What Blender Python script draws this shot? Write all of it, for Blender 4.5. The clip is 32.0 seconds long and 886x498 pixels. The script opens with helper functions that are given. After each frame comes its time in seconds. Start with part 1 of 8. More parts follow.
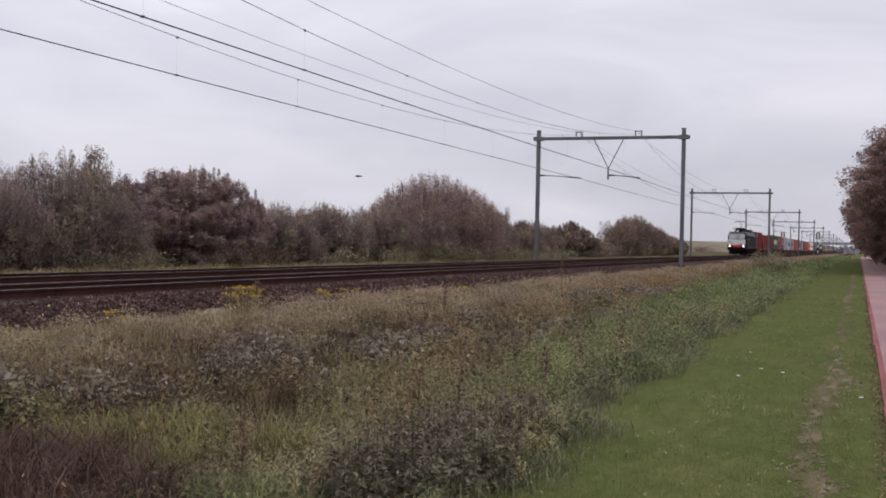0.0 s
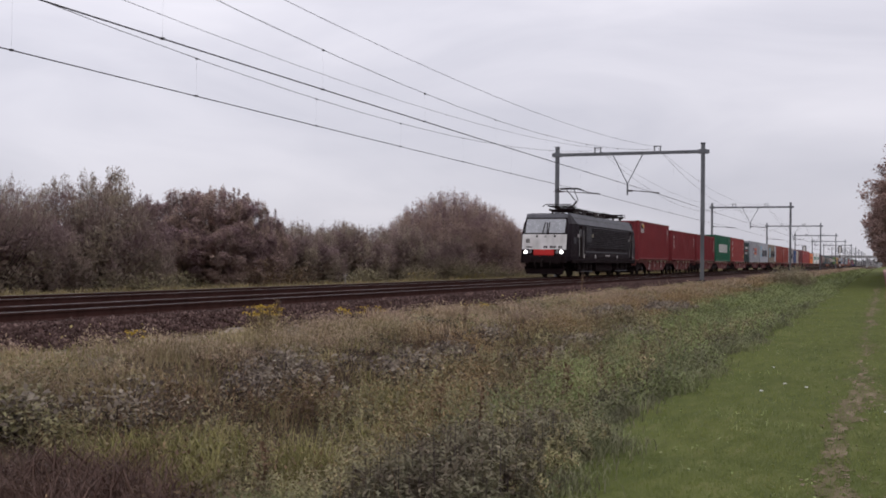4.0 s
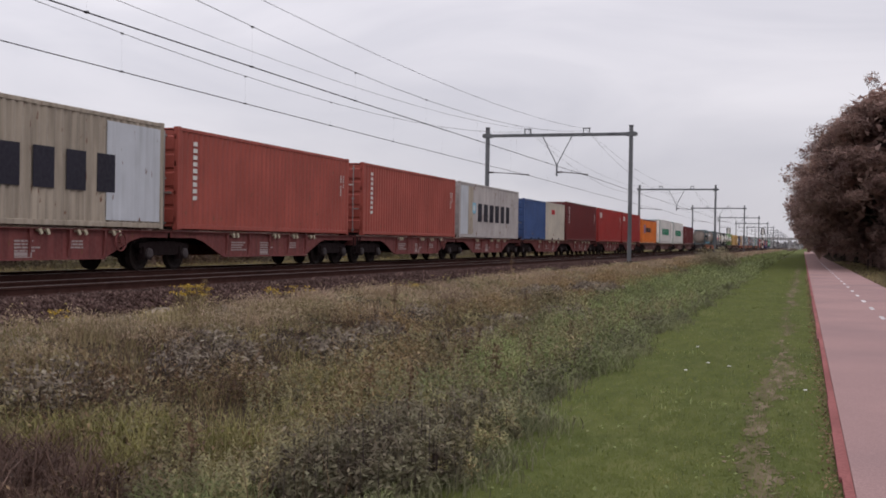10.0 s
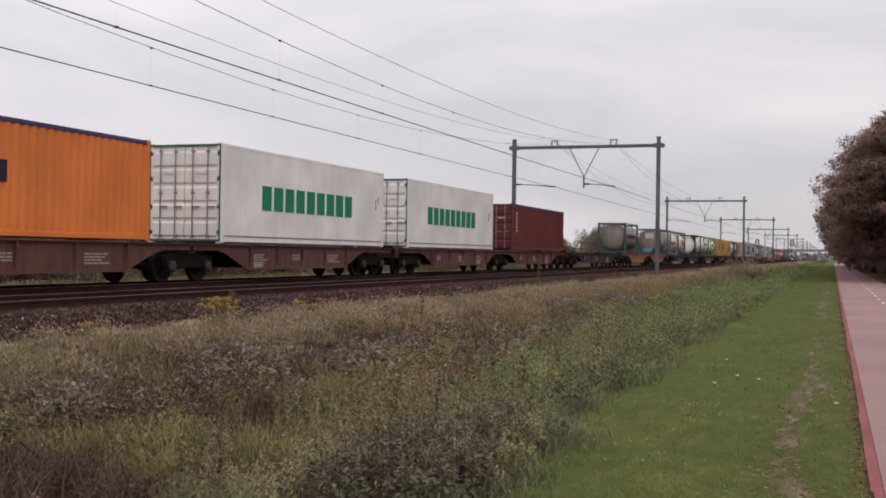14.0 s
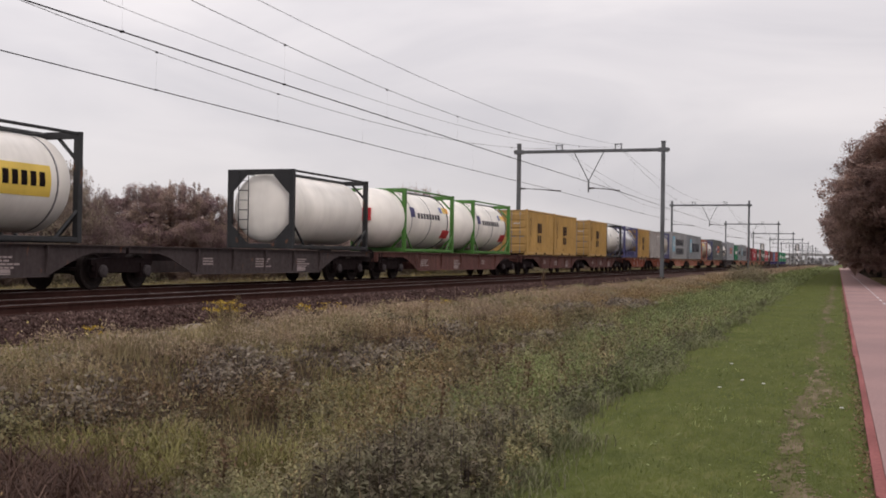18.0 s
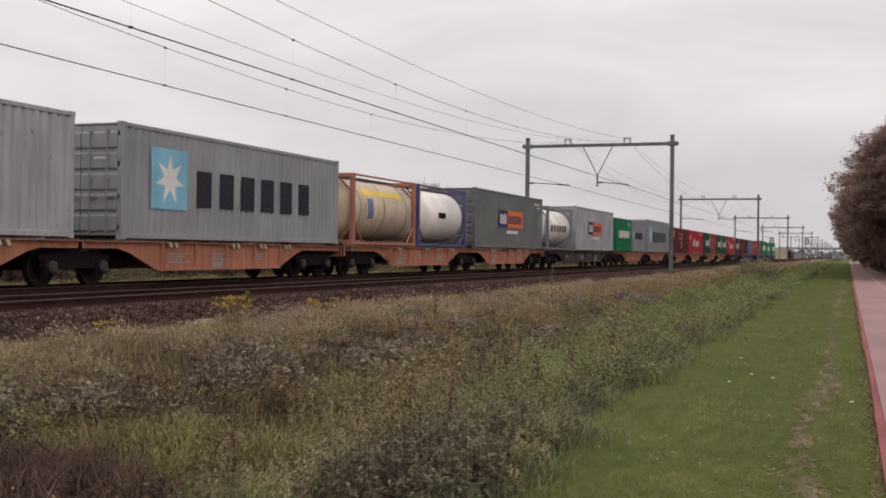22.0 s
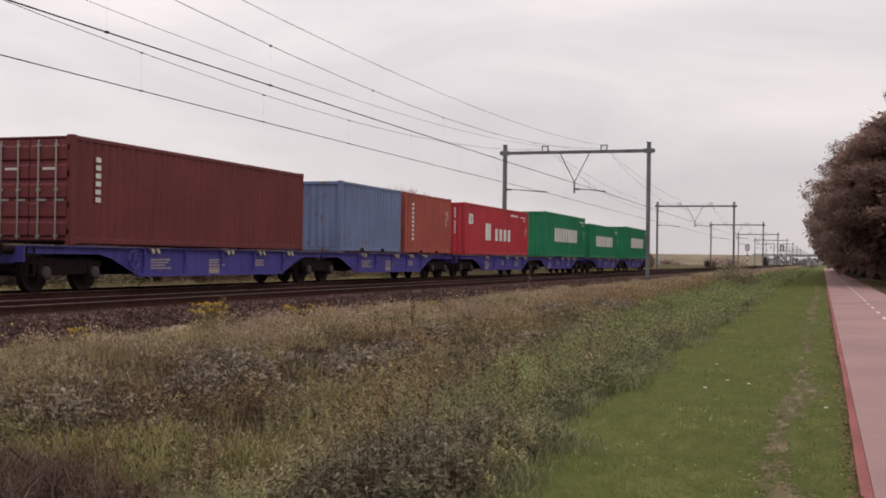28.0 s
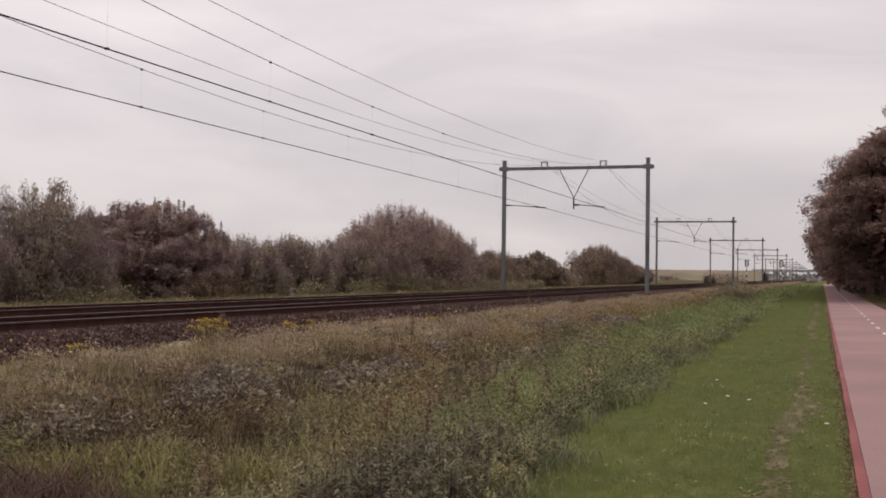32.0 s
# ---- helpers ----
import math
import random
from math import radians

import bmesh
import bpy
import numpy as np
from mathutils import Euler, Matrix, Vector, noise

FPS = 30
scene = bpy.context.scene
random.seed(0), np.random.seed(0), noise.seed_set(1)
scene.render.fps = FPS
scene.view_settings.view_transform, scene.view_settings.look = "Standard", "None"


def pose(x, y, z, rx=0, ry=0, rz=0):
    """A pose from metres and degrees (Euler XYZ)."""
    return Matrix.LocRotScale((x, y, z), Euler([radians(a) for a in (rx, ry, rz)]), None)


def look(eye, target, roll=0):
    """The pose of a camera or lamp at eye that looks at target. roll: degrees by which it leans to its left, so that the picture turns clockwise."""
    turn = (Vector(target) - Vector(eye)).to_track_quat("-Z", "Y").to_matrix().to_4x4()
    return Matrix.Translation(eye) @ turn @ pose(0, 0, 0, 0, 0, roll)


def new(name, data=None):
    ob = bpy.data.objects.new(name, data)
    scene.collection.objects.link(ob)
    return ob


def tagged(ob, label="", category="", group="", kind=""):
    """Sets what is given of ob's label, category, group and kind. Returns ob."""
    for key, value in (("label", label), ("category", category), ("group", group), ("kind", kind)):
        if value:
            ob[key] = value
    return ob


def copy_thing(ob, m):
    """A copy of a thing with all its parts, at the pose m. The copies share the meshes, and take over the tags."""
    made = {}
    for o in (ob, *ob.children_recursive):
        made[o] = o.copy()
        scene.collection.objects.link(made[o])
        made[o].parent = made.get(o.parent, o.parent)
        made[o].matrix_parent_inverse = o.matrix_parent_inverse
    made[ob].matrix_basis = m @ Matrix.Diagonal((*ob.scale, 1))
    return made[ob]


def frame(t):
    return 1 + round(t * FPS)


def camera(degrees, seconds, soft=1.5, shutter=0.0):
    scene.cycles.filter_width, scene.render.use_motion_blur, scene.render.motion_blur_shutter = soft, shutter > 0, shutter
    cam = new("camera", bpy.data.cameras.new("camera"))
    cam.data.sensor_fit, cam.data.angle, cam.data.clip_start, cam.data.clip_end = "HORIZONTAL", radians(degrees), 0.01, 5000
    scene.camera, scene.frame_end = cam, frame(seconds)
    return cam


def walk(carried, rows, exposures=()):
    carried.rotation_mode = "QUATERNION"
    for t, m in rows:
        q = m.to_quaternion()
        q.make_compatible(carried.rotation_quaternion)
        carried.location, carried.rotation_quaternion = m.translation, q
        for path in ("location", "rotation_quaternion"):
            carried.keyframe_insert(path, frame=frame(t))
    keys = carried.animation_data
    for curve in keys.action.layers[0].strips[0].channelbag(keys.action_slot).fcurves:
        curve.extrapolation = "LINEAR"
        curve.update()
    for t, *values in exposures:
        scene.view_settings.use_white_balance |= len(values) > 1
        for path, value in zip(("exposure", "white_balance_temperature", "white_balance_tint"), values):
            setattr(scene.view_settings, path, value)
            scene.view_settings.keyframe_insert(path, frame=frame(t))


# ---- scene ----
cam = camera(43.61, 32.0, soft=1.8)
EYE = (0.0, 0.0, 1.6)
# seconds, yaw, pitch, roll of the held camera
SWAY = [
    (0.0, 20.621, -0.299, -1.204),
    (0.5, 20.779, -0.048, -1.096),
    (1.0, 20.941, 0.133, -1.116),
    (1.5, 21.054, 0.487, -1.093),
    (2.0, 21.302, 0.449, -1.113),
    (2.5, 21.347, 0.340, -0.975),
    (4.5, 21.683, 0.673, -0.601),
    (5.0, 21.707, 0.684, -0.792),
    (5.5, 21.771, 0.654, -0.867),
    (6.0, 21.719, 0.584, -0.817),
    (6.5, 21.688, 0.452, -0.883),
    (7.0, 21.527, 0.411, -0.834),
    (7.5, 21.087, 0.508, -0.906),
    (8.0, 20.800, 0.514, -1.026),
    (8.5, 20.367, 0.134, -0.982),
    (9.0, 19.552, -0.120, -0.957),
    (9.5, 18.771, -0.266, -0.982),
    (10.0, 18.020, -0.398, -0.911),
    (10.5, 17.868, -0.327, -1.036),
    (11.0, 18.150, 0.014, -0.984),
    (11.5, 18.189, -0.006, -0.974),
    (12.0, 18.605, -0.087, -0.848),
    (12.5, 18.904, -0.107, -0.816),
    (13.0, 19.163, -0.086, -0.986),
    (13.5, 19.269, 0.053, -0.895),
    (14.0, 19.411, 0.210, -0.830),
    (14.5, 19.319, 0.087, -0.814),
    (16.5, 19.704, 0.501, -0.915),
    (17.0, 19.744, 0.559, -0.986),
    (17.5, 19.619, 0.387, -0.795),
    (18.0, 19.651, 0.422, -0.860),
    (18.5, 19.816, 0.428, -0.771),
    (19.0, 20.105, 0.276, -0.739),
    (19.5, 20.232, 0.260, -0.849),
    (20.0, 20.507, 0.156, -0.702),
    (20.5, 20.508, 0.144, -0.743),
    (21.0, 20.609, 0.208, -0.620),
    (21.5, 20.258, 0.206, -0.752),
    (22.0, 20.104, 0.140, -0.731),
    (22.5, 19.964, 0.038, -0.809),
    (23.0, 19.644, 0.049, -0.996),
    (23.5, 19.375, 0.530, -0.994),
    (24.0, 18.858, 0.645, -1.156),
    (24.5, 18.503, 0.316, -1.036),
    (25.0, 18.441, 0.161, -0.838),
    (25.5, 18.915, 0.166, -0.931),
    (26.0, 18.960, 0.120, -0.782),
    (26.5, 18.846, 0.329, -0.675),
    (28.5, 19.019, 0.614, -0.911),
    (29.0, 19.391, 1.033, -0.819),
    (29.5, 19.464, 1.101, -0.839),
    (30.0, 19.317, 1.108, -0.823),
    (30.5, 19.295, 1.052, -0.856),
    (31.0, 19.115, 1.197, -0.843),
    (31.5, 18.986, 1.310, -0.929),
    (32.0, 18.908, 1.303, -0.747),
]
walk(cam, [(t, pose(*EYE, 90 + pitch, roll, yaw)) for t, yaw, pitch, roll in SWAY], [(0, 0.05, 6300, 16), (5, 0.05, 6380, 15.5), (9, 0.05, 6450, 15), (13, 0.07, 6650, 15), (19, 0.07, 6870, 14.2), (26, 0.09, 7040, 15.4), (28.5, 0.11, 7070, 16), (30, 0.14, 7080, 16.4), (31, 0.12, 7080, 16.8), (32, -0.02, 7060, 17)])

# ---- light: an overcast sky ----
world = bpy.data.worlds.new("overcast")
scene.world = world
world.use_nodes = True
wn, wl = world.node_tree.nodes, world.node_tree.links
for n in list(wn):
    wn.remove(n)
w_out = wn.new("ShaderNodeOutputWorld")
w_bg = wn.new("ShaderNodeBackground")
w_bg.inputs["Strength"].default_value = 1.0
sky = wn.new("ShaderNodeTexSky")
sky.sky_type = "NISHITA"
sky.sun_disc = False
sky.sun_elevation, sky.sun_rotation = radians(38), radians(120)
sky_dim = wn.new("ShaderNodeVectorMath")
sky_dim.operation = "SCALE"
sky_dim.inputs["Scale"].default_value = 0.08
wl.new(sky.outputs[0], sky_dim.inputs[0])
w_co = wn.new("ShaderNodeTexCoord")
w_sep = wn.new("ShaderNodeSeparateXYZ")
wl.new(w_co.outputs["Generated"], w_sep.inputs[0])
w_flat = wn.new("ShaderNodeMapping")
w_flat.inputs["Scale"].default_value = (1.0, 1.0, 3.6)
wl.new(w_co.outputs["Generated"], w_flat.inputs["Vector"])
w_noise = wn.new("ShaderNodeTexNoise")
w_noise.inputs["Scale"].default_value = 3.2
w_noise.inputs["Detail"].default_value = 5.0
w_noise.inputs["Roughness"].default_value = 0.48
w_noise.inputs["Distortion"].default_value = 0.6
wl.new(w_flat.outputs[0], w_noise.inputs["Vector"])
w_ramp = wn.new("ShaderNodeValToRGB")
w_ramp.color_ramp.elements[0].position, w_ramp.color_ramp.elements[0].color = 0.3, (0.565, 0.572, 0.62, 1)
w_ramp.color_ramp.elements[1].position, w_ramp.color_ramp.elements[1].color = 0.72, (0.79, 0.785, 0.815, 1)
wl.new(w_noise.outputs["Fac"], w_ramp.inputs[0])
# the cloud layer brightens towards the zenith
w_up = wn.new("ShaderNodeMapRange")
w_up.inputs["From Min"].default_value, w_up.inputs["From Max"].default_value = 0.0, 1.0
w_up.inputs["To Min"].default_value, w_up.inputs["To Max"].default_value = 0.9, 2.0
wl.new(w_sep.outputs["Z"], w_up.inputs["Value"])
# and is a little brighter over the fields than over the trees
w_side = wn.new("ShaderNodeMapRange")
w_side.inputs["From Min"].default_value, w_side.inputs["From Max"].default_value = -1.0, 1.0
w_side.inputs["To Min"].default_value, w_side.inputs["To Max"].default_value = 1.06, 0.86
wl.new(w_sep.outputs["X"], w_side.inputs["Value"])
w_amount = wn.new("ShaderNodeMath")
w_amount.operation = "MULTIPLY"
wl.new(w_up.outputs[0], w_amount.inputs[0])
wl.new(w_side.outputs[0], w_amount.inputs[1])
w_mul = wn.new("ShaderNodeVectorMath")
w_mul.operation = "SCALE"
wl.new(w_ramp.outputs[0], w_mul.inputs[0])
wl.new(w_amount.outputs[0], w_mul.inputs["Scale"])
w_mix = wn.new("ShaderNodeMix")
w_mix.data_type = "RGBA"
w_mix.inputs["Factor"].default_value = 0.93
wl.new(sky_dim.outputs[0], w_mix.inputs["A"])
wl.new(w_mul.outputs[0], w_mix.inputs["B"])
wl.new(w_mix.outputs["Result"], w_bg.inputs["Color"])
wl.new(w_bg.outputs[0], w_out.inputs[0])

sun_data = bpy.data.lights.new("sun", "SUN")
sun_data.energy, sun_data.angle, sun_data.color = 0.6, radians(25), (1.0, 0.96, 0.9)
sun = new("sun", sun_data)
sun.matrix_world = look((30, -30, 45), (0, 0, 0))


# ---- materials ----
def material(name, rough=0.6, metal=0.0):
    m = bpy.data.materials.new(name)
    m.use_nodes = True
    bsdf = m.node_tree.nodes["Principled BSDF"]
    bsdf.inputs["Roughness"].default_value = rough
    bsdf.inputs["Metallic"].default_value = metal
    bsdf.inputs["Specular IOR Level"].default_value = 0.35
    return m, m.node_tree.nodes, m.node_tree.links, bsdf


def noise_node(nodes, links, scale, detail=4.0, stretch=(1, 1, 1), coords="Object"):
    co = nodes.new("ShaderNodeTexCoord")
    mp = nodes.new("ShaderNodeMapping")
    mp.inputs["Scale"].default_value = stretch
    tx = nodes.new("ShaderNodeTexNoise")
    tx.inputs["Scale"].default_value, tx.inputs["Detail"].default_value = scale, detail
    links.new(co.outputs[coords], mp.inputs["Vector"])
    links.new(mp.outputs[0], tx.inputs["Vector"])
    return tx.outputs["Fac"]


def ramp_node(nodes, links, value, stops):
    r = nodes.new("ShaderNodeValToRGB")
    el = r.color_ramp.elements
    while len(el) < len(stops):
        el.new(0.5)
    for e, (pos, col) in zip(el, stops):
        e.position, e.color = pos, (*col, 1)
    links.new(value, r.inputs[0])
    return r.outputs[0]


def mix_node(nodes, links, fac, a, b, blend="MIX"):
    mx = nodes.new("ShaderNodeMix")
    mx.data_type, mx.blend_type = "RGBA", blend
    for sock, v in (("Factor", fac), ("A", a), ("B", b)):
        if isinstance(v, (int, float)):
            mx.inputs[sock].default_value = v
        elif isinstance(v, tuple):
            mx.inputs[sock].default_value = (*v, 1)
        else:
            links.new(v, mx.inputs[sock])
    return mx.outputs["Result"]


def bump_node(nodes, links, bsdf, height, strength, distance):
    b = nodes.new("ShaderNodeBump")
    b.inputs["Strength"].default_value, b.inputs["Distance"].default_value = strength, distance
    links.new(height, b.inputs["Height"])
    links.new(b.outputs[0], bsdf.inputs["Normal"])


def shade(col, k):
    return tuple(min(1.0, c * k) for c in col)


PAINTS = {}


def paint(name, col, dirt=0.35, rust=0.0, rough=0.5, metal=0.0, gloss=0.3, flakes=False):
    """Weathered paint: faded patches, grime that runs down, chips of rust; flakes adds long scabs in groups."""
    if name in PAINTS:
        return PAINTS[name]
    m, nd, lk, bs = material(name, rough, metal)
    bs.inputs["Specular IOR Level"].default_value = gloss
    fade = noise_node(nd, lk, 0.7, 3)
    c = ramp_node(nd, lk, fade, [(0.3, shade(col, 0.86)), (0.7, shade(col, 1.12))])
    streak = noise_node(nd, lk, 2.2, 5, (1, 2.2, 0.16))
    k = ramp_node(nd, lk, streak, [(0.42, (1, 1, 1)), (0.78, (1 - dirt, 1 - dirt * 1.02, 1 - dirt * 1.05))])
    c = mix_node(nd, lk, 1.0, c, k, "MULTIPLY")
    if rust > 0:
        spots = noise_node(nd, lk, 3.2, 7, (1, 1.6, 0.7))
        f = ramp_node(nd, lk, spots, [(0.66 - rust * 0.16, (0, 0, 0)), (0.72 - rust * 0.12, (1, 1, 1))])
        c = mix_node(nd, lk, f, c, (0.14, 0.06, 0.035))
    if flakes:
        scabs = ramp_node(nd, lk, noise_node(nd, lk, 7.0, 3, (1, 1.5, 0.42)), [(0.585, (0, 0, 0)), (0.625, (1, 1, 1))])
        groups = ramp_node(nd, lk, noise_node(nd, lk, 0.9, 2), [(0.44, (0, 0, 0)), (0.56, (1, 1, 1))])
        c = mix_node(nd, lk, mix_node(nd, lk, 1.0, scabs, groups, "MULTIPLY"), c, (0.1, 0.05, 0.034))
    lk.new(c, bs.inputs["Base Color"])
    grain = noise_node(nd, lk, 9, 3)
    r = ramp_node(nd, lk, grain, [(0.3, (rough * 0.8,) * 3), (0.7, (min(1, rough * 1.25),) * 3)])
    lk.new(r, bs.inputs["Roughness"])
    PAINTS[name] = m
    return m


def leafy(name, stops, rough=0.6, patch=0.35, patch_cols=((0.75, 0.72, 0.7), (1.2, 1.15, 1.0)), through_light=0.28):
    """Leaves and blades: each one its own tone, half shared with its neighbours, with broad patches."""
    m, nd, lk, bs = material(name, rough)
    geo = nd.new("ShaderNodeNewGeometry")
    near = nd.new("ShaderNodeMapRange")
    near.inputs["From Min"].default_value, near.inputs["From Max"].default_value = 0.33, 0.67
    near.inputs["To Max"].default_value = 0.5
    lk.new(noise_node(nd, lk, patch * 3.2, 2), near.inputs["Value"])
    tone = nd.new("ShaderNodeMath")
    tone.operation = "MULTIPLY_ADD"
    tone.inputs[1].default_value = 0.5
    lk.new(geo.outputs["Random Per Island"], tone.inputs[0])
    lk.new(near.outputs[0], tone.inputs[2])
    c = ramp_node(nd, lk, tone.outputs[0], stops)
    n = noise_node(nd, lk, patch, 3)
    k = ramp_node(nd, lk, n, [(0.36, patch_cols[0]), (0.64, patch_cols[1])])
    c = mix_node(nd, lk, 1.0, c, k, "MULTIPLY")
    lk.new(c, bs.inputs["Base Color"])
    bs.inputs["Specular IOR Level"].default_value = 0.1
    tr = nd.new("ShaderNodeBsdfTranslucent")
    lk.new(c, tr.inputs["Color"])
    mx = nd.new("ShaderNodeMixShader")
    mx.inputs[0].default_value = through_light
    lk.new(bs.outputs[0], mx.inputs[1])
    lk.new(tr.outputs[0], mx.inputs[2])
    lk.new(mx.outputs[0], nd["Material Output"].inputs["Surface"])
    return m


def soil(name, stops, scale, fine=40, bump=0.6, dist=0.03, rough=0.9, big=0.4, big_cols=((0.8, 0.8, 0.8), (1.15, 1.15, 1.15)), along=1.0):
    m, nd, lk, bs = material(name, rough)
    bs.inputs["Specular IOR Level"].default_value = 0.06
    n = noise_node(nd, lk, scale, 8, (1, along, 1))
    c = ramp_node(nd, lk, n, stops)
    b = noise_node(nd, lk, big, 3, (1, along, 1))
    c = mix_node(nd, lk, 1.0, c, ramp_node(nd, lk, b, [(0.35, big_cols[0]), (0.65, big_cols[1])]), "MULTIPLY")
    lk.new(c, bs.inputs["Base Color"])
    bump_node(nd, lk, bs, noise_node(nd, lk, fine, 6), bump, dist)
    return m


M_LAWN = soil("mown_grass_turf", [(0.3, (0.074, 0.088, 0.026)), (0.55, (0.098, 0.114, 0.035)), (0.75, (0.132, 0.135, 0.052))], 6, 60, 0.8, 0.02, big=1.1, big_cols=((0.85, 0.87, 0.85), (1.15, 1.1, 1.1)), along=0.3)
M_WEEDS = soil("weedy_soil", [(0.3, (0.03, 0.019, 0.014)), (0.6, (0.07, 0.05, 0.032)), (0.8, (0.12, 0.095, 0.055))], 3, 30, 1.0, 0.06)
M_SHOULDER = soil("sandy_shoulder", [(0.3, (0.09, 0.07, 0.05)), (0.6, (0.19, 0.16, 0.12)), (0.8, (0.27, 0.23, 0.18))], 3, 40, 0.8, 0.03)
M_BALLAST = soil("rusty_ballast", [(0.32, (0.017, 0.0085, 0.007)), (0.5, (0.06, 0.031, 0.026)), (0.7, (0.13, 0.078, 0.067))], 11, 14, 1.0, 0.08)
M_FIELD = soil("rough_field", [(0.3, (0.055, 0.047, 0.022)), (0.6, (0.115, 0.092, 0.045)), (0.8, (0.16, 0.13, 0.07))], 0.6, 12, 1.0, 0.1, big=0.05)
M_STONE, _n, _l, _b = material("ballast_stone", 0.9)
_b.inputs["Specular IOR Level"].default_value = 0.06
_g = _n.new("ShaderNodeNewGeometry")
_c = ramp_node(_n, _l, _g.outputs["Random Per Island"], [(0.0, (0.026, 0.015, 0.013)), (0.5, (0.062, 0.037, 0.032)), (0.85, (0.098, 0.062, 0.055)), (1.0, (0.17, 0.118, 0.104))])
_l.new(mix_node(_n, _l, 1.0, _c, ramp_node(_n, _l, noise_node(_n, _l, 1.2, 3), [(0.35, (0.75, 0.75, 0.75)), (0.65, (1.15, 1.15, 1.15))]), "MULTIPLY"), _b.inputs["Base Color"])
bump_node(_n, _l, _b, noise_node(_n, _l, 30, 4), 0.5, 0.01)
M_ASPHALT = soil("red_asphalt", [(0.3, (0.265, 0.168, 0.162)), (0.6, (0.32, 0.208, 0.2)), (0.8, (0.39, 0.262, 0.252))], 60, 160, 0.4, 0.006, 0.85, 0.25, ((0.86, 0.88, 0.9), (1.1, 1.08, 1.06)))
M_EDGE = soil("red_edge", [(0.3, (0.21, 0.075, 0.072)), (0.7, (0.3, 0.115, 0.11))], 30, 120, 0.4, 0.006)
M_WHITE_LINE = soil("road_paint", [(0.35, (0.45, 0.42, 0.42)), (0.7, (0.72, 0.7, 0.7))], 9, 60, 0.2, 0.004)
M_DIRT = soil("bare_dirt", [(0.34, (0.105, 0.098, 0.045)), (0.54, (0.165, 0.13, 0.08)), (0.72, (0.26, 0.2, 0.145))], 7, 50, 0.7, 0.02, along=0.22)
M_SLEEPER = soil("concrete_sleeper", [(0.3, (0.05, 0.035, 0.03)), (0.7, (0.11, 0.085, 0.075))], 4, 40, 0.4, 0.01)
M_RAIL = paint("rusty_rail", (0.05, 0.024, 0.02), 0.4, 0.0, 0.9, 0.0, 0.05)
M_RAILTOP = paint("polished_rail_head", (0.22, 0.19, 0.18), 0.2, 0.0, 0.45, 0.9)
M_GALV = paint("galvanised_steel", (0.135, 0.14, 0.148), 0.3, 0.0, 0.55, 0.2)
M_WIRE = paint("dark_copper_wire", (0.045, 0.04, 0.045), 0.1, 0.0, 0.6)
M_INSUL = paint("insulator_brown", (0.04, 0.027, 0.025), 0.1, 0.0, 0.3)
M_CONCRETE = soil("pale_concrete", [(0.3, (0.34, 0.33, 0.33)), (0.7, (0.46, 0.45, 0.45))], 0.5, 10, 0.2, 0.02)
M_DIKE = soil("dry_dike_grass", [(0.3, (0.15, 0.125, 0.085)), (0.6, (0.2, 0.17, 0.12)), (0.8, (0.25, 0.21, 0.16))], 0.05, 2, 0.5, 0.2, big=0.02)
M_SAND = soil("pale_sand", [(0.3, (0.19, 0.155, 0.125)), (0.7, (0.33, 0.275, 0.225))], 6, 60, 0.5, 0.01)
M_BARK = soil("bark", [(0.3, (0.03, 0.024, 0.02)), (0.7, (0.09, 0.075, 0.06))], 7, 20, 1.0, 0.03)
M_TWIG = paint("grey_twig", (0.075, 0.055, 0.05), 0.2, 0.0, 0.8)
M_BLACK = paint("loco_black", (0.0135, 0.0088, 0.0125), 0.2, 0.0, 0.5, 0.0, 0.12)
M_UNDER = paint("grimy_underframe", (0.0145, 0.0088, 0.0092), 0.3, 0.0, 0.9, 0.0, 0.08)
M_WHEEL = paint("wheel_steel", (0.022, 0.016, 0.015), 0.3, 0.0, 0.7, 0.1, 0.1)
M_GREYROOF = paint("grey_roof", (0.09, 0.09, 0.1), 0.4, 0.0, 0.6)
M_WHITE = paint("dirty_white", (0.62, 0.6, 0.58), 0.35, 0.0, 0.5)
M_RED = paint("signal_red", (0.55, 0.03, 0.025), 0.2, 0.0, 0.5)
M_YELLOW = paint("tab_yellow", (0.5, 0.45, 0.33), 0.3, 0.0, 0.6)
M_LABEL = paint("label_white", (0.6, 0.57, 0.55), 0.3, 0.0, 0.7)
M_DARKTXT = paint("lettering_navy", (0.015, 0.013, 0.024), 0.1, 0.0, 0.6)
M_WHITETXT = paint("lettering_white", (0.68, 0.66, 0.63), 0.2, 0.0, 0.6)
M_GREENTXT = paint("lettering_green", (0.0, 0.2, 0.1), 0.15, 0.0, 0.6)
M_NAVY = paint("panel_navy", (0.03, 0.028, 0.12), 0.15, 0.0, 0.5)
M_ORANGE = paint("panel_orange", (0.75, 0.17, 0.045), 0.15, 0.0, 0.5)
M_LBLUE = paint("panel_light_blue", (0.2, 0.46, 0.6), 0.15, 0.0, 0.5)
M_FADED = paint("faded_stencil", (0.33, 0.27, 0.26), 0.4, 0.0, 0.7)
M_AXLEBOX = paint("axle_box_grey", (0.055, 0.044, 0.046), 0.4, 0.0, 0.6, 0.2)
M_BAND = paint("tank_band", (0.16, 0.15, 0.155), 0.3, 0.0, 0.5)
M_ROD = paint("galvanised_rod", (0.3, 0.28, 0.27), 0.4, 0.1, 0.5, 0.3)
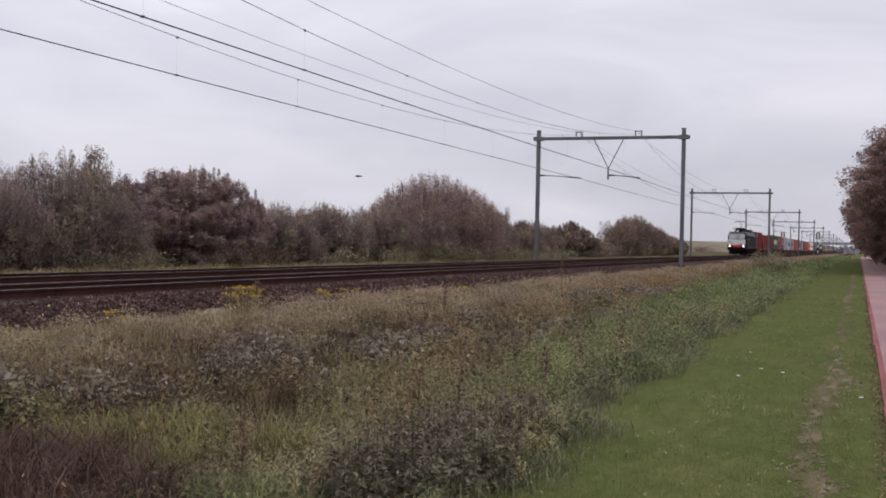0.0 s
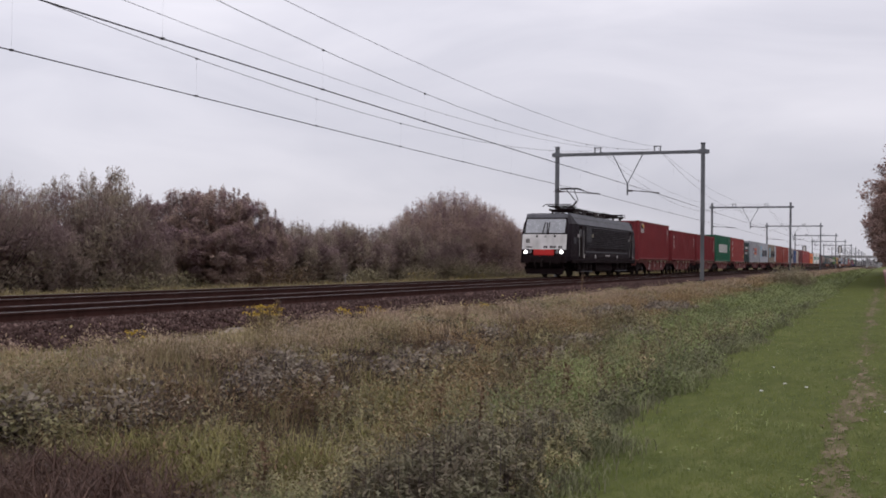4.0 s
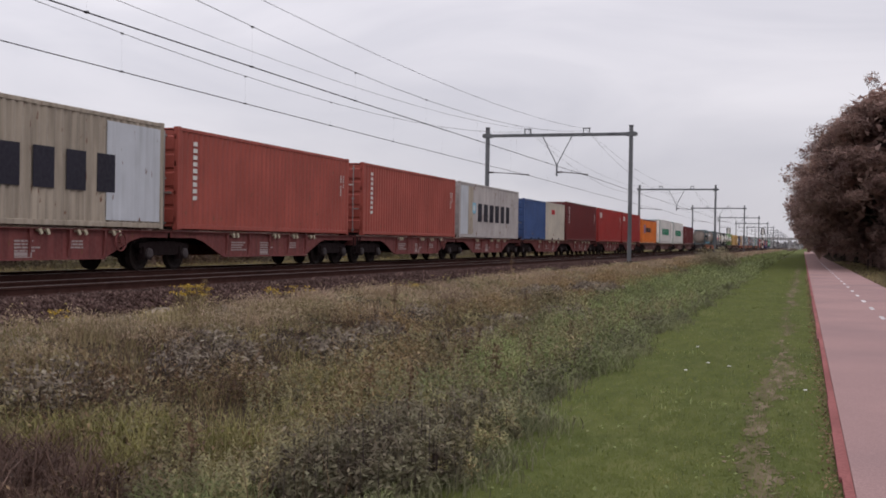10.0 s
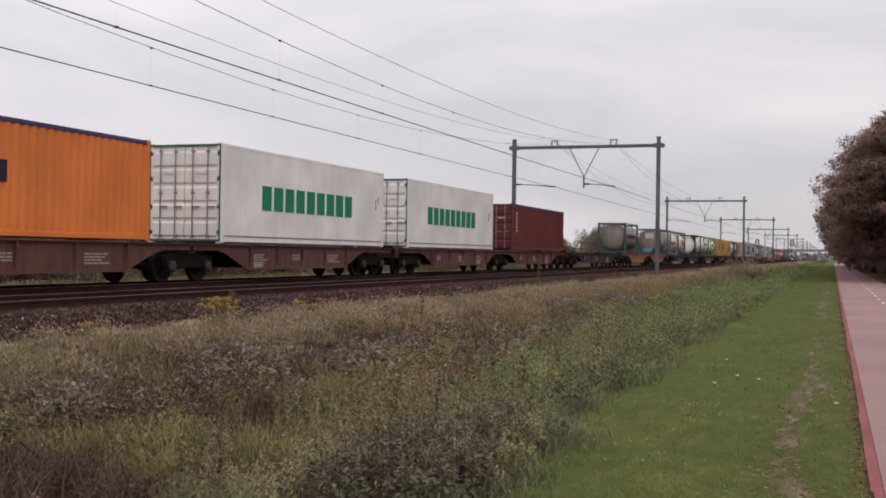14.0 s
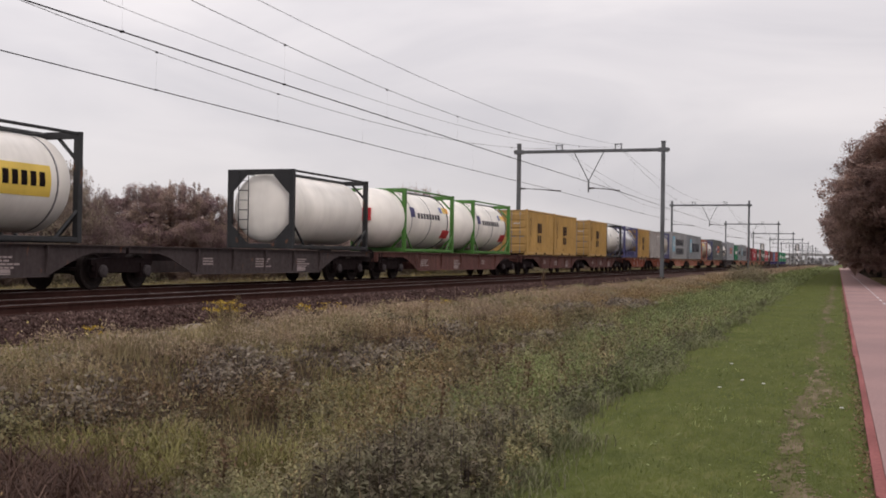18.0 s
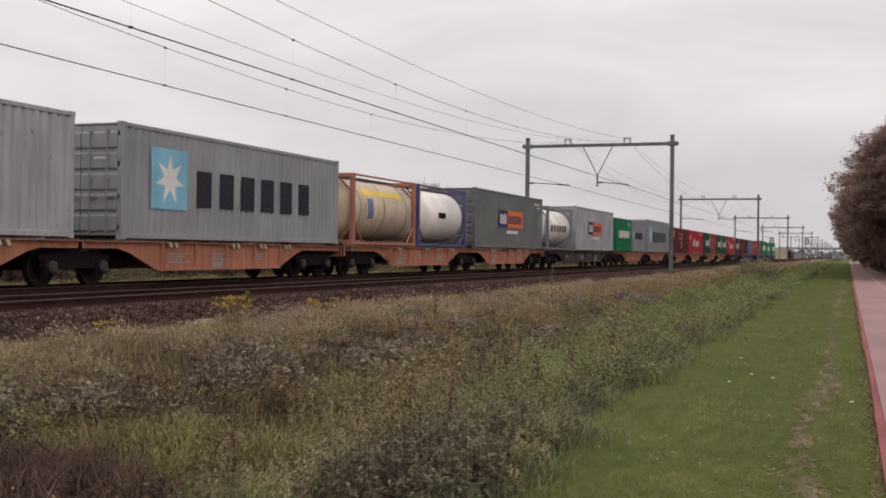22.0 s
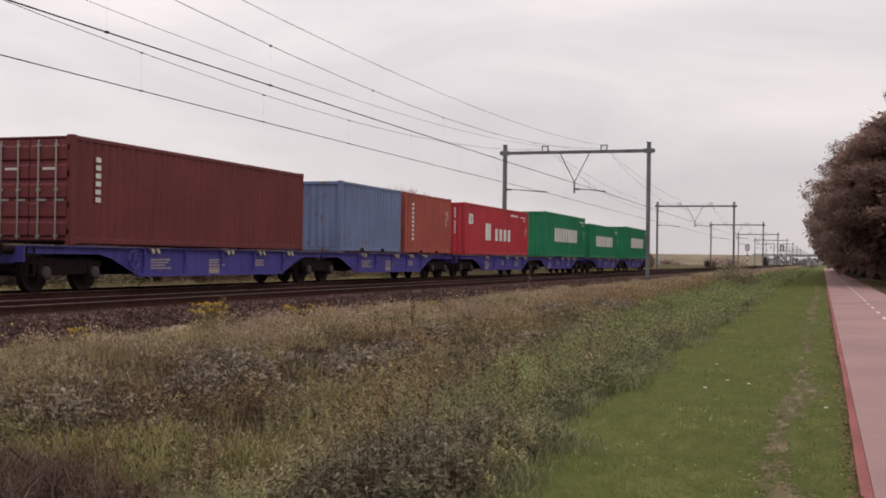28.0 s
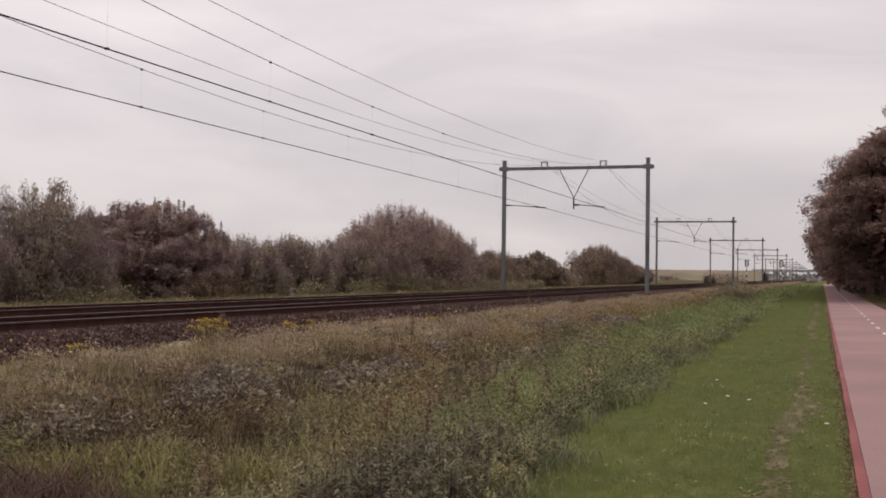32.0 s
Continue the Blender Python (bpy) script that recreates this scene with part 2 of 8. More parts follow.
M_STEEL = paint("steel_bar", (0.34, 0.33, 0.32), 0.3, 0.0, 0.5, 0.5)
M_GLASS, _n, _l, _b = material("cab_glass", 0.06)
_b.inputs["Base Color"].default_value = (0.11, 0.115, 0.125, 1)
_b.inputs["Specular IOR Level"].default_value = 0.8
M_LAMP, _n, _l, _b = material("headlamp_lit", 0.2)
_b.inputs["Base Color"].default_value = (0.9, 0.9, 0.85, 1)
_b.inputs["Emission Color"].default_value = (1.0, 0.97, 0.9, 1)
_b.inputs["Emission Strength"].default_value = 5.0


# ---- mesh tools ----
class Shape:
    """Collects corners and faces for one mesh."""

    def __init__(self):
        self.v, self.f = [], []

    def add(self, verts, faces):
        k = len(self.v)
        self.v += [tuple(p) for p in verts]
        self.f += [tuple(i + k for i in q) for q in faces]
        return self

    def box(self, x0, x1, y0, y1, z0, z1):
        return self.add([(x0, y0, z0), (x1, y0, z0), (x1, y1, z0), (x0, y1, z0), (x0, y0, z1), (x1, y0, z1), (x1, y1, z1), (x0, y1, z1)],
                        [(0, 3, 2, 1), (4, 5, 6, 7), (0, 1, 5, 4), (1, 2, 6, 5), (2, 3, 7, 6), (3, 0, 4, 7)])

    def bbox(self, x0, x1, y0, y1, z0, z1, b=0.01):
        """A box with chamfered long edges."""
        w, d, h = x1 - x0, y1 - y0, z1 - z0
        if h >= w and h >= d:
            return self.prism([(x0 + b, y0), (x1 - b, y0), (x1, y0 + b), (x1, y1 - b), (x1 - b, y1), (x0 + b, y1), (x0, y1 - b), (x0, y0 + b)], "z", z0, z1)
        if d >= w:
            return self.prism([(x0 + b, z0), (x1 - b, z0), (x1, z0 + b), (x1, z1 - b), (x1 - b, z1), (x0 + b, z1), (x0, z1 - b), (x0, z0 + b)], "y", y0, y1)
        return self.prism([(y0 + b, z0), (y1 - b, z0), (y1, z0 + b), (y1, z1 - b), (y1 - b, z1), (y0 + b, z1), (y0, z1 - b), (y0, z0 + b)], "x", x0, x1)

    def prism(self, poly, axis, a, b):
        def at(p, t):
            return {"x": (t, p[0], p[1]), "y": (p[0], t, p[1]), "z": (p[0], p[1], t)}[axis]
        n = len(poly)
        k = [(i, (i + 1) % n, n + (i + 1) % n, n + i) for i in range(n)]
        return self.add([at(p, a) for p in poly] + [at(p, b) for p in poly], [tuple(range(n))[::-1], tuple(range(n, 2 * n))] + k)

    def tube(self, p, q, r, n=8, r2=None):
        p, q = Vector(p), Vector(q)
        d = (q - p).normalized()
        a = d.orthogonal().normalized()
        b = d.cross(a)
        r2 = r if r2 is None else r2
        ring = [(math.cos(2 * math.pi * i / n), math.sin(2 * math.pi * i / n)) for i in range(n)]
        v = [p + (a * c + b * s) * r for c, s in ring] + [q + (a * c + b * s) * r2 for c, s in ring]
        return self.add(v, [tuple(range(n))[::-1], tuple(range(n, 2 * n))] + [(i, (i + 1) % n, n + (i + 1) % n, n + i) for i in range(n)])

    def lathe(self, prof, axis, centre, n=20):
        """prof: (along, radius) pairs; turned about a line along axis."""
        v, f = [], []
        for t, r in prof:
            for i in range(n):
                c, s = math.cos(2 * math.pi * i / n) * r, math.sin(2 * math.pi * i / n) * r
                o = {"x": (t, c, s), "y": (c, t, s), "z": (c, s, t)}[axis]
                v.append(tuple(o[k] + centre[k] for k in range(3)))
        for j in range(len(prof) - 1):
            for i in range(n):
                f.append((j * n + i, j * n + (i + 1) % n, (j + 1) * n + (i + 1) % n, (j + 1) * n + i))
        f += [tuple(range(n))[::-1], tuple(range((len(prof) - 1) * n, len(prof) * n))]
        return self.add(v, f)

    def mesh(self, name, mat=None, smooth=False):
        me = bpy.data.meshes.new(name)
        me.from_pydata(self.v, [], self.f)
        bm = bmesh.new()
        bm.from_mesh(me)
        bmesh.ops.recalc_face_normals(bm, faces=bm.faces)
        bm.to_mesh(me)
        bm.free()
        if mat:
            me.materials.append(mat)
        if smooth:
            me.polygons.foreach_set("use_smooth", [True] * len(me.polygons))
        return me


def part(name, shape, mat, parent, label="", smooth=False, at=None):
    """One mesh object under a thing; shape is a Shape or a mesh that is shared."""
    me = shape if isinstance(shape, bpy.types.Mesh) else shape.mesh(name, mat, smooth)
    ob = new(name, me)
    if isinstance(shape, bpy.types.Mesh) and mat is not None:
        if not me.materials:
            me.materials.append(mat)
        ob.material_slots[0].link = "OBJECT"
        ob.material_slots[0].material = mat
    ob.parent = parent
    if at is not None:
        ob.matrix_basis = at
    if label:
        tagged(ob, label)
    return ob


def thing(name, label, category, group="", kind="", at=None):
    ob = new(name)
    ob.empty_display_size = 0.2
    if at is not None:
        ob.matrix_basis = at
    return tagged(ob, label, category, group, kind)


def mesh_arrays(name, verts, faces_per, loops, mat, smooth=False):
    """A big mesh from arrays: corners (n,3), number of corners of each face, corner indices."""
    me = bpy.data.meshes.new(name)
    me.vertices.add(len(verts))
    me.vertices.foreach_set("co", np.asarray(verts, np.float32).ravel())
    me.loops.add(len(loops))
    me.loops.foreach_set("vertex_index", np.asarray(loops, np.int32))
    me.polygons.add(len(faces_per))
    starts = np.concatenate([[0], np.cumsum(faces_per)[:-1]]).astype(np.int32)
    me.polygons.foreach_set("loop_start", starts)
    me.update(calc_edges=True)
    me.materials.append(mat)
    if smooth:
        me.polygons.foreach_set("use_smooth", [True] * len(me.polygons))
    return me


# ---- ground ----
RAIL_Z = 0.68
TRACK_NEAR, TRACK_FAR = -13.85, -17.85
PROFILE = [(-3000, 0.0), (-60, 0.0), (-30, 0.1), (-24, 0.1), (-21.6, 0.12), (-19.9, 0.5), (-11.95, 0.5), (-10.7, 0.26), (-9.4, 0.2), (-8.0, 0.0),
           (-6.2, -0.32), (-4.7, -0.5), (-3.3, -0.2), (-2.3, -0.02), (-1.2, 0.0), (3000, 0.0)]
PX, PZ = [a for a, _ in PROFILE], [b for _, b in PROFILE]


def ground_z(x, y):
    """Height of the ground: flat verge, shallow ditch, track bed."""
    z = np.interp(x, PX, PZ)
    amp = np.interp(x, [-200, -24, -20, -11, -9, -4, -2, -1, 0, 4, 8], [0.1, 0.06, 0.0, 0.0, 0.03, 0.08, 0.03, 0.012, 0.0, 0.0, 0.05])
    return z + amp * (np.sin(x * 1.7 + np.sin(y * 0.6) * 1.3) * np.cos(y * 0.9 + x * 0.35) + 0.5 * np.sin(y * 2.3 + x * 2.9))


gx = np.concatenate([[-2500, -1200, -600, -300, -160, -90], np.arange(-60, -24, 3.0), np.arange(-24, -20, 1.0), [-19.9, -16, -11.95], np.arange(-11.3, 0.3, 0.3),
                     [0.33, 1.7, 3.1, 4, 5.5, 8, 12, 18, 30, 60, 140, 400, 1200, 2500]])
gy = np.concatenate([[-1200, -800, -400, -200, -100, -40, -15, -5], np.arange(0, 40, 0.5), np.arange(40, 100, 2.0), np.arange(100, 300, 10.0), [350, 450, 650, 1000, 1600, 2600, 4000]])
GX, GY = np.meshgrid(gx, gy)
GZ = ground_z(GX, GY)
nx_, ny_ = len(gx), len(gy)
idx = np.arange(nx_ * ny_).reshape(ny_, nx_)
quads = np.stack([idx[:-1, :-1], idx[:-1, 1:], idx[1:, 1:], idx[1:, :-1]], -1).reshape(-1, 4)
ground_me = mesh_arrays("ground", np.stack([GX, GY, GZ], -1).reshape(-1, 3), np.full(len(quads), 4), quads.ravel(), M_FIELD, True)
for m in (M_WEEDS, M_SHOULDER, M_BALLAST, M_LAWN):
    ground_me.materials.append(m)
mid_x = np.tile((gx[:-1] + gx[1:]) / 2, ny_ - 1)
zone = np.where(mid_x < -21.5, 0, np.where(mid_x < -10.9, 3, np.where(mid_x < -9.6, 2, np.where(mid_x < -2.65, 1, np.where(mid_x < 3.2, 4, 1)))))
ground_me.polygons.foreach_set("material_index", zone.astype(np.int32))
tagged(new("ground", ground_me), "flat verge, weedy ditch and ballast bed beside the railway", "ground", kind="structure")

# red cycle path with a worn edge and a dashed middle line
path = thing("cycle_path", "red asphalt cycle path with dashed white middle line", "path", kind="structure")
s = Shape()
ys = list(np.arange(-30, 120, 2.0)) + list(range(120, 420, 15))
for k, (x0, x1, z) in enumerate([(0.345, 3.1, 0.045)]):
    for a, b in zip(ys[:-1], ys[1:]):
        s.box(x0, x1, a, b, -0.1, z)
part("asphalt", s, M_ASPHALT, path)
s = Shape()
rng = random.Random(4)
for a, b in zip(ys[:-1], ys[1:]):
    s.box(0.268 + rng.uniform(-0.014, 0.014), 0.3425, a, b, -0.1, 0.038)
part("edge_strip", s, M_EDGE, path, "darker red edge strip")
for k in range(40):
    y0 = 6 + k * 4.0
    part("dash", Shape().box(1.66, 1.76, y0, y0 + 1.1, 0.0455, 0.049), M_WHITE_LINE, path)


# ---- railway tracks ----
def track(x, name):
    t = thing(name, "railway track, rusty rails on concrete sleepers in dark ballast", "railway track", "double track", kind="structure", at=pose(x, 0, 0))
    for side in (-0.7535, 0.7535):
        prof = [(-0.075, -0.172), (0.075, -0.172), (0.075, -0.16), (0.01, -0.14), (0.01, -0.05), (0.034, -0.04), (0.034, -0.006), (-0.034, -0.006), (-0.034, -0.04), (-0.01, -0.05), (-0.01, -0.14), (-0.075, -0.16)]
        r = part("rail", Shape().prism([(side + a, RAIL_Z + b) for a, b in prof], "y", -850, 1200), M_RAIL, t)
        part("rail_head", Shape().box(side - 0.03, side + 0.03, -850, 1200, RAIL_Z - 0.0058, RAIL_Z), M_RAILTOP, r, "polished running surface")
    return t


tracks = [track(TRACK_NEAR, "railway_track"), track(TRACK_FAR, "railway_track")]

# ---- overhead line ----
PORTAL_Y, PORTAL_STEP = 73.9, 74.76
MAST_L, MAST_R, BEAM_Z = -20.9, -11.0, 8.94


def i_beam(shape, x, y, w, d, z0, z1, t=0.014):
    shape.box(x - w / 2, x + w / 2, y - d / 2, y - d / 2 + t, z0, z1)
    shape.box(x - w / 2, x + w / 2, y + d / 2 - t, y + d / 2, z0, z1)
    shape.box(x - t / 2, x + t / 2, y - d / 2 + t, y + d / 2 - t, z0, z1)
    return shape


def portal():
    p = thing("catenary_portal", "grey galvanised steel portal carrying the overhead wires", "catenary portal", "overhead line portals")
    for x in (MAST_L, MAST_R):
        mast = part("mast", i_beam(Shape(), x, 0, 0.24, 0.24, 0.35, BEAM_Z + 0.55), M_GALV, p)
        part("foundation", Shape().bbox(x - 0.35, x + 0.35, -0.35, 0.35, 0.0, 0.5, 0.03), M_SLEEPER, mast, "concrete foundation block")
        part("cap_plate", Shape().box(x - 0.16, x + 0.16, -0.16, 0.16, BEAM_Z + 0.55, BEAM_Z + 0.58), M_GALV, mast)
        part("clamp", Shape().box(x - 0.3, x + 0.3, -0.17, 0.17, BEAM_Z - 0.14, BEAM_Z + 0.14), M_GALV, mast)
    s = Shape()
    for dy in (-0.1, 0.1):
        s.box(MAST_L - 0.35, MAST_R + 0.4, dy - 0.035, dy + 0.035, BEAM_Z - 0.1, BEAM_Z + 0.1)
    part("beam", s, M_GALV, p)
    for x in (-18.06, -14.0):
        s = Shape()
        for dx in (-0.2, 0.2):
            s.box(x + dx - 0.03, x + dx + 0.03, -0.05, 0.05, BEAM_Z + 0.1, BEAM_Z + 0.42)
        s.box(x - 0.26, x + 0.26, -0.06, 0.06, BEAM_Z + 0.4, BEAM_Z + 0.46)
        part("wire_saddle", s, M_GALV, p)
    s = Shape()
    tip = (-16.0, 0, BEAM_Z - 2.05)
    for x in (-17.0, -15.0):
        s.tube((x, 0, BEAM_Z - 0.1), tip, 0.035, 6)
    s.tube((tip[0], 0, tip[2] + 0.1), (tip[0], 0, tip[2] - 0.75), 0.06, 8)
    part("drop_bracket", s, M_GALV, p, "V-shaped drop bracket")
    for x0, x1 in ((-15.95, -13.85), (MAST_L + 0.12, -17.9)):
        s = Shape()
        s.tube((x0, 0, 6.42), (x0 + 0.35, 0, 6.42), 0.06, 8)
        s.tube((x0 + 0.35, 0, 6.42), (x1, 0, 6.26), 0.028, 6)
        s.tube((x0 + 0.9, 0, 6.4), (x1, 0, 6.2), 0.018, 6)
        part("registration_arm", s, M_INSUL, p, "insulated steady arm")
    return p


first_portal = portal()
first_portal.matrix_basis = pose(0, PORTAL_Y - PORTAL_STEP, 0)
for k in range(11):
    copy_thing(first_portal, pose(0, PORTAL_Y + k * PORTAL_STEP, 0))


def wire(name, label, x, z_low, z_support, r, doubled=0.0):
    """A wire that sags between the portals: one swept strand, or two side by side."""
    th = thing(name, label, "overhead wire", at=pose(x, 0, 0))
    pts = []
    for k in range(-1, 11):
        n = 16 if k < 2 else 6
        for i in range(n):
            u = i / n * 2 - 1
            pts.append((PORTAL_Y + k * PORTAL_STEP + (u + 1) / 2 * PORTAL_STEP, z_low + (z_support - z_low) * u * u))
    for dx in ((-doubled, doubled) if doubled else (0.0,)):
        v, f = [], []
        for y, z in pts:
            v += [(dx + r * math.cos(a), y, z + r * math.sin(a)) for a in [q * math.pi / 3 for q in range(6)]]
        for j in range(len(pts) - 1):
            f += [(j * 6 + q, j * 6 + (q + 1) % 6, j * 6 + 6 + (q + 1) % 6, j * 6 + 6 + q) for q in range(6)]
        part("strand", Shape().add(v, f), M_WIRE, th)
    return th


for x in (-13.95, -17.95):
    wire("contact_wire", "twin copper contact wire above the track", x, 6.13, 6.2, 0.0085, 0.022)
    wire("messenger_wire", "sagging messenger wire carrying the contact wire", x, 7.03, 9.2, 0.0085)
    wire("feeder_wire", "feeder cable strung along the portal tops", x - 0.15, 8.0, 9.35, 0.0075)
for x in (-13.95, -17.95):
    for span in range(-1, 3):
        for i in range(10):
            y = 5.0 + 7.1 * i + (span + 1) * PORTAL_STEP
            u = (y - PORTAL_Y - span * PORTAL_STEP) / PORTAL_STEP * 2 - 1
            zt, zb = 7.03 + 2.17 * u * u, 6.13 + 0.07 * u * u
            s = Shape().tube((0, 0, zb), (0, 0, zt), 0.001, 4)
            s.box(-0.035, 0.035, -0.04, 0.04, zb - 0.02, zb + 0.025).box(-0.02, 0.02, -0.04, 0.04, zt - 0.03, zt + 0.02)
            tagged(new("dropper", s.mesh("dropper", M_WIRE)), "thin dropper wire with dark clips", "dropper wire", "droppers").location = (x, y, 0)


# ---- the train ----
# how far the train runs ahead of (-) or behind an even speed, by the second
LAG_TIMES = (6, 7, 8, 9, 10, 11, 12, 13, 14, 20.4, 21)
LAG = (-9.24, -8.45, -7.05, -5.85, -4.55, -3.4, -2.5, -1.25, 0.0, 0.0, 1.9)


def train_y(s, t):
    """Where a point s metres along the train stands at t seconds."""
    d = t - 16.0
    return s - 28.116 * d + 0.01958 * d * d - 0.000617 * d ** 3 + float(np.interp(t, LAG_TIMES, LAG))


MOVING = []  # (object, place along the train, height)


def on_train(ob, s, z=0.0):
    ob.matrix_basis = pose(TRACK_FAR, train_y(s, 0), RAIL_Z + z)
    MOVING.append((ob, s, z))
    return ob


DECK = 1.10   # top of the wagon deck above the rail
MESHES = {}


def shared(key, make):
    if key not in MESHES:
        MESHES[key] = make()
    return MESHES[key]


def corrugated(L, H, depth=0.036, period=0.278):
    """A pressed steel sheet in the plane x = 0, proud towards +x."""
    s = Shape()
    n = max(2, int(L / period))
    p = L / n
    line = []
    for i in range(n):
        y = i * p
        line += [(0, y), (0, y + p * 0.25), (-depth, y + p * 0.5), (-depth, y + p * 0.75)]
    line.append((0, L))
    v = [(x, y, z) for x, y in line for z in (0, H)]
    s.add(v, [(2 * i, 2 * i + 2, 2 * i + 3, 2 * i + 1) for i in range(len(line) - 1)])
    return s


def bars(parent, name, mat, y0, z0, w, h, n, fill=0.72, x=1.2235, upright=False, label=""):
    """Lettering as plain bars: n blocks in a row (or down a column) on the side facing the cycle path."""
    if name == "serial_mark" and not upright:
        s = Shape()
        for i in range(n):
            s.box(x - 0.012, x + 0.004, y0 + i * w / n, y0 + (i + fill) * w / n, z0, z0 + h)
        tagged(part(name, s, mat, parent, label), kind="stuff")
        return
    for i in range(n):
        if upright:
            zz = z0 + h - (i + 1) * h / n
            s = Shape().box(x - 0.012, x + 0.004, y0, y0 + w, zz, zz + h / n * fill)
        else:
            a = y0 + i * w / n
            s = Shape().box(x - 0.012, x + 0.004, a, a + w / n * fill, z0, z0 + h)
        part(name, s, mat, parent, label)


def panel(parent, name, mat, y0, z0, w, h, x=1.223, label=""):
    return part(name, Shape().box(x - 0.012, x + 0.002, y0, y0 + w, z0, z0 + h), mat, parent, label)


def star(parent, y, z, r):
    s = Shape()
    pts = []
    for i in range(14):
        a = math.pi / 2 + i * math.pi / 7
        q = r if i % 2 == 0 else r * 0.42
        pts.append((y - math.cos(a) * q, z + math.sin(a) * q))
    s.prism(pts, "x", 1.222, 1.2285)
    part("star_emblem", s, M_WHITETXT, parent, "white star shape")


def container(L, H, mat, s, label, category="shipping container", smooth=False, end="door", frame_mat=None, top=None, group="containers on the train", rails=None):
    """A shipping container: local y 0 is its leading end, z 0 its floor."""
    c = thing("shipping_container", label, category, group)
    fm = frame_mat or mat
    W = 1.219
    key = (round(L, 2), round(H, 2))
    for side in (1, -1):
        me = shared(("side", smooth) + key, lambda: (corrugated(L - 0.3, H - 0.26) if not smooth else Shape().box(-0.02, 0, 0, L - 0.3, 0, H - 0.26)).mesh("side_wall"))
        part("side_wall", me, mat, c, at=Matrix.Translation((side * (W - 0.008), 0.15 if side > 0 else L - 0.15, 0.15)) @ Matrix.Rotation(0 if side > 0 else math.pi, 4, "Z"))
        part("top_rail", shared(("trail",) + key, lambda: Shape().bbox(-0.03, 0.03, 0.1, L - 0.1, H - 0.12, H - 0.015).mesh("top_rail")), fm if rails is None else rails, c, at=Matrix.Translation((side * (W - 0.03), 0, 0)))
        part("bottom_rail", shared(("brail",) + key, lambda: Shape().bbox(-0.03, 0.03, 0.1, L - 0.1, 0.03, 0.16).mesh("bottom_rail")), fm, c, at=Matrix.Translation((side * (W - 0.03), 0, 0)))
        for y in (0.075, L - 0.075):
            part("corner_post", shared(("post", key[1]), lambda: Shape().bbox(-0.075, 0.075, -0.075, 0.075, 0.1, H - 0.1, 0.015).mesh("corner_post")), fm, c, at=Matrix.Translation((side * (W - 0.075), y, 0)))
            for z in (0, H - 0.118):
                part("corner_casting", shared("casting", lambda: Shape().bbox(-0.083, 0.083, -0.09, 0.09, 0, 0.118, 0.012).mesh("corner_casting")), fm, c, at=Matrix.Translation((side * (W - 0.08), 0.087 if y < 1 else L - 0.087, z)))
    part("roof", shared(("roof",) + key, lambda: Shape().box(-W + 0.05, W - 0.05, 0.05, L - 0.05, H - 0.07, H - 0.03).mesh("roof")), top or mat, c)
    part("floor_frame", shared(("floor",) + key, lambda: Shape().box(-W + 0.06, W - 0.06, 0.05, L - 0.05, 0.05, 0.15).mesh("floor_frame")), M_UNDER, c)

    def door_end(y, face):
        turn = Matrix.Translation((0, y, 0)) @ Matrix.Rotation(0 if face < 0 else math.pi, 4, "Z")
        for d in (-1, 1):
            e = part("door", shared(("door", key[1]), lambda: door_shape(H).mesh("door")), mat, c, at=turn @ Matrix.Translation((d * 0.5425, 0, 0)))
            for x in (-0.25, 0.25):
                part("lock_rod", shared(("rod", key[1]), lambda: rod_shape(H).mesh("lock_rod")), M_ROD, e, at=Matrix.Translation((x, -0.02, 0)))
            for z in (0.3, H * 0.36, H * 0.64, H - 0.3):
                part("hinge", shared("hinge", lambda: Shape().bbox(-0.06, 0.06, -0.03, 0.0, -0.06, 0.06, 0.008).mesh("hinge")), fm, e, at=Matrix.Translation((d * 0.555, 0, z)))
            part("door_label", shared("door_label", lambda: Shape().box(-0.2, 0.2, -0.046, -0.03, 0, 0.06).mesh("door_label")), M_LABEL, e, at=Matrix.Translation((0.05, 0.0, H * 0.68)))

    def plain_end(y, face):
        m = Matrix.Translation((1.07 if face > 0 else -1.07, y, 0.15)) @ Matrix.Rotation(math.pi / 2 if face > 0 else -math.pi / 2, 4, "Z")
        part("front_wall", shared(("front", key[1]), lambda: corrugated(2.14, H - 0.26, 0.045, 0.24).mesh("front_wall")), mat, c, at=m)
        for z in (0.02, H - 0.14):
            part("end_rail", shared("endrail", lambda: Shape().bbox(-1.1, 1.1, -0.03, 0.03, 0, 0.12).mesh("end_rail")), fm, c, at=Matrix.Translation((0, y, z)))
    if L < 7:
        for q in (-1.03, 1.03):
            part("fork_pocket", shared("fork_pocket", lambda: Shape().box(-0.004, 0.004, -0.18, 0.18, 0.035, 0.15).mesh("fork_pocket")), M_UNDER, c, at=Matrix.Translation((W + 0.002, L / 2 + q, 0)))
    if end == "door":
        door_end(0.03, -1)
        plain_end(L - 0.03, 1)
    else:
        plain_end(0.03, -1)
        door_end(L - 0.03, 1)
    on_train(c, s, DECK + 0.02)
    return c


def door_shape(H):
    """One door leaf: a sheet with five deep pressings."""
    n, gap = 5, 0.07
    h = (H - 0.34) / n
    poly = [(0.04, 0.1), (0.0, 0.1)]
    for k in range(n):
        z = 0.17 + k * h
        poly += [(0.0, z), (-0.036, z + 0.05), (-0.036, z + h - gap - 0.05), (0.0, z + h - gap)]
    poly += [(0.0, H - 0.1), (0.04, H - 0.1)]
    return Shape().prism(poly, "x", -0.5275, 0.5275)


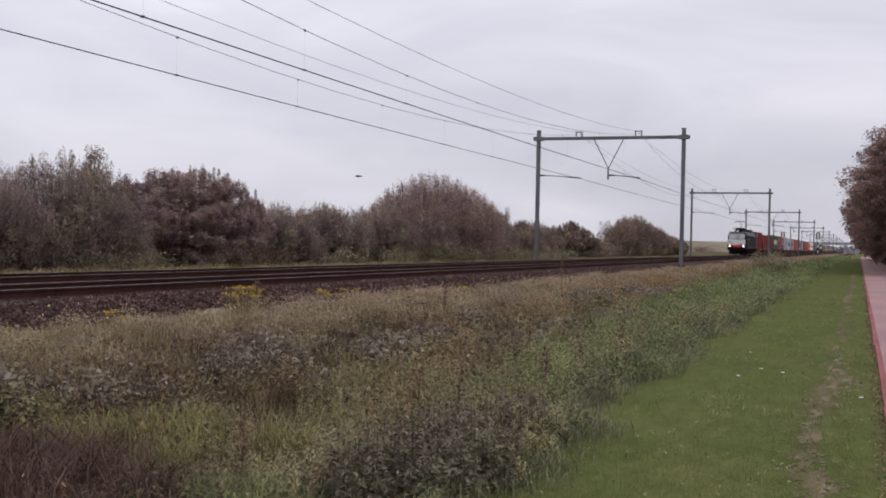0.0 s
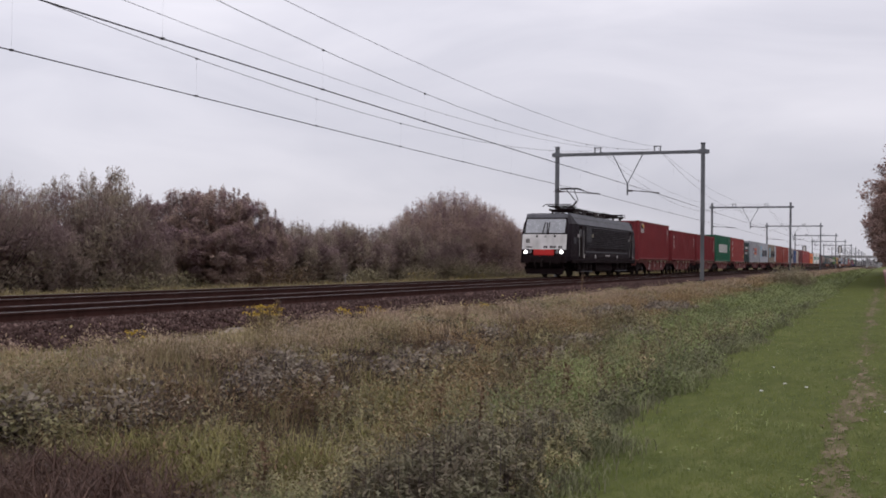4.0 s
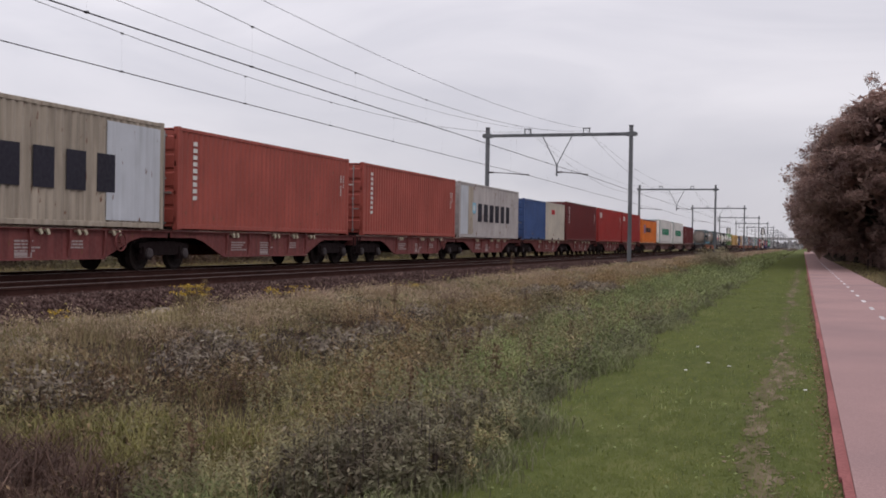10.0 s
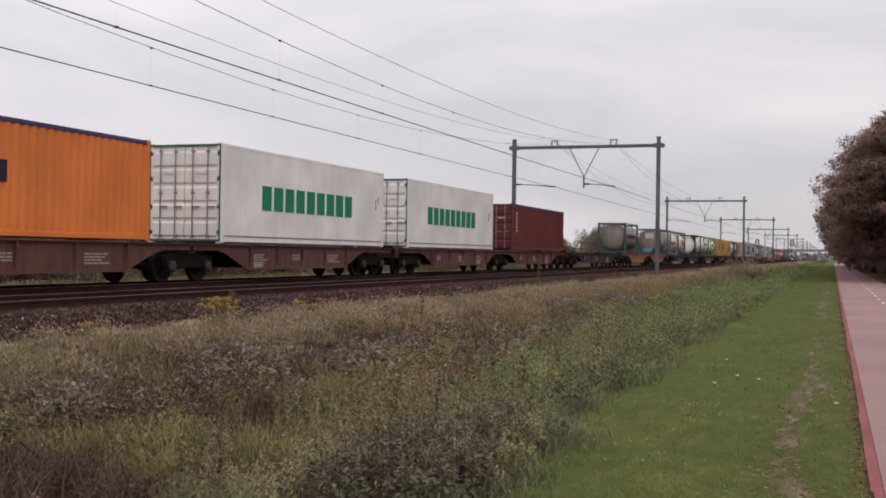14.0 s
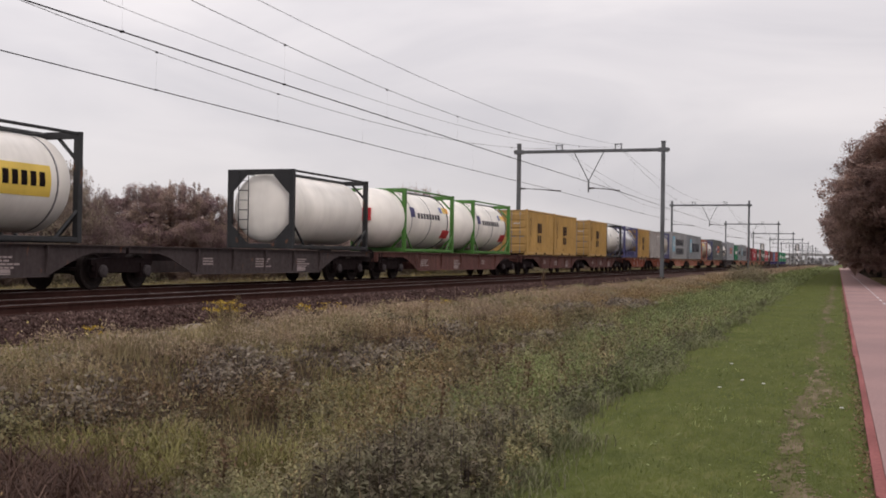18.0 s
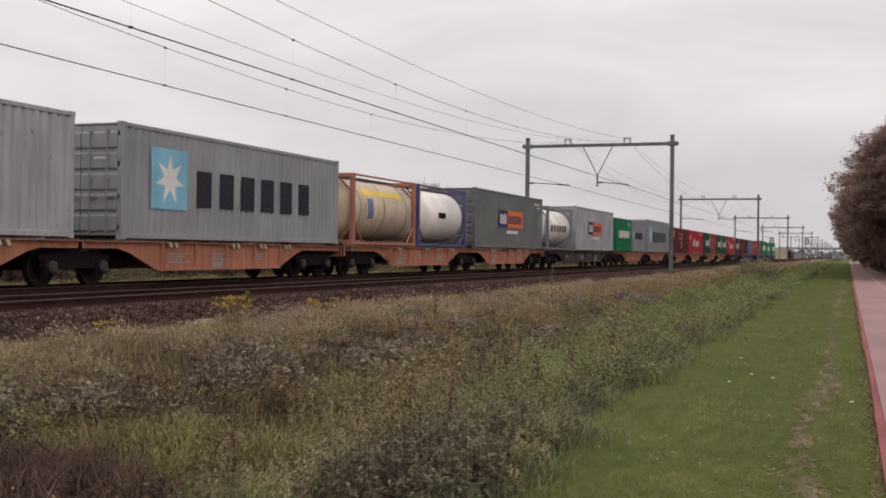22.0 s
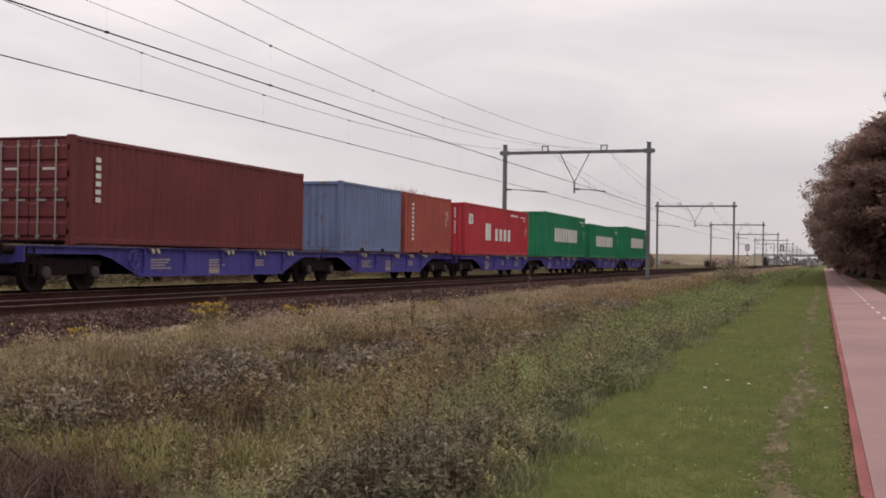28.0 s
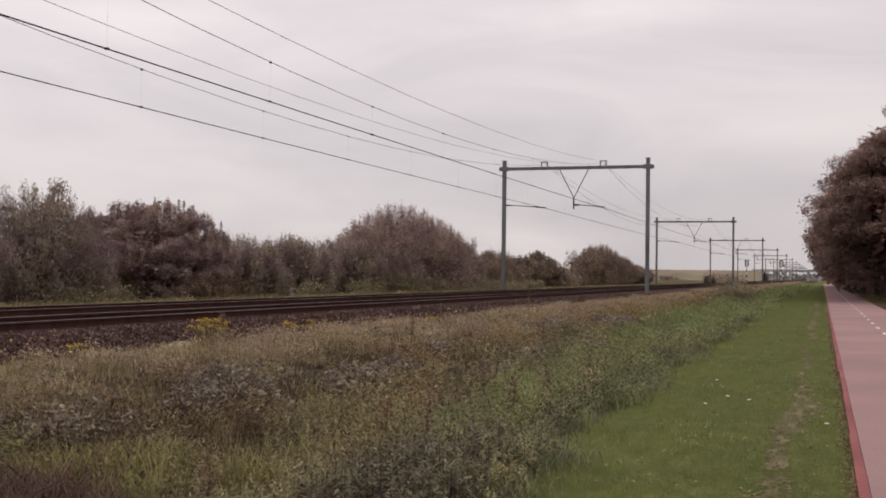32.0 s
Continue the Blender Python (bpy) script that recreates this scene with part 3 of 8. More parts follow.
def rod_shape(H):
    s = Shape().tube((0, -0.05, 0.12), (0, -0.05, H - 0.12), 0.02, 6)
    for z in (0.2, H * 0.5, H - 0.25):
        s.box(-0.05, 0.05, -0.06, 0.0, z - 0.03, z + 0.03)
    s.box(-0.03, 0.25, -0.075, -0.05, 1.02, 1.07)
    return s


# -- flat container wagons --
def bogie_shape():
    s = Shape()
    for x in (-0.98, 0.98):
        s.prism([(-1.25, 0.62), (-0.6, 0.42), (0.6, 0.42), (1.25, 0.62), (1.25, 0.74), (0.5, 0.8), (-0.5, 0.8), (-1.25, 0.74)], "x", x - 0.06, x + 0.06)
        for y in (-0.9, 0.9):
            s.box(x - 0.1, x + 0.1, y - 0.2, y + 0.2, 0.3, 0.66)
            for d in (-0.2, 0.2):
                s.tube((x, y + d, 0.46), (x, y + d, 0.68), 0.06, 6)
    s.box(-0.98, 0.98, -0.3, 0.3, 0.5, 0.78)
    return s


def wheelset_shape():
    s = Shape()
    for d in (1, -1):
        prof = [(0.68, 0.14), (0.7, 0.4), (0.685, 0.488), (0.715, 0.488), (0.72, 0.462), (0.81, 0.458), (0.815, 0.4), (0.78, 0.36), (0.775, 0.16), (0.83, 0.13), (0.9, 0.1)]
        s.lathe([(d * a, r) for a, r in prof], "x", (0, 0, 0), 20)
    s.lathe([(-0.68, 0.085), (0.68, 0.085)], "x", (0, 0, 0), 8)
    for d in (1, -1):
        s.lathe([(d * 1.0, 0.12), (d * 1.07, 0.12), (d * 1.085, 0.08)], "x", (0, 0, 0), 10)
    return s


def girder_shape(L, e0, e1):
    """The fish-bellied side member of a deck, e0 and e1 from its ends where the belly begins."""
    s = Shape()
    top, hi, lo = DECK - 0.02, DECK - 0.2, 0.36
    poly = [(0, hi), (e0 - 0.9, hi), (e0 - 0.45, hi - 0.1), (e0 + 0.7, lo), (L - e1 - 0.7, lo), (L - e1 + 0.45, hi - 0.1), (L - e1 + 0.9, hi), (L, hi), (L, top), (0, top)]
    s.prism(poly, "x", -0.012, 0.012)
    s.box(-0.1, 0.1, 0, L, top - 0.02, top)
    s.box(-0.09, 0.09, e0 + 0.7, L - e1 - 0.7, lo - 0.02, lo)
    return s


def rib_shape():
    return Shape().prism([(1.17, DECK - 0.05), (1.25, DECK - 0.05), (1.25, DECK - 0.3), (1.19, 0.42), (1.17, 0.42)], "y", -0.035, 0.035)


def tab_shape():
    """A folding lock: a bent plate leaning along the deck edge."""
    s = Shape()
    s.prism([(0, DECK - 0.03), (0.1, DECK - 0.03), (0.17, DECK - 0.14), (0.09, DECK - 0.17)], "x", 1.24, 1.29)
    s.prism([(1.17, DECK - 0.05), (1.27, DECK - 0.03), (1.27, DECK - 0.07), (1.17, DECK - 0.1)], "y", 0.02, 0.1)
    return s


def data_shape(k):
    """Rows of small painted characters, as bars."""
    rr = random.Random(k)
    s = Shape()
    w = (0.75, 0.55, 0.9)[k]
    for i in range((5, 3, 4)[k]):
        z = 0.74 - i * 0.075
        y = 0.0
        while y < w * rr.uniform(0.6, 1.0):
            d = rr.uniform(0.07, 0.22)
            s.box(1.17, 1.183, y, y + d, z, z + 0.042)
            y += d + 0.035
    if k == 0:
        s.box(1.17, 1.182, 0.0, 0.6, 0.38, 0.41).box(1.17, 1.182, 0.0, 0.6, 0.42, 0.5)
    return s


def wheel_ring():
    s = Shape()
    for i in range(14):
        a, b = i * math.pi / 7, (i + 1) * math.pi / 7
        s.tube((0, math.cos(a) * 0.23, math.sin(a) * 0.23), (0, math.cos(b) * 0.23, math.sin(b) * 0.23), 0.024, 5)
    for i in range(3):
        a = i * math.pi / 3
        s.tube((0, -math.cos(a) * 0.23, -math.sin(a) * 0.23), (0, math.cos(a) * 0.23, math.sin(a) * 0.23), 0.014, 5)
    s.tube((-0.08, 0, 0), (0.02, 0, 0), 0.04, 8)
    return s.mesh("brake_wheel")


def wagon(s0, decks, mat, label, tab=True, wheel_at=3.95):
    """decks: lengths of the platforms that share bogies; s0: where the first one begins along the train."""
    w = thing("container_wagon", label, "railway wagon", "container wagons")
    rr = random.Random(int(s0 * 10))
    y = 0.0
    ends = []
    for k, L in enumerate(decks):
        art0, art1 = k > 0, k < len(decks) - 1
        e0, e1 = (2.2 if art0 else 3.6), (2.2 if art1 else 3.6)
        deck = part("centre_sill", shared(("sill", L), lambda: sill_shape(L - 0.16).mesh("centre_sill")), M_UNDER, w, at=Matrix.Translation((0, y + 0.08, 0)))
        for gx_ in (-1.16, 1.16):
            part("side_girder", shared(("deck", L, e0, e1), lambda: girder_shape(L - 0.16, e0, e1).mesh("side_girder")), mat, deck, at=Matrix.Translation((gx_, 0, 0)))
        n = 5
        for i in range(n):
            ry = e0 + 0.9 + i * (L - e0 - e1 - 1.8) / (n - 1)
            part("rib", shared("rib", lambda: rib_shape().mesh("rib")), mat, deck, at=Matrix.Translation((0, ry, 0)))
            if tab and i in (0, 2, 3, 4):
                for dy in (0.2, 0.46):
                    part("container_lock", shared("tab", lambda: tab_shape().mesh("container_lock")), M_YELLOW, deck, "pale folding lock tab", at=Matrix.Translation((0, ry + dy, 0)))
        for i in range(3):
            py = e0 + 1.05 + i * (L - e0 - e1 - 2.6) / 2.4 + rr.uniform(0, 0.3)
            v = (i + int(s0)) % 3
            tagged(part("data_panel", shared(("data", v), lambda: data_shape(v).mesh("data_panel")), M_FADED, deck, "faded white data panel", at=Matrix.Translation((0, py, 0.02))), kind="stuff")
        if y <= wheel_at < y + L:
            part("brake_wheel", shared("brake_wheel", wheel_ring), mat, deck, "painted brake hand wheel", at=Matrix.Translation((1.3, wheel_at - y, 0.78)))
        if k == 0:
            for q in (0.0, 0.42, 0.8):
                part("air_tank", shared("air_tank", lambda: Shape().lathe([(-0.34, 0.05), (-0.3, 0.15), (0.3, 0.15), (0.34, 0.05)], "y", (0, 0, 0), 12).mesh("air_tank")), M_UNDER, deck, at=Matrix.Translation((0.75 - q, L * 0.5 + q, 0.52)))
        if not art0:
            ends.append((y, -1))
        if not art1:
            ends.append((y + L, 1))
        for by in ([y + 1.75] if not art0 else []) + ([y + L] if art1 else [y + L - 1.75]):
            b = part("bogie", shared("bogie", lambda: bogie_shape().mesh("bogie")), M_UNDER, w, at=Matrix.Translation((0, by, 0)))
            for d in (-0.9, 0.9):
                part("wheelset", shared("wheelset", lambda: wheelset_shape().mesh("wheelset", None, False)), M_WHEEL, b, at=Matrix.Translation((0, d, 0.46)))
                for x in (-1.1, 1.1):
                    part("axle_box_cover", shared(("cover", x > 0), lambda: Shape().lathe([(0, 0.15), (0.05 * x, 0.15), (0.07 * x, 0.1)], "x", (0, 0, 0), 12).mesh("axle_box_cover")), M_AXLEBOX, b, at=Matrix.Translation((x, d, 0.46)))
        y += L
    for ye, d in ends:
        part("headstock", Shape().box(-1.2, 1.2, ye - 0.1 if d > 0 else ye, ye if d > 0 else ye + 0.1, DECK - 0.42, DECK - 0.03), mat, w)
        for x in (-0.875, 0.875):
            part("buffer", shared(("buffer", d), lambda: Shape().lathe([(0, 0.1), (d * 0.36, 0.1), (d * 0.37, 0.07), (d * 0.5, 0.07), (d * 0.5, 0.22), (d * 0.53, 0.22)], "y", (0, 0, 0), 12).mesh("buffer")), M_UNDER, w, at=Matrix.Translation((x, ye, 0.98)))
        st = Shape()
        for zz in (0.4, 0.68):
            st.box(0.95, 1.3, ye - d * 0.12 - 0.12, ye - d * 0.12 + 0.12, zz, zz + 0.03)
        st.box(1.27, 1.3, ye - d * 0.12 - 0.14, ye - d * 0.12 - 0.1, 0.4, DECK - 0.05).box(1.27, 1.3, ye - d * 0.12 + 0.1, ye - d * 0.12 + 0.14, 0.4, DECK - 0.05)
        part("step", st, M_UNDER, w)
    on_train(w, s0)
    return w


def sill_shape(L):
    s = Shape().box(-0.28, 0.28, 0, L, 0.7, DECK - 0.06)
    for i in range(8):
        y = 0.3 + i * (L - 0.6) / 7
        s.box(-1.15, 1.15, y - 0.08, y + 0.08, DECK - 0.22, DECK - 0.06)
    s.box(-0.5, 0.5, L * 0.42, L * 0.58, 0.45, 0.72)
    return s


# -- tank containers --
TANK_R = {}


def tank(L, mat, frame_mat, s, label, swap=0.0, H=2.591, r=1.13, bands=True, plank=True, group="tank containers on the train"):
    """A tank in a steel frame. swap: how far the barrel bulges past its frame ends."""
    c = thing("tank_container", label, "tank container", group)
    f = 0.16
    TANK_R[c.name] = r
    y0, y1 = (0.04 - swap, L - 0.04 + swap * 0.13)
    zc = H / 2 + 0.06
    e = 2.4 if swap else 0.72
    prof = [(y0, 0.12), (y0 + 0.02 * e, 0.36), (y0 + 0.07 * e, 0.66), (y0 + 0.16 * e, 0.9), (y0 + 0.3 * e, r * 0.94), (y0 + 0.5 * e, r)]
    prof += [(y1 - a + y0, b) for a, b in reversed(prof)]
    part("barrel", Shape().lathe(prof, "y", (0, 0, zc), 36), mat, c, smooth=True)
    if bands:
        n = 3
        for i in range(n):
            yb = 0.8 + i * (L - 1.6) / (n - 1)
            part("band", Shape().lathe([(yb, r + 0.002), (yb, r + 0.008), (yb + 0.05, r + 0.008), (yb + 0.05, r + 0.002)], "y", (0, 0, zc), 36), M_BAND, c)
    W = 1.219
    for y in (0, L - f):
        for x in (-W, W - f):
            part("corner_post", Shape().bbox(x, x + f, y, y + f, 0, H, 0.012), frame_mat, c)
        part("top_bar", Shape().bbox(-W + f, W - f, y, y + f, H - f, H, 0.012), frame_mat, c)
        part("bottom_bar", Shape().bbox(-W + f, W - f, y, y + f, 0, f, 0.012), frame_mat, c)
        for x in (-1, 1):
            for z0, z1 in ((H - 0.06, H - 0.72), (0.06, 0.72)):
                part("gusset", Shape().tube((x * 0.5, y + f / 2, z0), (x * (W - 0.06), y + f / 2, z1), 0.045, 6), frame_mat, c)
    for x in (-W, W - 0.09):
        part("side_rail", Shape().bbox(x, x + 0.09, f, L - f, 0.02, 0.13, 0.01), frame_mat, c)
        part("top_rail", Shape().bbox(x, x + 0.06, f, L - f, H - 0.08, H - 0.01, 0.01), frame_mat, c)
        for y, d in ((f, 1), (L - f, -1)):
            part("brace", Shape().tube((x + 0.045, y, 0.75), (x + 0.045, y + d * 0.75, 0.1), 0.04, 6), frame_mat, c)
    if plank:
        s2 = Shape()
        for x in (-0.28, 0.0, 0.28):
            s2.box(x - 0.11, x + 0.11, 0.3, L - 0.3, H - 0.06, H - 0.035)
        part("walkway", s2, M_GALV, c)
    s3 = Shape()
    for x in (-0.78, -0.42):
        s3.tube((x, -0.02, 0.15), (x, -0.02, H - 0.05), 0.018, 6)
    for k in range(7):
        s3.tube((-0.78, -0.02, 0.3 + k * 0.32), (-0.42, -0.02, 0.3 + k * 0.32), 0.014, 6)
    part("ladder", s3, frame_mat, c)
    on_train(c, s, DECK + 0.02)
    return c


def curved_panel(parent, name, mat, y0, y1, z0, z1, H=2.591, label="", lift=0.0):
    """A decal that follows the barrel on the side facing the cycle path."""
    r = TANK_R[parent.name] + lift
    zc = H / 2 + 0.06
    s = Shape()
    n = 6
    a0, a1 = math.asin(max(-1, min(1, (z0 - zc) / r))), math.asin(max(-1, min(1, (z1 - zc) / r)))
    v = []
    for i in range(n + 1):
        a = a0 + (a1 - a0) * i / n
        for y in (y0, y1):
            for rr_ in (r - 0.01, r + 0.007):
                v.append((math.cos(a) * rr_, y, zc + math.sin(a) * rr_))
    f = []
    for i in range(n):
        k, q = i * 4, i * 4 + 4
        f += [(k + 1, k + 3, q + 3, q + 1), (k, q, q + 2, k + 2), (k, k + 1, q + 1, q), (k + 2, q + 2, q + 3, k + 3)]
    f += [(0, 2, 3, 1), (n * 4, n * 4 + 1, n * 4 + 3, n * 4 + 2)]
    s.add(v, f)
    return part(name, s, mat, parent, label)


def tank_bars(parent, mat, y0, y1, z0, z1, n, lift=0.004):
    w = (y1 - y0) / n
    for i in range(n):
        curved_panel(parent, "lettering", mat, y0 + i * w, y0 + i * w + w * 0.62, z0, z1, lift=lift)


# -- the locomotive --
LOCO_L = 19.58
M_LOUVRE = paint("louvre_grey_black", (0.024, 0.019, 0.022), 0.3, 0.0, 0.6, 0.0, 0.15)
# windscreen: the sky's reflection is put into the pale grey base colour
M_SCREEN = paint("windscreen_painted_reflection", (0.3, 0.31, 0.325), 0.2, 0.0, 0.25, 0.0, 0.8)


def cab_y(z):
    """Slant of the cab front: how far behind the buffer beam the nose stands at height z."""
    return float(np.interp(z, [0.9, 1.3, 1.6, 2.4, 3.35, 3.62, 3.75], [0.62, 0.5, 0.5, 0.66, 1.04, 1.18, 1.4]))


def locomotive(s0):
    lo = thing("electric_locomotive", "black electric freight locomotive with white nose and red panel", "locomotive")
    ring = [(-1.44, 0.95), (-1.48, 1.25), (-1.49, 2.4), (-1.47, 3.08), (-1.28, 3.46), (-1.08, 3.68), (1.08, 3.68), (1.28, 3.46), (1.47, 3.08), (1.49, 2.4), (1.48, 1.25), (1.44, 0.95)]
    n = len(ring)
    secs = []
    for yf, k in ((0.0, 0.9), (0.55, 0.97), (2.2, 1.0)):
        secs.append([(x * k, cab_y(z) * (1 if yf < 2 else 0) + yf * (0.9 if yf < 2 else 1.0), z) for x, z in ring])
    for sec in list(reversed(secs)):
        secs.append([(x, LOCO_L - y, z) for x, y, z in sec])
    sh = Shape()
    v = [p for sec in secs for p in sec]
    f = []
    for j in range(len(secs) - 1):
        for i in range(n):
            f.append((j * n + i, j * n + (i + 1) % n, (j + 1) * n + (i + 1) % n, (j + 1) * n + i))
    for base in (0, (len(secs) - 1) * n):
        for i in range(5):
            f.append((base + i, base + i + 1, base + n - 2 - i, base + n - 1 - i))
    sh.add(v, f)
    part("body", sh, M_BLACK, lo)
    # grey sloping roof edges and roof deck
    for d in (1, -1):
        sh = Shape().add([(d * 1.475, 2.3, 3.09), (d * 1.475, LOCO_L - 2.3, 3.09), (d * 1.1, LOCO_L - 1.7, 3.7), (d * 1.1, 1.7, 3.7),
                          (d * 1.495, 2.3, 3.1), (d * 1.495, LOCO_L - 2.3, 3.1), (d * 1.12, LOCO_L - 1.7, 3.72), (d * 1.12, 1.7, 3.72)],
                         [(0, 1, 2, 3), (4, 5, 6, 7), (0, 1, 5, 4), (2, 3, 7, 6), (1, 2, 6, 5), (0, 3, 7, 4)])
        part("roof_slope", sh, M_GREYROOF, lo, "dusty grey roof edge")
    for end in (0, 1):
        def nose(name, x0, x1, z0, z1, mat, off=0.012, parent=lo, label="", rows=5, taper=0.9):
            sh = Shape()
            vv = []
            for i in range(rows + 1):
                z = z0 + (z1 - z0) * i / rows
                for x in (x0, x1):
                    for o in (off, -0.03):
                        y = cab_y(z) - o
                        vv.append((x * taper / 0.9, y if end == 0 else LOCO_L - y, z))
            ff = []
            for i in range(rows):
                k, q = i * 4, i * 4 + 4
                ff += [(k, k + 2, q + 2, q), (k + 1, q + 1, q + 3, k + 3), (k, q, q + 1, k + 1), (k + 2, k + 3, q + 3, q + 2)]
            ff += [(0, 1, 3, 2), (rows * 4, rows * 4 + 2, rows * 4 + 3, rows * 4 + 1)]
            return part(name, sh.add(vv, ff), mat, parent, label)
        nose("nose_panel", -1.3, 1.3, 1.6, 2.46, M_WHITE, label="dusty white nose panel")
        nose("side_nose_panel", -1.27, -0.62, 1.3, 1.6, M_UNDER)
        nose("side_nose_panel", 0.62, 1.27, 1.3, 1.6, M_UNDER)
        nose("red_panel", -0.6, 0.6, 1.27, 1.6, M_RED, label="bright red panel")
        nose("windscreen_surround", -1.24, 1.24, 2.44, 3.42, M_UNDER, 0.008, label="black rubber surround")
        nose("windscreen", -1.16, 1.16, 2.54, 3.34, M_SCREEN, 0.016, label="windscreen with the pale sky reflection painted in")
        nose("visor", -1.22, 1.22, 3.42, 3.66, M_GREYROOF, 0.03, label="grey roof edge above the windscreen", rows=3)
        for x in (-0.5, 0.55):
            nose("nose_hook", x, x + 0.1, 2.3, 2.42, M_UNDER, 0.03)
        nose("top_lamp", 0.0, 0.12, 2.28, 2.4, M_STEEL, 0.03)
        for i in range(3):
            for j in range(2):
                nose("emblem_bar", -1.08 + j * 0.12, -0.98 + j * 0.12, 1.98 + i * 0.08, 2.04 + i * 0.08, M_UNDER, 0.016, rows=1)
        for i in range(9):
            if i not in (2, 6):
                nose("number_bar", -0.02 + i * 0.125, 0.08 + i * 0.125, 1.68, 1.8, M_UNDER, 0.016, rows=1)
        nose("number_bar", -1.05, -0.7, 1.7, 1.76, M_UNDER, 0.016, rows=1)
        for x, q in ((-1.05, 0.1), (1.05, 0.1), (-0.8, 0.06), (0.8, 0.06)):
            y = cab_y(1.45) - 0.02
            d = -1 if end == 0 else 1
            yy = y if end == 0 else LOCO_L - y
            lamp = part("headlight", Shape().lathe([(0, q + 0.03), (d * 0.04, q + 0.03), (d * 0.045, q)], "y", (x, yy, 1.45), 16), M_STEEL, lo)
            part("lens", Shape().lathe([(d * 0.04, q), (d * 0.06, q * 0.8)], "y", (x, yy, 1.45), 16), M_LAMP if end == 0 and q > 0.07 else M_GLASS, lamp, "lit lamp" if end == 0 and q > 0.07 else "")
        for x, dx in ((-0.14, 0.1), (0.14, -0.06), (0.2, 0.02)):
            y0, y1 = cab_y(2.5) - 0.05, cab_y(3.2) - 0.05
            part("wiper", Shape().tube((x, y0 if end == 0 else LOCO_L - y0, 2.5), (x + dx, y1 if end == 0 else LOCO_L - y1, 3.15), 0.024, 6), M_UNDER, lo)
        y0 = 0.35 if end == 0 else LOCO_L - 0.35
        part("buffer_beam", Shape().bbox(-1.3, 1.3, min(y0, y0 + (0.3 if end == 0 else -0.3)), max(y0, y0 + (0.3 if end == 0 else -0.3)), 0.82, 1.24, 0.04), M_UNDER, lo)
        for x in (-0.875, 0.875):
            d = -1 if end == 0 else 1
            part("buffer", Shape().lathe([(0, 0.12), (d * 0.3, 0.12), (d * 0.3, 0.27), (d * 0.36, 0.27)], "y", (x, y0, 1.05), 14), M_UNDER, lo)
        part("coupling_block", Shape().bbox(-1.1, 1.1, min(y0 + (0.5 if end == 0 else -0.5), y0 + (0.25 if end == 0 else -0.25)), max(y0 + (0.5 if end == 0 else -0.5), y0 + (0.25 if end == 0 else -0.25)), 0.5, 0.9, 0.03), M_UNDER, lo)
        part("coupling_hook", Shape().tube((0, y0, 1.0), (0, y0 - (0.3 if end == 0 else -0.3), 0.98), 0.06, 8).tube((0, y0 - (0.3 if end == 0 else -0.3), 0.98), (0, y0 - (0.24 if end == 0 else -0.24), 0.6), 0.05, 8), M_WHEEL, lo)
        for x in (-0.45, 0.45):
            part("brake_hose", Shape().tube((x, y0, 0.95), (x, y0 - (0.14 if end == 0 else -0.14), 0.75), 0.03, 6).tube((x, y0 - (0.14 if end == 0 else -0.14), 0.75), (x * 0.9, y0, 0.5), 0.03, 6), M_WHEEL, lo)
        part("snow_plough", Shape().prism([(-1.05, 0.2), (1.05, 0.2), (1.2, 0.62), (-1.2, 0.62)], "y", min(y0 + (0.45 if end == 0 else -0.45), y0 + (0.25 if end == 0 else -0.25)), max(y0 + (0.45 if end == 0 else -0.45), y0 + (0.25 if end == 0 else -0.25))), M_UNDER, lo)
    # sides: louvres, doors, handrails, stripe
    for d in (1, -1):
        X = d * 1.495
        for k in range(11):
            z = 1.78 + k * 0.115
            part("louvre", Shape().prism([(X - d * 0.02, z), (X + d * 0.045, z + 0.01), (X + d * 0.045, z + 0.03), (X - d * 0.02, z + 0.085)], "y", 4.2, LOCO_L - 3.95), M_LOUVRE, lo)
        part("stripe", Shape().box(min(X, X + d * 0.006), max(X, X + d * 0.006), 4.2, LOCO_L - 3.95, 1.48, 1.56), M_GREYROOF, lo, "grey stripe")
        part("vent_panel", Shape().box(min(X, X + d * 0.03), max(X, X + d * 0.03), 4.3, 5.5, 2.1, 2.92), M_GREYROOF, lo, "grey louvred vent")
        for ye in (3.0, LOCO_L - 2.85):
            part("cab_door", Shape().box(min(X, X + d * 0.012), max(X, X + d * 0.012), ye - 0.33, ye + 0.33, 1.15, 3.0), M_UNDER, lo)
            part("door_window", Shape().box(min(X, X + d * 0.018), max(X, X + d * 0.018), ye - 0.2, ye + 0.2, 2.35, 2.85), M_GLASS, lo)
            for q in (-0.5, 0.5):
                part("handrail", Shape().tube((X + d * 0.06, ye + q, 1.25), (X + d * 0.06, ye + q, 2.75), 0.02, 6), M_STEEL, lo, "bright steel handrail")
            st = Shape()
            for z in (0.35, 0.62, 0.9):
                st.box(min(X, X - d * 0.2), max(X, X - d * 0.2), ye - 0.25, ye + 0.25, z, z + 0.04)
            part("cab_step", st, M_UNDER, lo)
            yw = 1.75 if ye < 9 else LOCO_L - 1.75
            for i in range(4):
                part("emblem_bar", Shape().box(min(X * 0.985, X * 0.985 + d * 0.02), max(X * 0.985, X * 0.985 + d * 0.02), yw - 0.25, yw + (0.25 if i != 1 else 0.4), 1.98 + i * 0.09, 2.04 + i * 0.09), M_GREYROOF, lo)
            part("notice", Shape().box(min(X, X + d * 0.02), max(X, X + d * 0.02), ye - 0.68, ye - 0.52, 2.35, 2.5), M_LABEL, lo)
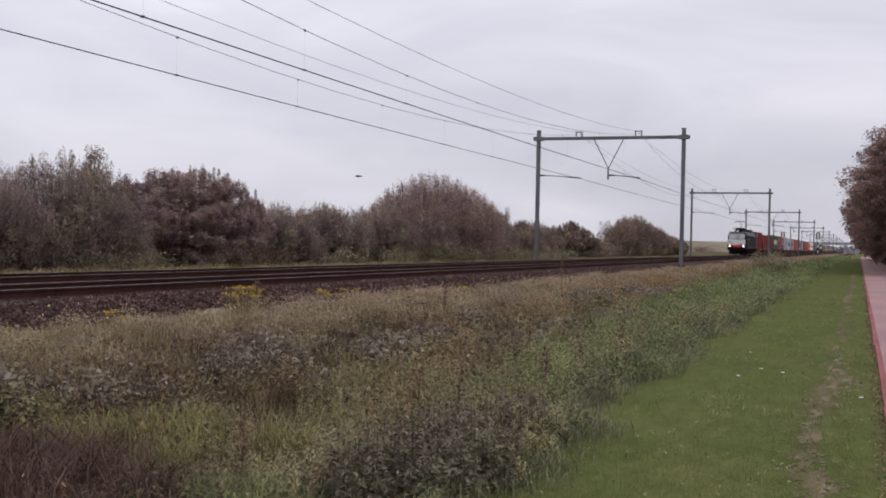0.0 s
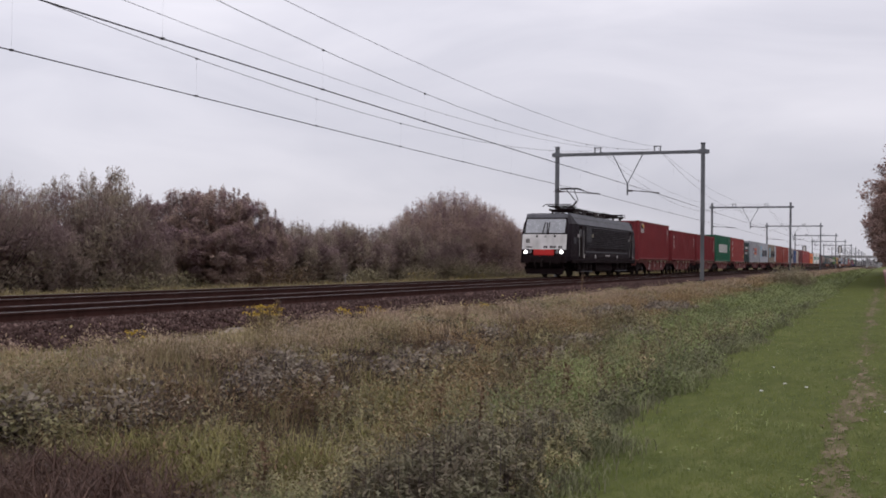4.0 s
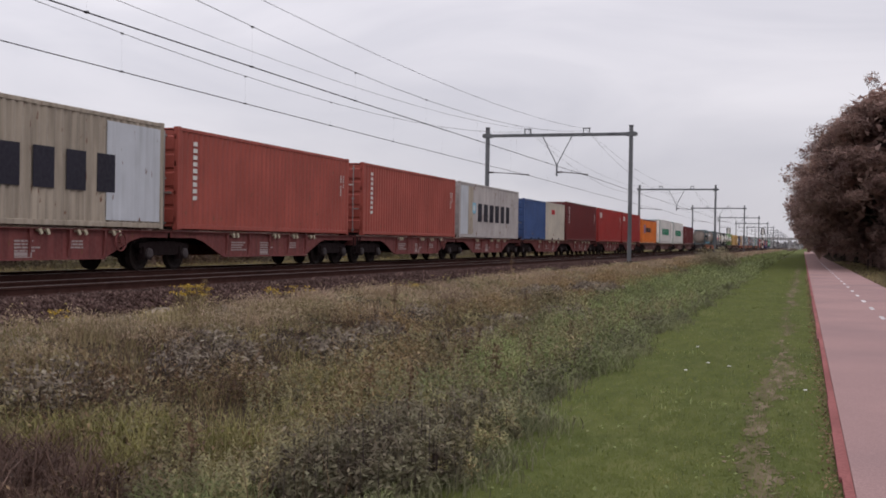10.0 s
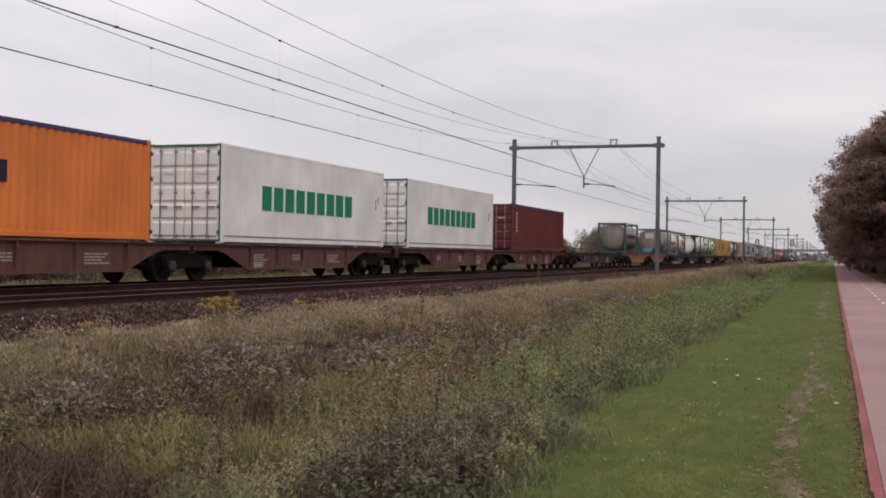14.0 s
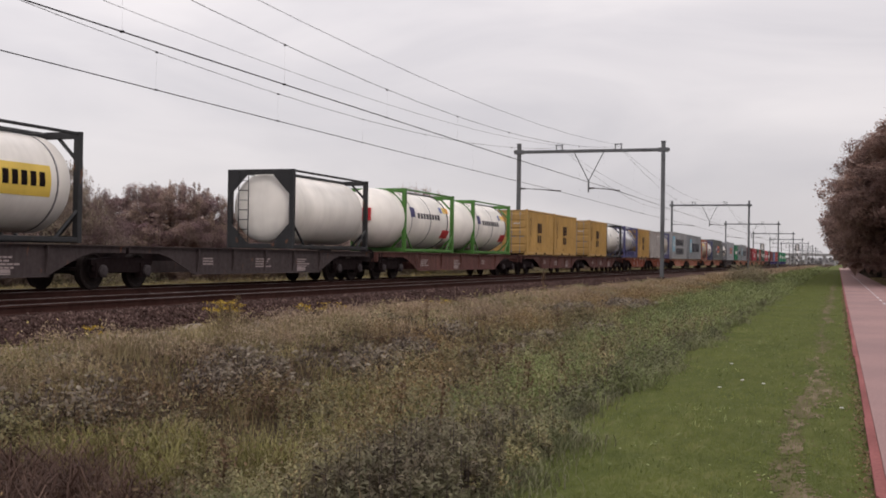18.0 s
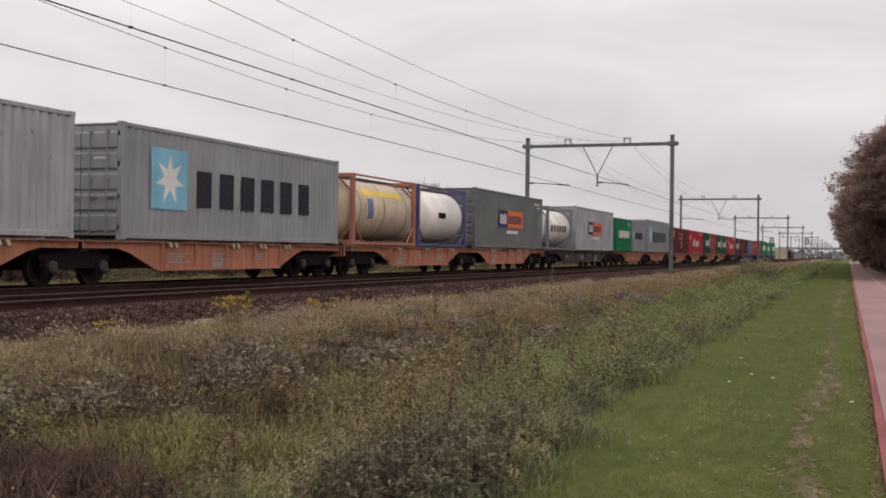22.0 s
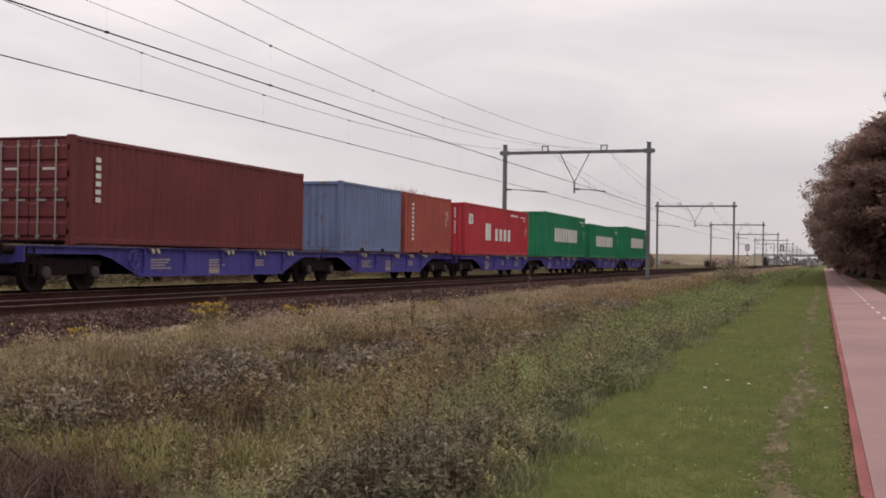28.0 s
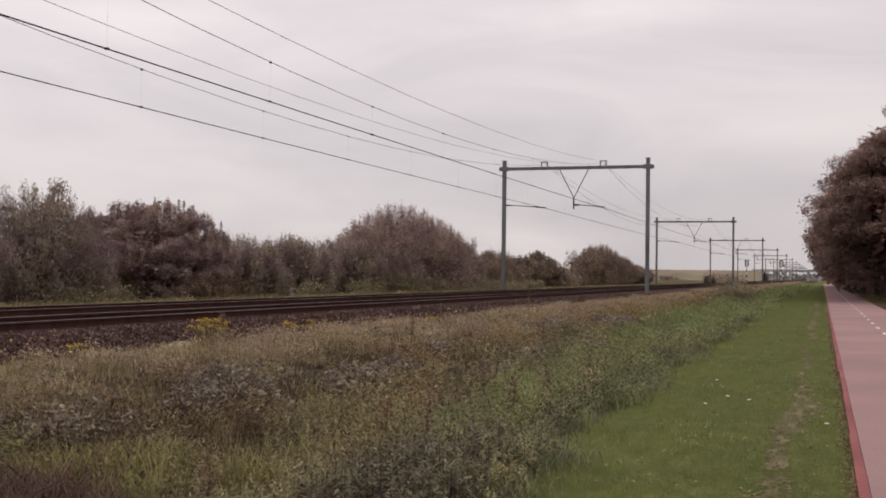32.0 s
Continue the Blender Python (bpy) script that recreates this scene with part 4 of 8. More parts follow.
            part("notice", Shape().box(min(X, X + d * 0.02), max(X, X + d * 0.02), ye + 0.72, ye + 0.88, 1.12, 1.34), M_LABEL, lo)
        for y in (6.5, 9.2, 9.6, 10.0, 12.5):
            part("side_lettering", Shape().box(min(X, X + d * 0.014), max(X, X + d * 0.014), y, y + (0.16 if y in (6.5, 12.5) else 0.34), 1.16 if y in (6.5, 12.5) else 1.28, 1.36), M_LABEL, lo)
        part("yellow_mark", Shape().box(min(X, X + d * 0.035), max(X, X + d * 0.035), 5.7, 5.95, 2.4, 2.62), M_YELLOW, lo, "yellow warning mark")
        sk = Shape().box(min(X, X - d * 0.1), max(X, X - d * 0.1), 1.2, LOCO_L - 1.2, 0.86, 1.02)
        part("side_sill", sk, M_UNDER, lo)
    for yb in (4.75, LOCO_L - 4.75):
        sh = Shape()
        for x in (-1.12, 1.12):
            sh.prism([(-2.1, 0.55), (-1.0, 0.42), (1.0, 0.42), (2.1, 0.55), (2.1, 0.85), (-2.1, 0.85)], "x", x - 0.09, x + 0.09)
            for q in (-1.45, 1.45):
                sh.box(x - 0.16, x + 0.16, q - 0.28, q + 0.28, 0.38, 0.9)
            for q in (-0.35, 0.35):
                sh.tube((x, q, 0.5), (x, q, 0.98), 0.13, 8)
            sh.tube((x, -0.9, 0.6), (x, 0.9, 0.95), 0.05, 6)
        sh.box(-1.0, 1.0, -0.5, 0.5, 0.4, 0.9)
        bg = part("bogie", sh, M_UNDER, lo, at=Matrix.Translation((0, yb, 0)))
        for x in (-1.3, 1.3):
            for q in (-1.45, 1.45):
                part("axle_box_cover", Shape().lathe([(-0.03, 0.17), (0.03, 0.17), (0.05, 0.12)] if x > 0 else [(0.03, 0.17), (-0.03, 0.17), (-0.05, 0.12)], "x", (x, q, 0.625), 14), M_WHEEL, bg)
            for q in (-0.35, 0.35):
                part("coil_spring", Shape().tube((x, q, 0.52), (x, q, 0.95), 0.09, 10), M_WHEEL, bg)
            part("brake_pipe", Shape().tube((x, -2.0, 0.35), (x, 2.0, 0.35), 0.025, 6), M_GREYROOF, bg)
        for q in (-1.45, 1.45):
            w = Shape()
            for d in (1, -1):
                w.lathe([(d * 0.68, 0.2), (d * 0.69, 0.655), (d * 0.72, 0.655), (d * 0.73, 0.628), (d * 0.82, 0.622), (d * 0.82, 0.2)], "x", (0, 0, 0), 24)
            w.lathe([(-0.7, 0.1), (0.7, 0.1)], "x", (0, 0, 0), 8)
            part("wheelset", w, M_WHEEL, bg, at=Matrix.Translation((0, q, 0.625)))
    part("transformer", Shape().bbox(-1.3, 1.3, 7.6, LOCO_L - 7.6, 0.32, 0.95, 0.05), M_UNDER, lo)
    # roof gear
    for y0, up in ((4.5, True), (LOCO_L - 2.5, False)):
        d = 1 if up else -1
        pan = part("pantograph", Shape().box(-0.75, 0.75, min(y0, y0 + d * 0.12), max(y0, y0 + d * 0.12), 3.98, 4.06).box(-0.75, 0.75, min(y0 + d * 1.25, y0 + d * 1.5), max(y0 + d * 1.25, y0 + d * 1.5), 3.96, 4.1).box(-0.75, 0.75, min(y0 + d * 2.5, y0 + d * 2.6), max(y0 + d * 2.5, y0 + d * 2.6), 3.98, 4.06).box(-0.8, -0.7, min(y0 - 0.3 * d, y0 + d * 2.8), max(y0 - 0.3 * d, y0 + d * 2.8), 3.96, 4.08).box(0.7, 0.8, min(y0 - 0.3 * d, y0 + d * 2.8), max(y0 - 0.3 * d, y0 + d * 2.8), 3.96, 4.08), M_UNDER, lo)
        for x in (-0.7, 0.7):
            for q in (0.2, 2.4):
                part("insulator", Shape().lathe([(3.68, 0.09), (3.72, 0.12), (3.78, 0.07), (3.82, 0.12), (3.88, 0.07), (3.92, 0.12), (3.98, 0.07)], "z", (x, y0 + d * q, 0), 10), M_INSUL, pan)
        knee = Vector((0, y0 + 3.15, 4.72)) if up else Vector((0, y0 - 2.9, 4.2))
        head = Vector((0, y0 + 1.55, 5.37)) if up else Vector((0, y0 + 0.15, 4.2))
        part("lower_arm", Shape().tube((0, y0 + d * 1.4, 4.05), knee, 0.05, 8), M_UNDER, pan)
        sh = Shape()
        for x in (-0.25, 0.25):
            sh.tube(knee + Vector((x * 0.4, 0, 0.05)), head + Vector((x, 0, 0)), 0.028, 6)
        sh.tube(knee + Vector((0, 0.15, -0.05)), (0, y0 + d * 2.3, 4.05), 0.022, 6)
        part("upper_arm", sh, M_UNDER, pan)
        sh = Shape()
        for q in (-0.28, 0.28):
            sh.tube(head + Vector((-0.55, q, 0.03)), head + Vector((0.55, q, 0.03)), 0.035, 6)
            for x in (-1, 1):
                sh.tube(head + Vector((x * 0.55, q, 0.03)), head + Vector((x * 0.95, q, -0.16)), 0.025, 6)
        sh.tube(head + Vector((0, -0.28, 0)), head + Vector((0, 0.28, 0)), 0.03, 6)
        part("contact_head", sh, M_UNDER, pan)
    # folded arms and cross bars on the roof
    for y0, y1 in ((3.4, 6.6), (LOCO_L - 5.0, LOCO_L - 2.1)):
        for x in (-0.6, -0.35, -0.15, 0.15, 0.35, 0.6):
            part("folded_arm", Shape().tube((x, y0, 4.22 if y0 < 5 else 4.05), (x * 0.7, y1, 4.06 if y0 < 5 else 4.2), 0.038, 6), M_UNDER, lo)
        for k in range(5):
            yq = y0 + (y1 - y0) * k / 4
            zq = (4.3 if y0 < 5 else 4.05) + ((4.08 if y0 < 5 else 4.24) - (4.3 if y0 < 5 else 4.05)) * k / 4
            part("cross_bar", Shape().tube((-0.75, yq, zq), (0.75, yq, zq), 0.03, 6), M_UNDER, lo)
        ye = y0 if y0 < 5 else y1
        for x in (-1, 1):
            part("horn", Shape().tube((x * 0.75, ye, 4.3), (x * 0.98, ye - 0.05, 4.14), 0.022, 6), M_UNDER, lo)
    for k in range(9):
        yq = 6.4 + k * 0.85
        part("roof_bracket", Shape().tube((0.75, yq, 3.68), (0.75, yq, 4.12), 0.025, 6).tube((0.75, yq, 4.12), (-0.5, yq + 0.3, 4.08), 0.02, 6), M_UNDER, lo)
    rr = random.Random(8)
    for k in range(16):
        y = 6.6 + k * 0.4
        x = rr.uniform(-0.3, 0.85)
        sh = Shape().box(x - 0.2, x + 0.2, y - 0.16, y + 0.16, 3.68, 3.68 + rr.uniform(0.18, 0.4))
        part("roof_box", sh, M_UNDER, lo)
        part("roof_insulator", Shape().lathe([(3.68, 0.06), (3.76, 0.1), (3.82, 0.06), (3.9, 0.1), (3.98, 0.05), (4.02, 0.05)], "z", (x + 0.3, y + 0.25, 0), 8), M_INSUL, lo)
    for x_, z_ in ((0.5, 4.03), (0.95, 3.95), (0.1, 4.1)):
        part("busbar", Shape().tube((x_, 5.8, z_), (x_, LOCO_L - 5.6, z_), 0.024, 6), M_UNDER, lo)
    part("aerial", Shape().tube((0.5, 1.9, 3.68), (0.5, 1.9, 4.15), 0.014, 6), M_UNDER, lo)
    on_train(lo, s0)
    return lo


locomotive(-272.1)

# -- wagons, in their order behind the locomotive --
MAROON = paint("wagon_maroon", (0.16, 0.045, 0.042), 0.45, 0.25, 0.7)
BROWN = paint("wagon_brown", (0.12, 0.05, 0.042), 0.45, 0.2, 0.7)
SALMON = paint("wagon_salmon", (0.4, 0.16, 0.1), 0.4, 0.12, 0.7)
RUSTRED = paint("wagon_rust_red", (0.3, 0.085, 0.05), 0.4, 0.15, 0.7)
DARKW = paint("wagon_dark", (0.055, 0.04, 0.04), 0.35, 0.1, 0.7)
BLUEW = paint("wagon_blue", (0.055, 0.045, 0.22), 0.35, 0.05, 0.6)
T_MAROON = "maroon twin-deck container wagon with shared middle bogie"
T_60 = "container wagon with one long deck on two bogies"
wagon(-252.16, [13.95, 13.5], MAROON, T_MAROON)
wagon(-224.5, [13.3, 13.3], MAROON, T_MAROON)
wagon(-197.7, [19.5], MAROON, "maroon " + T_60)
wagon(-178.05, [13.25, 13.2], MAROON, T_MAROON, wheel_at=15.7)
wagon(-151.45, [13.25, 13.2], MAROON, T_MAROON, wheel_at=10.7)
wagon(-124.85, [13.25, 13.25], MAROON, T_MAROON, wheel_at=10.7)
wagon(-98.2, [13.4, 13.2], MAROON, T_MAROON, wheel_at=17.0)
wagon(-71.45, [13.2, 12.75], MAROON, T_MAROON, wheel_at=10.65)
wagon(-45.4, [15.6, 14.6], BROWN, "grimy brown twin-deck container wagon", False)
wagon(-14.6, [15.2, 15.2], BROWN, "grimy brown twin-deck container wagon", False)
wagon(16.3, [19.6], DARKW, "empty dark " + T_60, False)
wagon(36.5, [13.75, 13.6], SALMON, "salmon-orange twin-deck container wagon, partly empty")
wagon(64.4, [15.1, 15.2], DARKW, "dark grey twin-deck container wagon, partly empty", False)
wagon(95.3, [19.9], BROWN, "brown " + T_60, False)
wagon(115.8, [15.4, 15.2], BROWN, "grimy brown twin-deck container wagon", False)
wagon(146.9, [13.05, 13.1], RUSTRED, "rust-red twin-deck container wagon", wheel_at=16.45)
wagon(173.6, [13.8, 13.9], SALMON, "salmon-orange twin-deck container wagon")
wagon(201.6, [13.7, 13.6], SALMON, "salmon-orange twin-deck container wagon")
wagon(229.3, [20.0], DARKW, "dark " + T_60, False)
wagon(249.8, [13.8, 13.4], SALMON, "salmon-orange twin-deck container wagon")
wagon(277.4, [13.5, 13.6], SALMON, "salmon-orange twin-deck container wagon")
wagon(305, [13.7, 13.4], SALMON, "salmon-orange twin-deck container wagon")
wagon(332.6, [20.0], DARKW, "dark brown " + T_60, False)
wagon(353.8, [15.4, 14.5], BLUEW, "blue twin-deck container wagon")
wagon(384.3, [15.4, 14.9], BLUEW, "blue twin-deck container wagon")
wagon(415.1, [15.6, 15.0], BLUEW, "blue twin-deck container wagon")

# -- containers --
F40, F20, HC, ST = 12.192, 6.058, 2.896, 2.591
RED1 = paint("box_dark_red", (0.19, 0.026, 0.03), 0.18, 0.0, 0.5)
RED2 = paint("box_brown_red", (0.13, 0.025, 0.026), 0.18, 0.0, 0.5)
RED3 = paint("box_orange_red", (0.31, 0.07, 0.053), 0.2, 0.03, 0.55)
RED6 = paint("box_faded_crimson", (0.31, 0.064, 0.06), 0.2, 0.03, 0.55)
RED4 = paint("box_crimson", (0.4, 0.034, 0.046), 0.15, 0.0, 0.45)
RED5 = paint("box_red", (0.335, 0.04, 0.037), 0.15, 0.0, 0.45)
GREEN1 = paint("box_green", (0.008, 0.175, 0.08), 0.15, 0.0, 0.45)
GREEN4 = paint("box_faded_green", (0.02, 0.125, 0.07), 0.3, 0.0, 0.5)
GREEN2 = paint("box_dark_teal", (0.035, 0.06, 0.06), 0.2, 0.0, 0.5)
GREEN3 = paint("box_forest_green", (0.015, 0.062, 0.038), 0.2, 0.0, 0.5)
SILVER = paint("box_silver", (0.385, 0.395, 0.42), 0.3, 0.06, 0.5)
PALE = paint("box_pale_grey", (0.5, 0.52, 0.56), 0.25, 0.05, 0.5)
GREY = paint("box_mid_grey", (0.28, 0.287, 0.3), 0.2, 0.0, 0.5)
GREY1 = paint("box_light_grey", (0.37, 0.37, 0.375), 0.35, 0.05, 0.55)
TAN = paint("box_tan_grey", (0.36, 0.305, 0.245), 0.5, 0.14, 0.6)
RUSTY = paint("box_rusty_grey", (0.42, 0.385, 0.375), 0.3, 0.28, 0.6)
SCABBY = paint("box_scabbed_grey", (0.43, 0.395, 0.375), 0.35, 0.2, 0.6, flakes=True)
IVORY = paint("box_ivory", (0.52, 0.47, 0.4), 0.2, 0.02, 0.5)
BLUE1 = paint("box_blue", (0.05, 0.09, 0.22), 0.25, 0.04, 0.5)
BLUE2 = paint("box_faded_blue", (0.13, 0.17, 0.29), 0.25, 0.08, 0.55)
ORANGE = paint("box_orange", (0.72, 0.195, 0.042), 0.12, 0.0, 0.45)
WHITE = paint("box_white", (0.8, 0.775, 0.735), 0.06, 0.0, 0.35)
MSC = paint("box_ochre", (0.48, 0.29, 0.1), 0.22, 0.04, 0.5)
CHAR = paint("box_charcoal", (0.15, 0.158, 0.155), 0.2, 0.0, 0.5)
TARP = paint("tarpaulin_blue", (0.055, 0.05, 0.14), 0.2, 0.0, 0.7)
TEALF = paint("frame_teal", (0.06, 0.1, 0.11), 0.3, 0.05, 0.5)
BLACKF = paint("frame_black", (0.03, 0.03, 0.032), 0.3, 0.05, 0.5)
GREENF = paint("frame_bright_green", (0.075, 0.2, 0.045), 0.2, 0.0, 0.45)
BLUEF = paint("frame_blue", (0.085, 0.085, 0.19), 0.25, 0.03, 0.5)
RUSTF = paint("frame_rust", (0.38, 0.16, 0.11), 0.3, 0.1, 0.6)
GREYF = paint("frame_grey", (0.2, 0.2, 0.21), 0.3, 0.05, 0.5)
T_WHITE = paint("tank_white", (0.85, 0.805, 0.745), 0.1, 0.0, 0.35)
T_CREAM = paint("tank_cream", (0.6, 0.49, 0.36), 0.3, 0.05, 0.5)
T_GRIMY = paint("tank_grimy", (0.27, 0.225, 0.195), 0.4, 0.04, 0.55)
T_STEEL = paint("tank_steel", (0.72, 0.71, 0.73), 0.05, 0.0, 0.2, 0.45, 0.6)
TXT_BROWN = paint("lettering_brown", (0.045, 0.022, 0.014), 0.1, 0.0, 0.6)
TXT_RED = paint("lettering_red", (0.5, 0.03, 0.04), 0.1, 0.0, 0.5)
TXT_BLUE = paint("lettering_blue", (0.08, 0.12, 0.35), 0.1, 0.0, 0.5)
YEL_SIGN = paint("sign_yellow", (0.75, 0.52, 0.1), 0.1, 0.0, 0.5)
ORG_SIGN = paint("sign_orange", (0.75, 0.35, 0.05), 0.1, 0.0, 0.5)


def column(c, y, H, n=4, w=0.22, z0=0.3, z1=0.85, mat=None):
    if w > 0.15:
        bars(c, "serial_mark", mat or M_WHITETXT, y, H * z0, w * 0.8, H * (z1 - z0), int(n * 1.6), 0.62, upright=True)
        return
    # two thin columns of small characters
    s = Shape()
    k = int(H * (z1 - z0) / 0.1)
    for i in range(k):
        z = H * z0 + i * 0.1
        if i != 4:
            s.box(1.2115, 1.2275, y, y + 0.055, z, z + 0.07)
        if i > k * 0.35:
            s.box(1.2115, 1.2275, y + 0.24, y + 0.29, z, z + 0.07)
    tagged(part("serial_mark", s, mat or M_WHITETXT, c), kind="stuff")


def end_column(c, H):
    """A column of small characters down the plain end."""
    s = Shape()
    for i in range(11):
        if i not in (4, 10):
            s.box(0.62, 0.69, -0.012, 0.02, H * 0.86 - i * 0.13, H * 0.86 - i * 0.13 + 0.09)
    tagged(part("serial_mark", s, M_WHITETXT, c), kind="stuff")


def lion_emblem(c, y, z, w, h, ground):
    """A framed emblem: white rim, yellow wedge and a white bar."""
    panel(c, "emblem_panel", M_WHITETXT, y, z, w, h, label="white rim")
    panel(c, "emblem_ground", ground, y + 0.04, z + 0.04, w - 0.08, h - 0.08, x=1.225)
    part("emblem_stripe", Shape().prism([(y + 0.25 * w, z + 0.9 * h), (y + 0.95 * w, z + 0.93 * h), (y + 0.95 * w, z + 0.55 * h), (y + 0.75 * w, z + 0.5 * h)], "x", 1.216, 1.2275), YEL_SIGN, c, "yellow wedge")
    bars(c, "lettering", M_WHITETXT, y + 0.08, z + 0.1 * h, w * 0.84, h * 0.34, 4, 0.7, x=1.225)


def corner_marks(c, L, H, mat=None):
    bars(c, "serial_mark", mat or M_WHITETXT, L - 1.75, H - 0.42, 1.1, 0.085, 10, 0.6)
    bars(c, "serial_mark", mat or M_WHITETXT, L - 1.2, H - 0.6, 0.5, 0.075, 4, 0.6)
    column(c, L - 0.75, H, 3, 0.1, 0.45, 0.68)


def word(c, mat, y0, y1, z0, z1, n, H, solid=False):
    bars(c, "lettering", mat, y0, z0 * H, y1 - y0, (z1 - z0) * H, n, 0.76 if solid else 0.62)


def blue_star_box(s, mat, label, L=F40, H=HC, words=((3.2, 10.4, 0.31, 0.64, 6),), sq=(0.95, 2.6), frame_mat=None):
    c = container(L, H, mat, s, label, frame_mat=frame_mat)
    h = (sq[1] - sq[0]) * 0.95
    panel(c, "emblem_panel", M_LBLUE, sq[0], H * 0.55 - h / 2, sq[1] - sq[0], h, label="light blue square")
    star(c, (sq[0] + sq[1]) / 2, H * 0.55, h * 0.42)
    for y0, y1, z0, z1, n in words:
        word(c, M_DARKTXT, y0, y1, z0, z1, n, H)
    return c


def navy_orange_box(s, mat, label, y0=3.75, w1=1.5, w2=2.8):
    c = container(F40, HC, mat, s, label)
    panel(c, "emblem_panel", M_NAVY, y0, HC * 0.38, w1, HC * 0.3, label="navy rectangle")
    panel(c, "emblem_panel", M_ORANGE, y0 + w1, HC * 0.38, w2, HC * 0.3, label="orange rectangle")
    bars(c, "lettering", M_WHITETXT, y0 + 0.2, HC * 0.44, w1 - 0.35, HC * 0.17, 3, 0.72, x=1.2265)
    bars(c, "lettering", M_NAVY, y0 + w1 + 0.15, HC * 0.45, w2 - 0.3, HC * 0.15, 8, 0.6, x=1.2265)
    bars(c, "lettering", M_WHITETXT, y0 + 1.4, HC * 0.27, 2.0, 0.16, 8, 0.8)
    corner_marks(c, F40, HC)
    return c


def green_box(s, H, end="plain", mat=GREEN1, label="bright green forty-foot container with white block lettering"):
    c = container(F40, H, mat, s, label, end=end)
    word(c, M_WHITETXT, 2.4, 9.5, 0.35, 0.66, 9, H, True)
    corner_marks(c, F40, H, M_WHITETXT if mat is GREEN1 else M_FADED)
    if end == "plain":
        part("round_emblem", Shape().lathe([(-0.02, 0.36), (0.0, 0.36)], "y", (-0.45, 0.02, H * 0.7), 24), M_WHITETXT, c, "white round emblem")
        part("emblem_centre", Shape().lathe([(-0.026, 0.14), (-0.018, 0.14)], "y", (-0.45, 0.02, H * 0.7), 16), GREEN1, c)
    return c


c = container(F40, HC, RED1, -251.16, "dark red forty-foot container with a small yellow and white emblem", end="plain")
lion_emblem(c, 0.75, 2.02, 1.1, 0.66, M_UNDER)
end_column(c, HC)
column(c, 11.4, HC, 5, 0.1, 0.55, 0.9)
c = container(F40, ST, RED1, -237.36, "dark red forty-foot container with white upright marks", end="plain")
column(c, 0.85, ST, 2, 0.3, 0.42, 0.88)
end_column(c, ST)
column(c, 11.5, ST, 4, 0.1, 0.5, 0.85)
c = container(F40, ST, RED1, -223.92, "dark red forty-foot container", end="plain")
column(c, 11.4, ST, 4, 0.14, 0.4, 0.85)
end_column(c, ST)
green_box(-210.65, HC, mat=GREEN4, label="faded green forty-foot container with white block lettering")
c = container(F40, HC, RED6, -197.07, "faded red forty-foot container with three white marks")
for z_, lean_ in ((2.0, 0.1), (1.32, 0.07), (0.62, 0.12)):
    part("torn_mark", Shape().prism([(0.5, z_), (0.84, z_ + 0.02), (0.9, z_ + 0.1), (0.93 - lean_, z_ + 0.22), (0.98, z_ + 0.42), (0.66, z_ + 0.4), (0.57, z_ + 0.2)], "x", 1.2115, 1.2275), M_WHITETXT, c, "torn white sticker")
column(c, 11.4, HC, 4, 0.12, 0.5, 0.85)
panel(c, "notice", YEL_SIGN, 11.3, 0.5, 0.35, 0.4)
c = container(F20, ST, GREEN2, -184.85, "dark teal twenty-foot container with white lettering")
word(c, M_WHITETXT, 1.65, 4.15, 0.66, 0.78, 7, ST)
word(c, M_WHITETXT, 1.65, 4.1, 0.4, 0.5, 10, ST)
panel(c, "red_stripe", TXT_RED, 1.65, 1.47, 2.5, 0.07)
column(c, 5.1, ST, 3, 0.1, 0.3, 0.85)
navy_orange_box(-177.36, SILVER, "silver corrugated forty-foot container with navy and orange panel")
blue_star_box(-164.38, PALE, "pale grey forty-foot container with light blue square and dark lettering")
c = blue_star_box(-150.79, TAN, "tan weathered forty-foot container with pale rear section and dark lettering")
panel(c, "pale_patch", PALE, 9.6, 0.2, 2.4, 2.5, x=1.2205, label="paler repaired section")
for s_, l_ in ((-137.86, 0), (-124.17, 1)):
    c = container(F40, HC, RED3, s_, "orange-red forty-foot container with white upright lettering")
    column(c, 0.8, HC, 6, 0.26, 0.3, 0.9)
    column(c, 11.4, HC, 4, 0.1, 0.5, 0.8)
c = blue_star_box(-111.2, RUSTY, "rust-stained grey forty-foot container with dark lettering", words=((3.35, 10.4, 0.31, 0.64, 6),), sq=(2.3, 2.9))
panel(c, "pale_patch", PALE, 0.2, 0.2, 1.3, 2.5, x=1.2205, label="pale repainted section")
panel(c, "brown_stain", TAN, 1.5, 0.2, 0.9, 2.5, x=1.2205, label="brown weathered section")
container(F20, ST, BLUE1, -97.5, "plain blue twenty-foot container with weathered paint")
c = container(F20, ST, IVORY, -91.25, "ivory twenty-foot container with small red lettering")
bars(c, "lettering", TXT_RED, 1.65, 1.8, 1.15, 0.3, 4, 0.75)
c = container(F40, HC, RED2, -84.41, "brown-red forty-foot container with white upright lettering")
column(c, 0.8, HC, 4, 0.26, 0.45, 0.9)
column(c, 11.3, HC, 4, 0.1, 0.5, 0.8)
for s_ in (-70.85, -57.87):
    c = container(F40, HC, RED5, s_, "red forty-foot container with short white lettering")
    bars(c, "lettering", M_WHITETXT, 0.52, 2.05, 1.0, 0.44, 3, 0.75)
    column(c, 11.4, HC, 4, 0.1, 0.5, 0.85)
c = container(F40, ST, ORANGE, -44.1, "bright orange open-top container with purple-blue tarpaulin", top=TARP, rails=TARP)
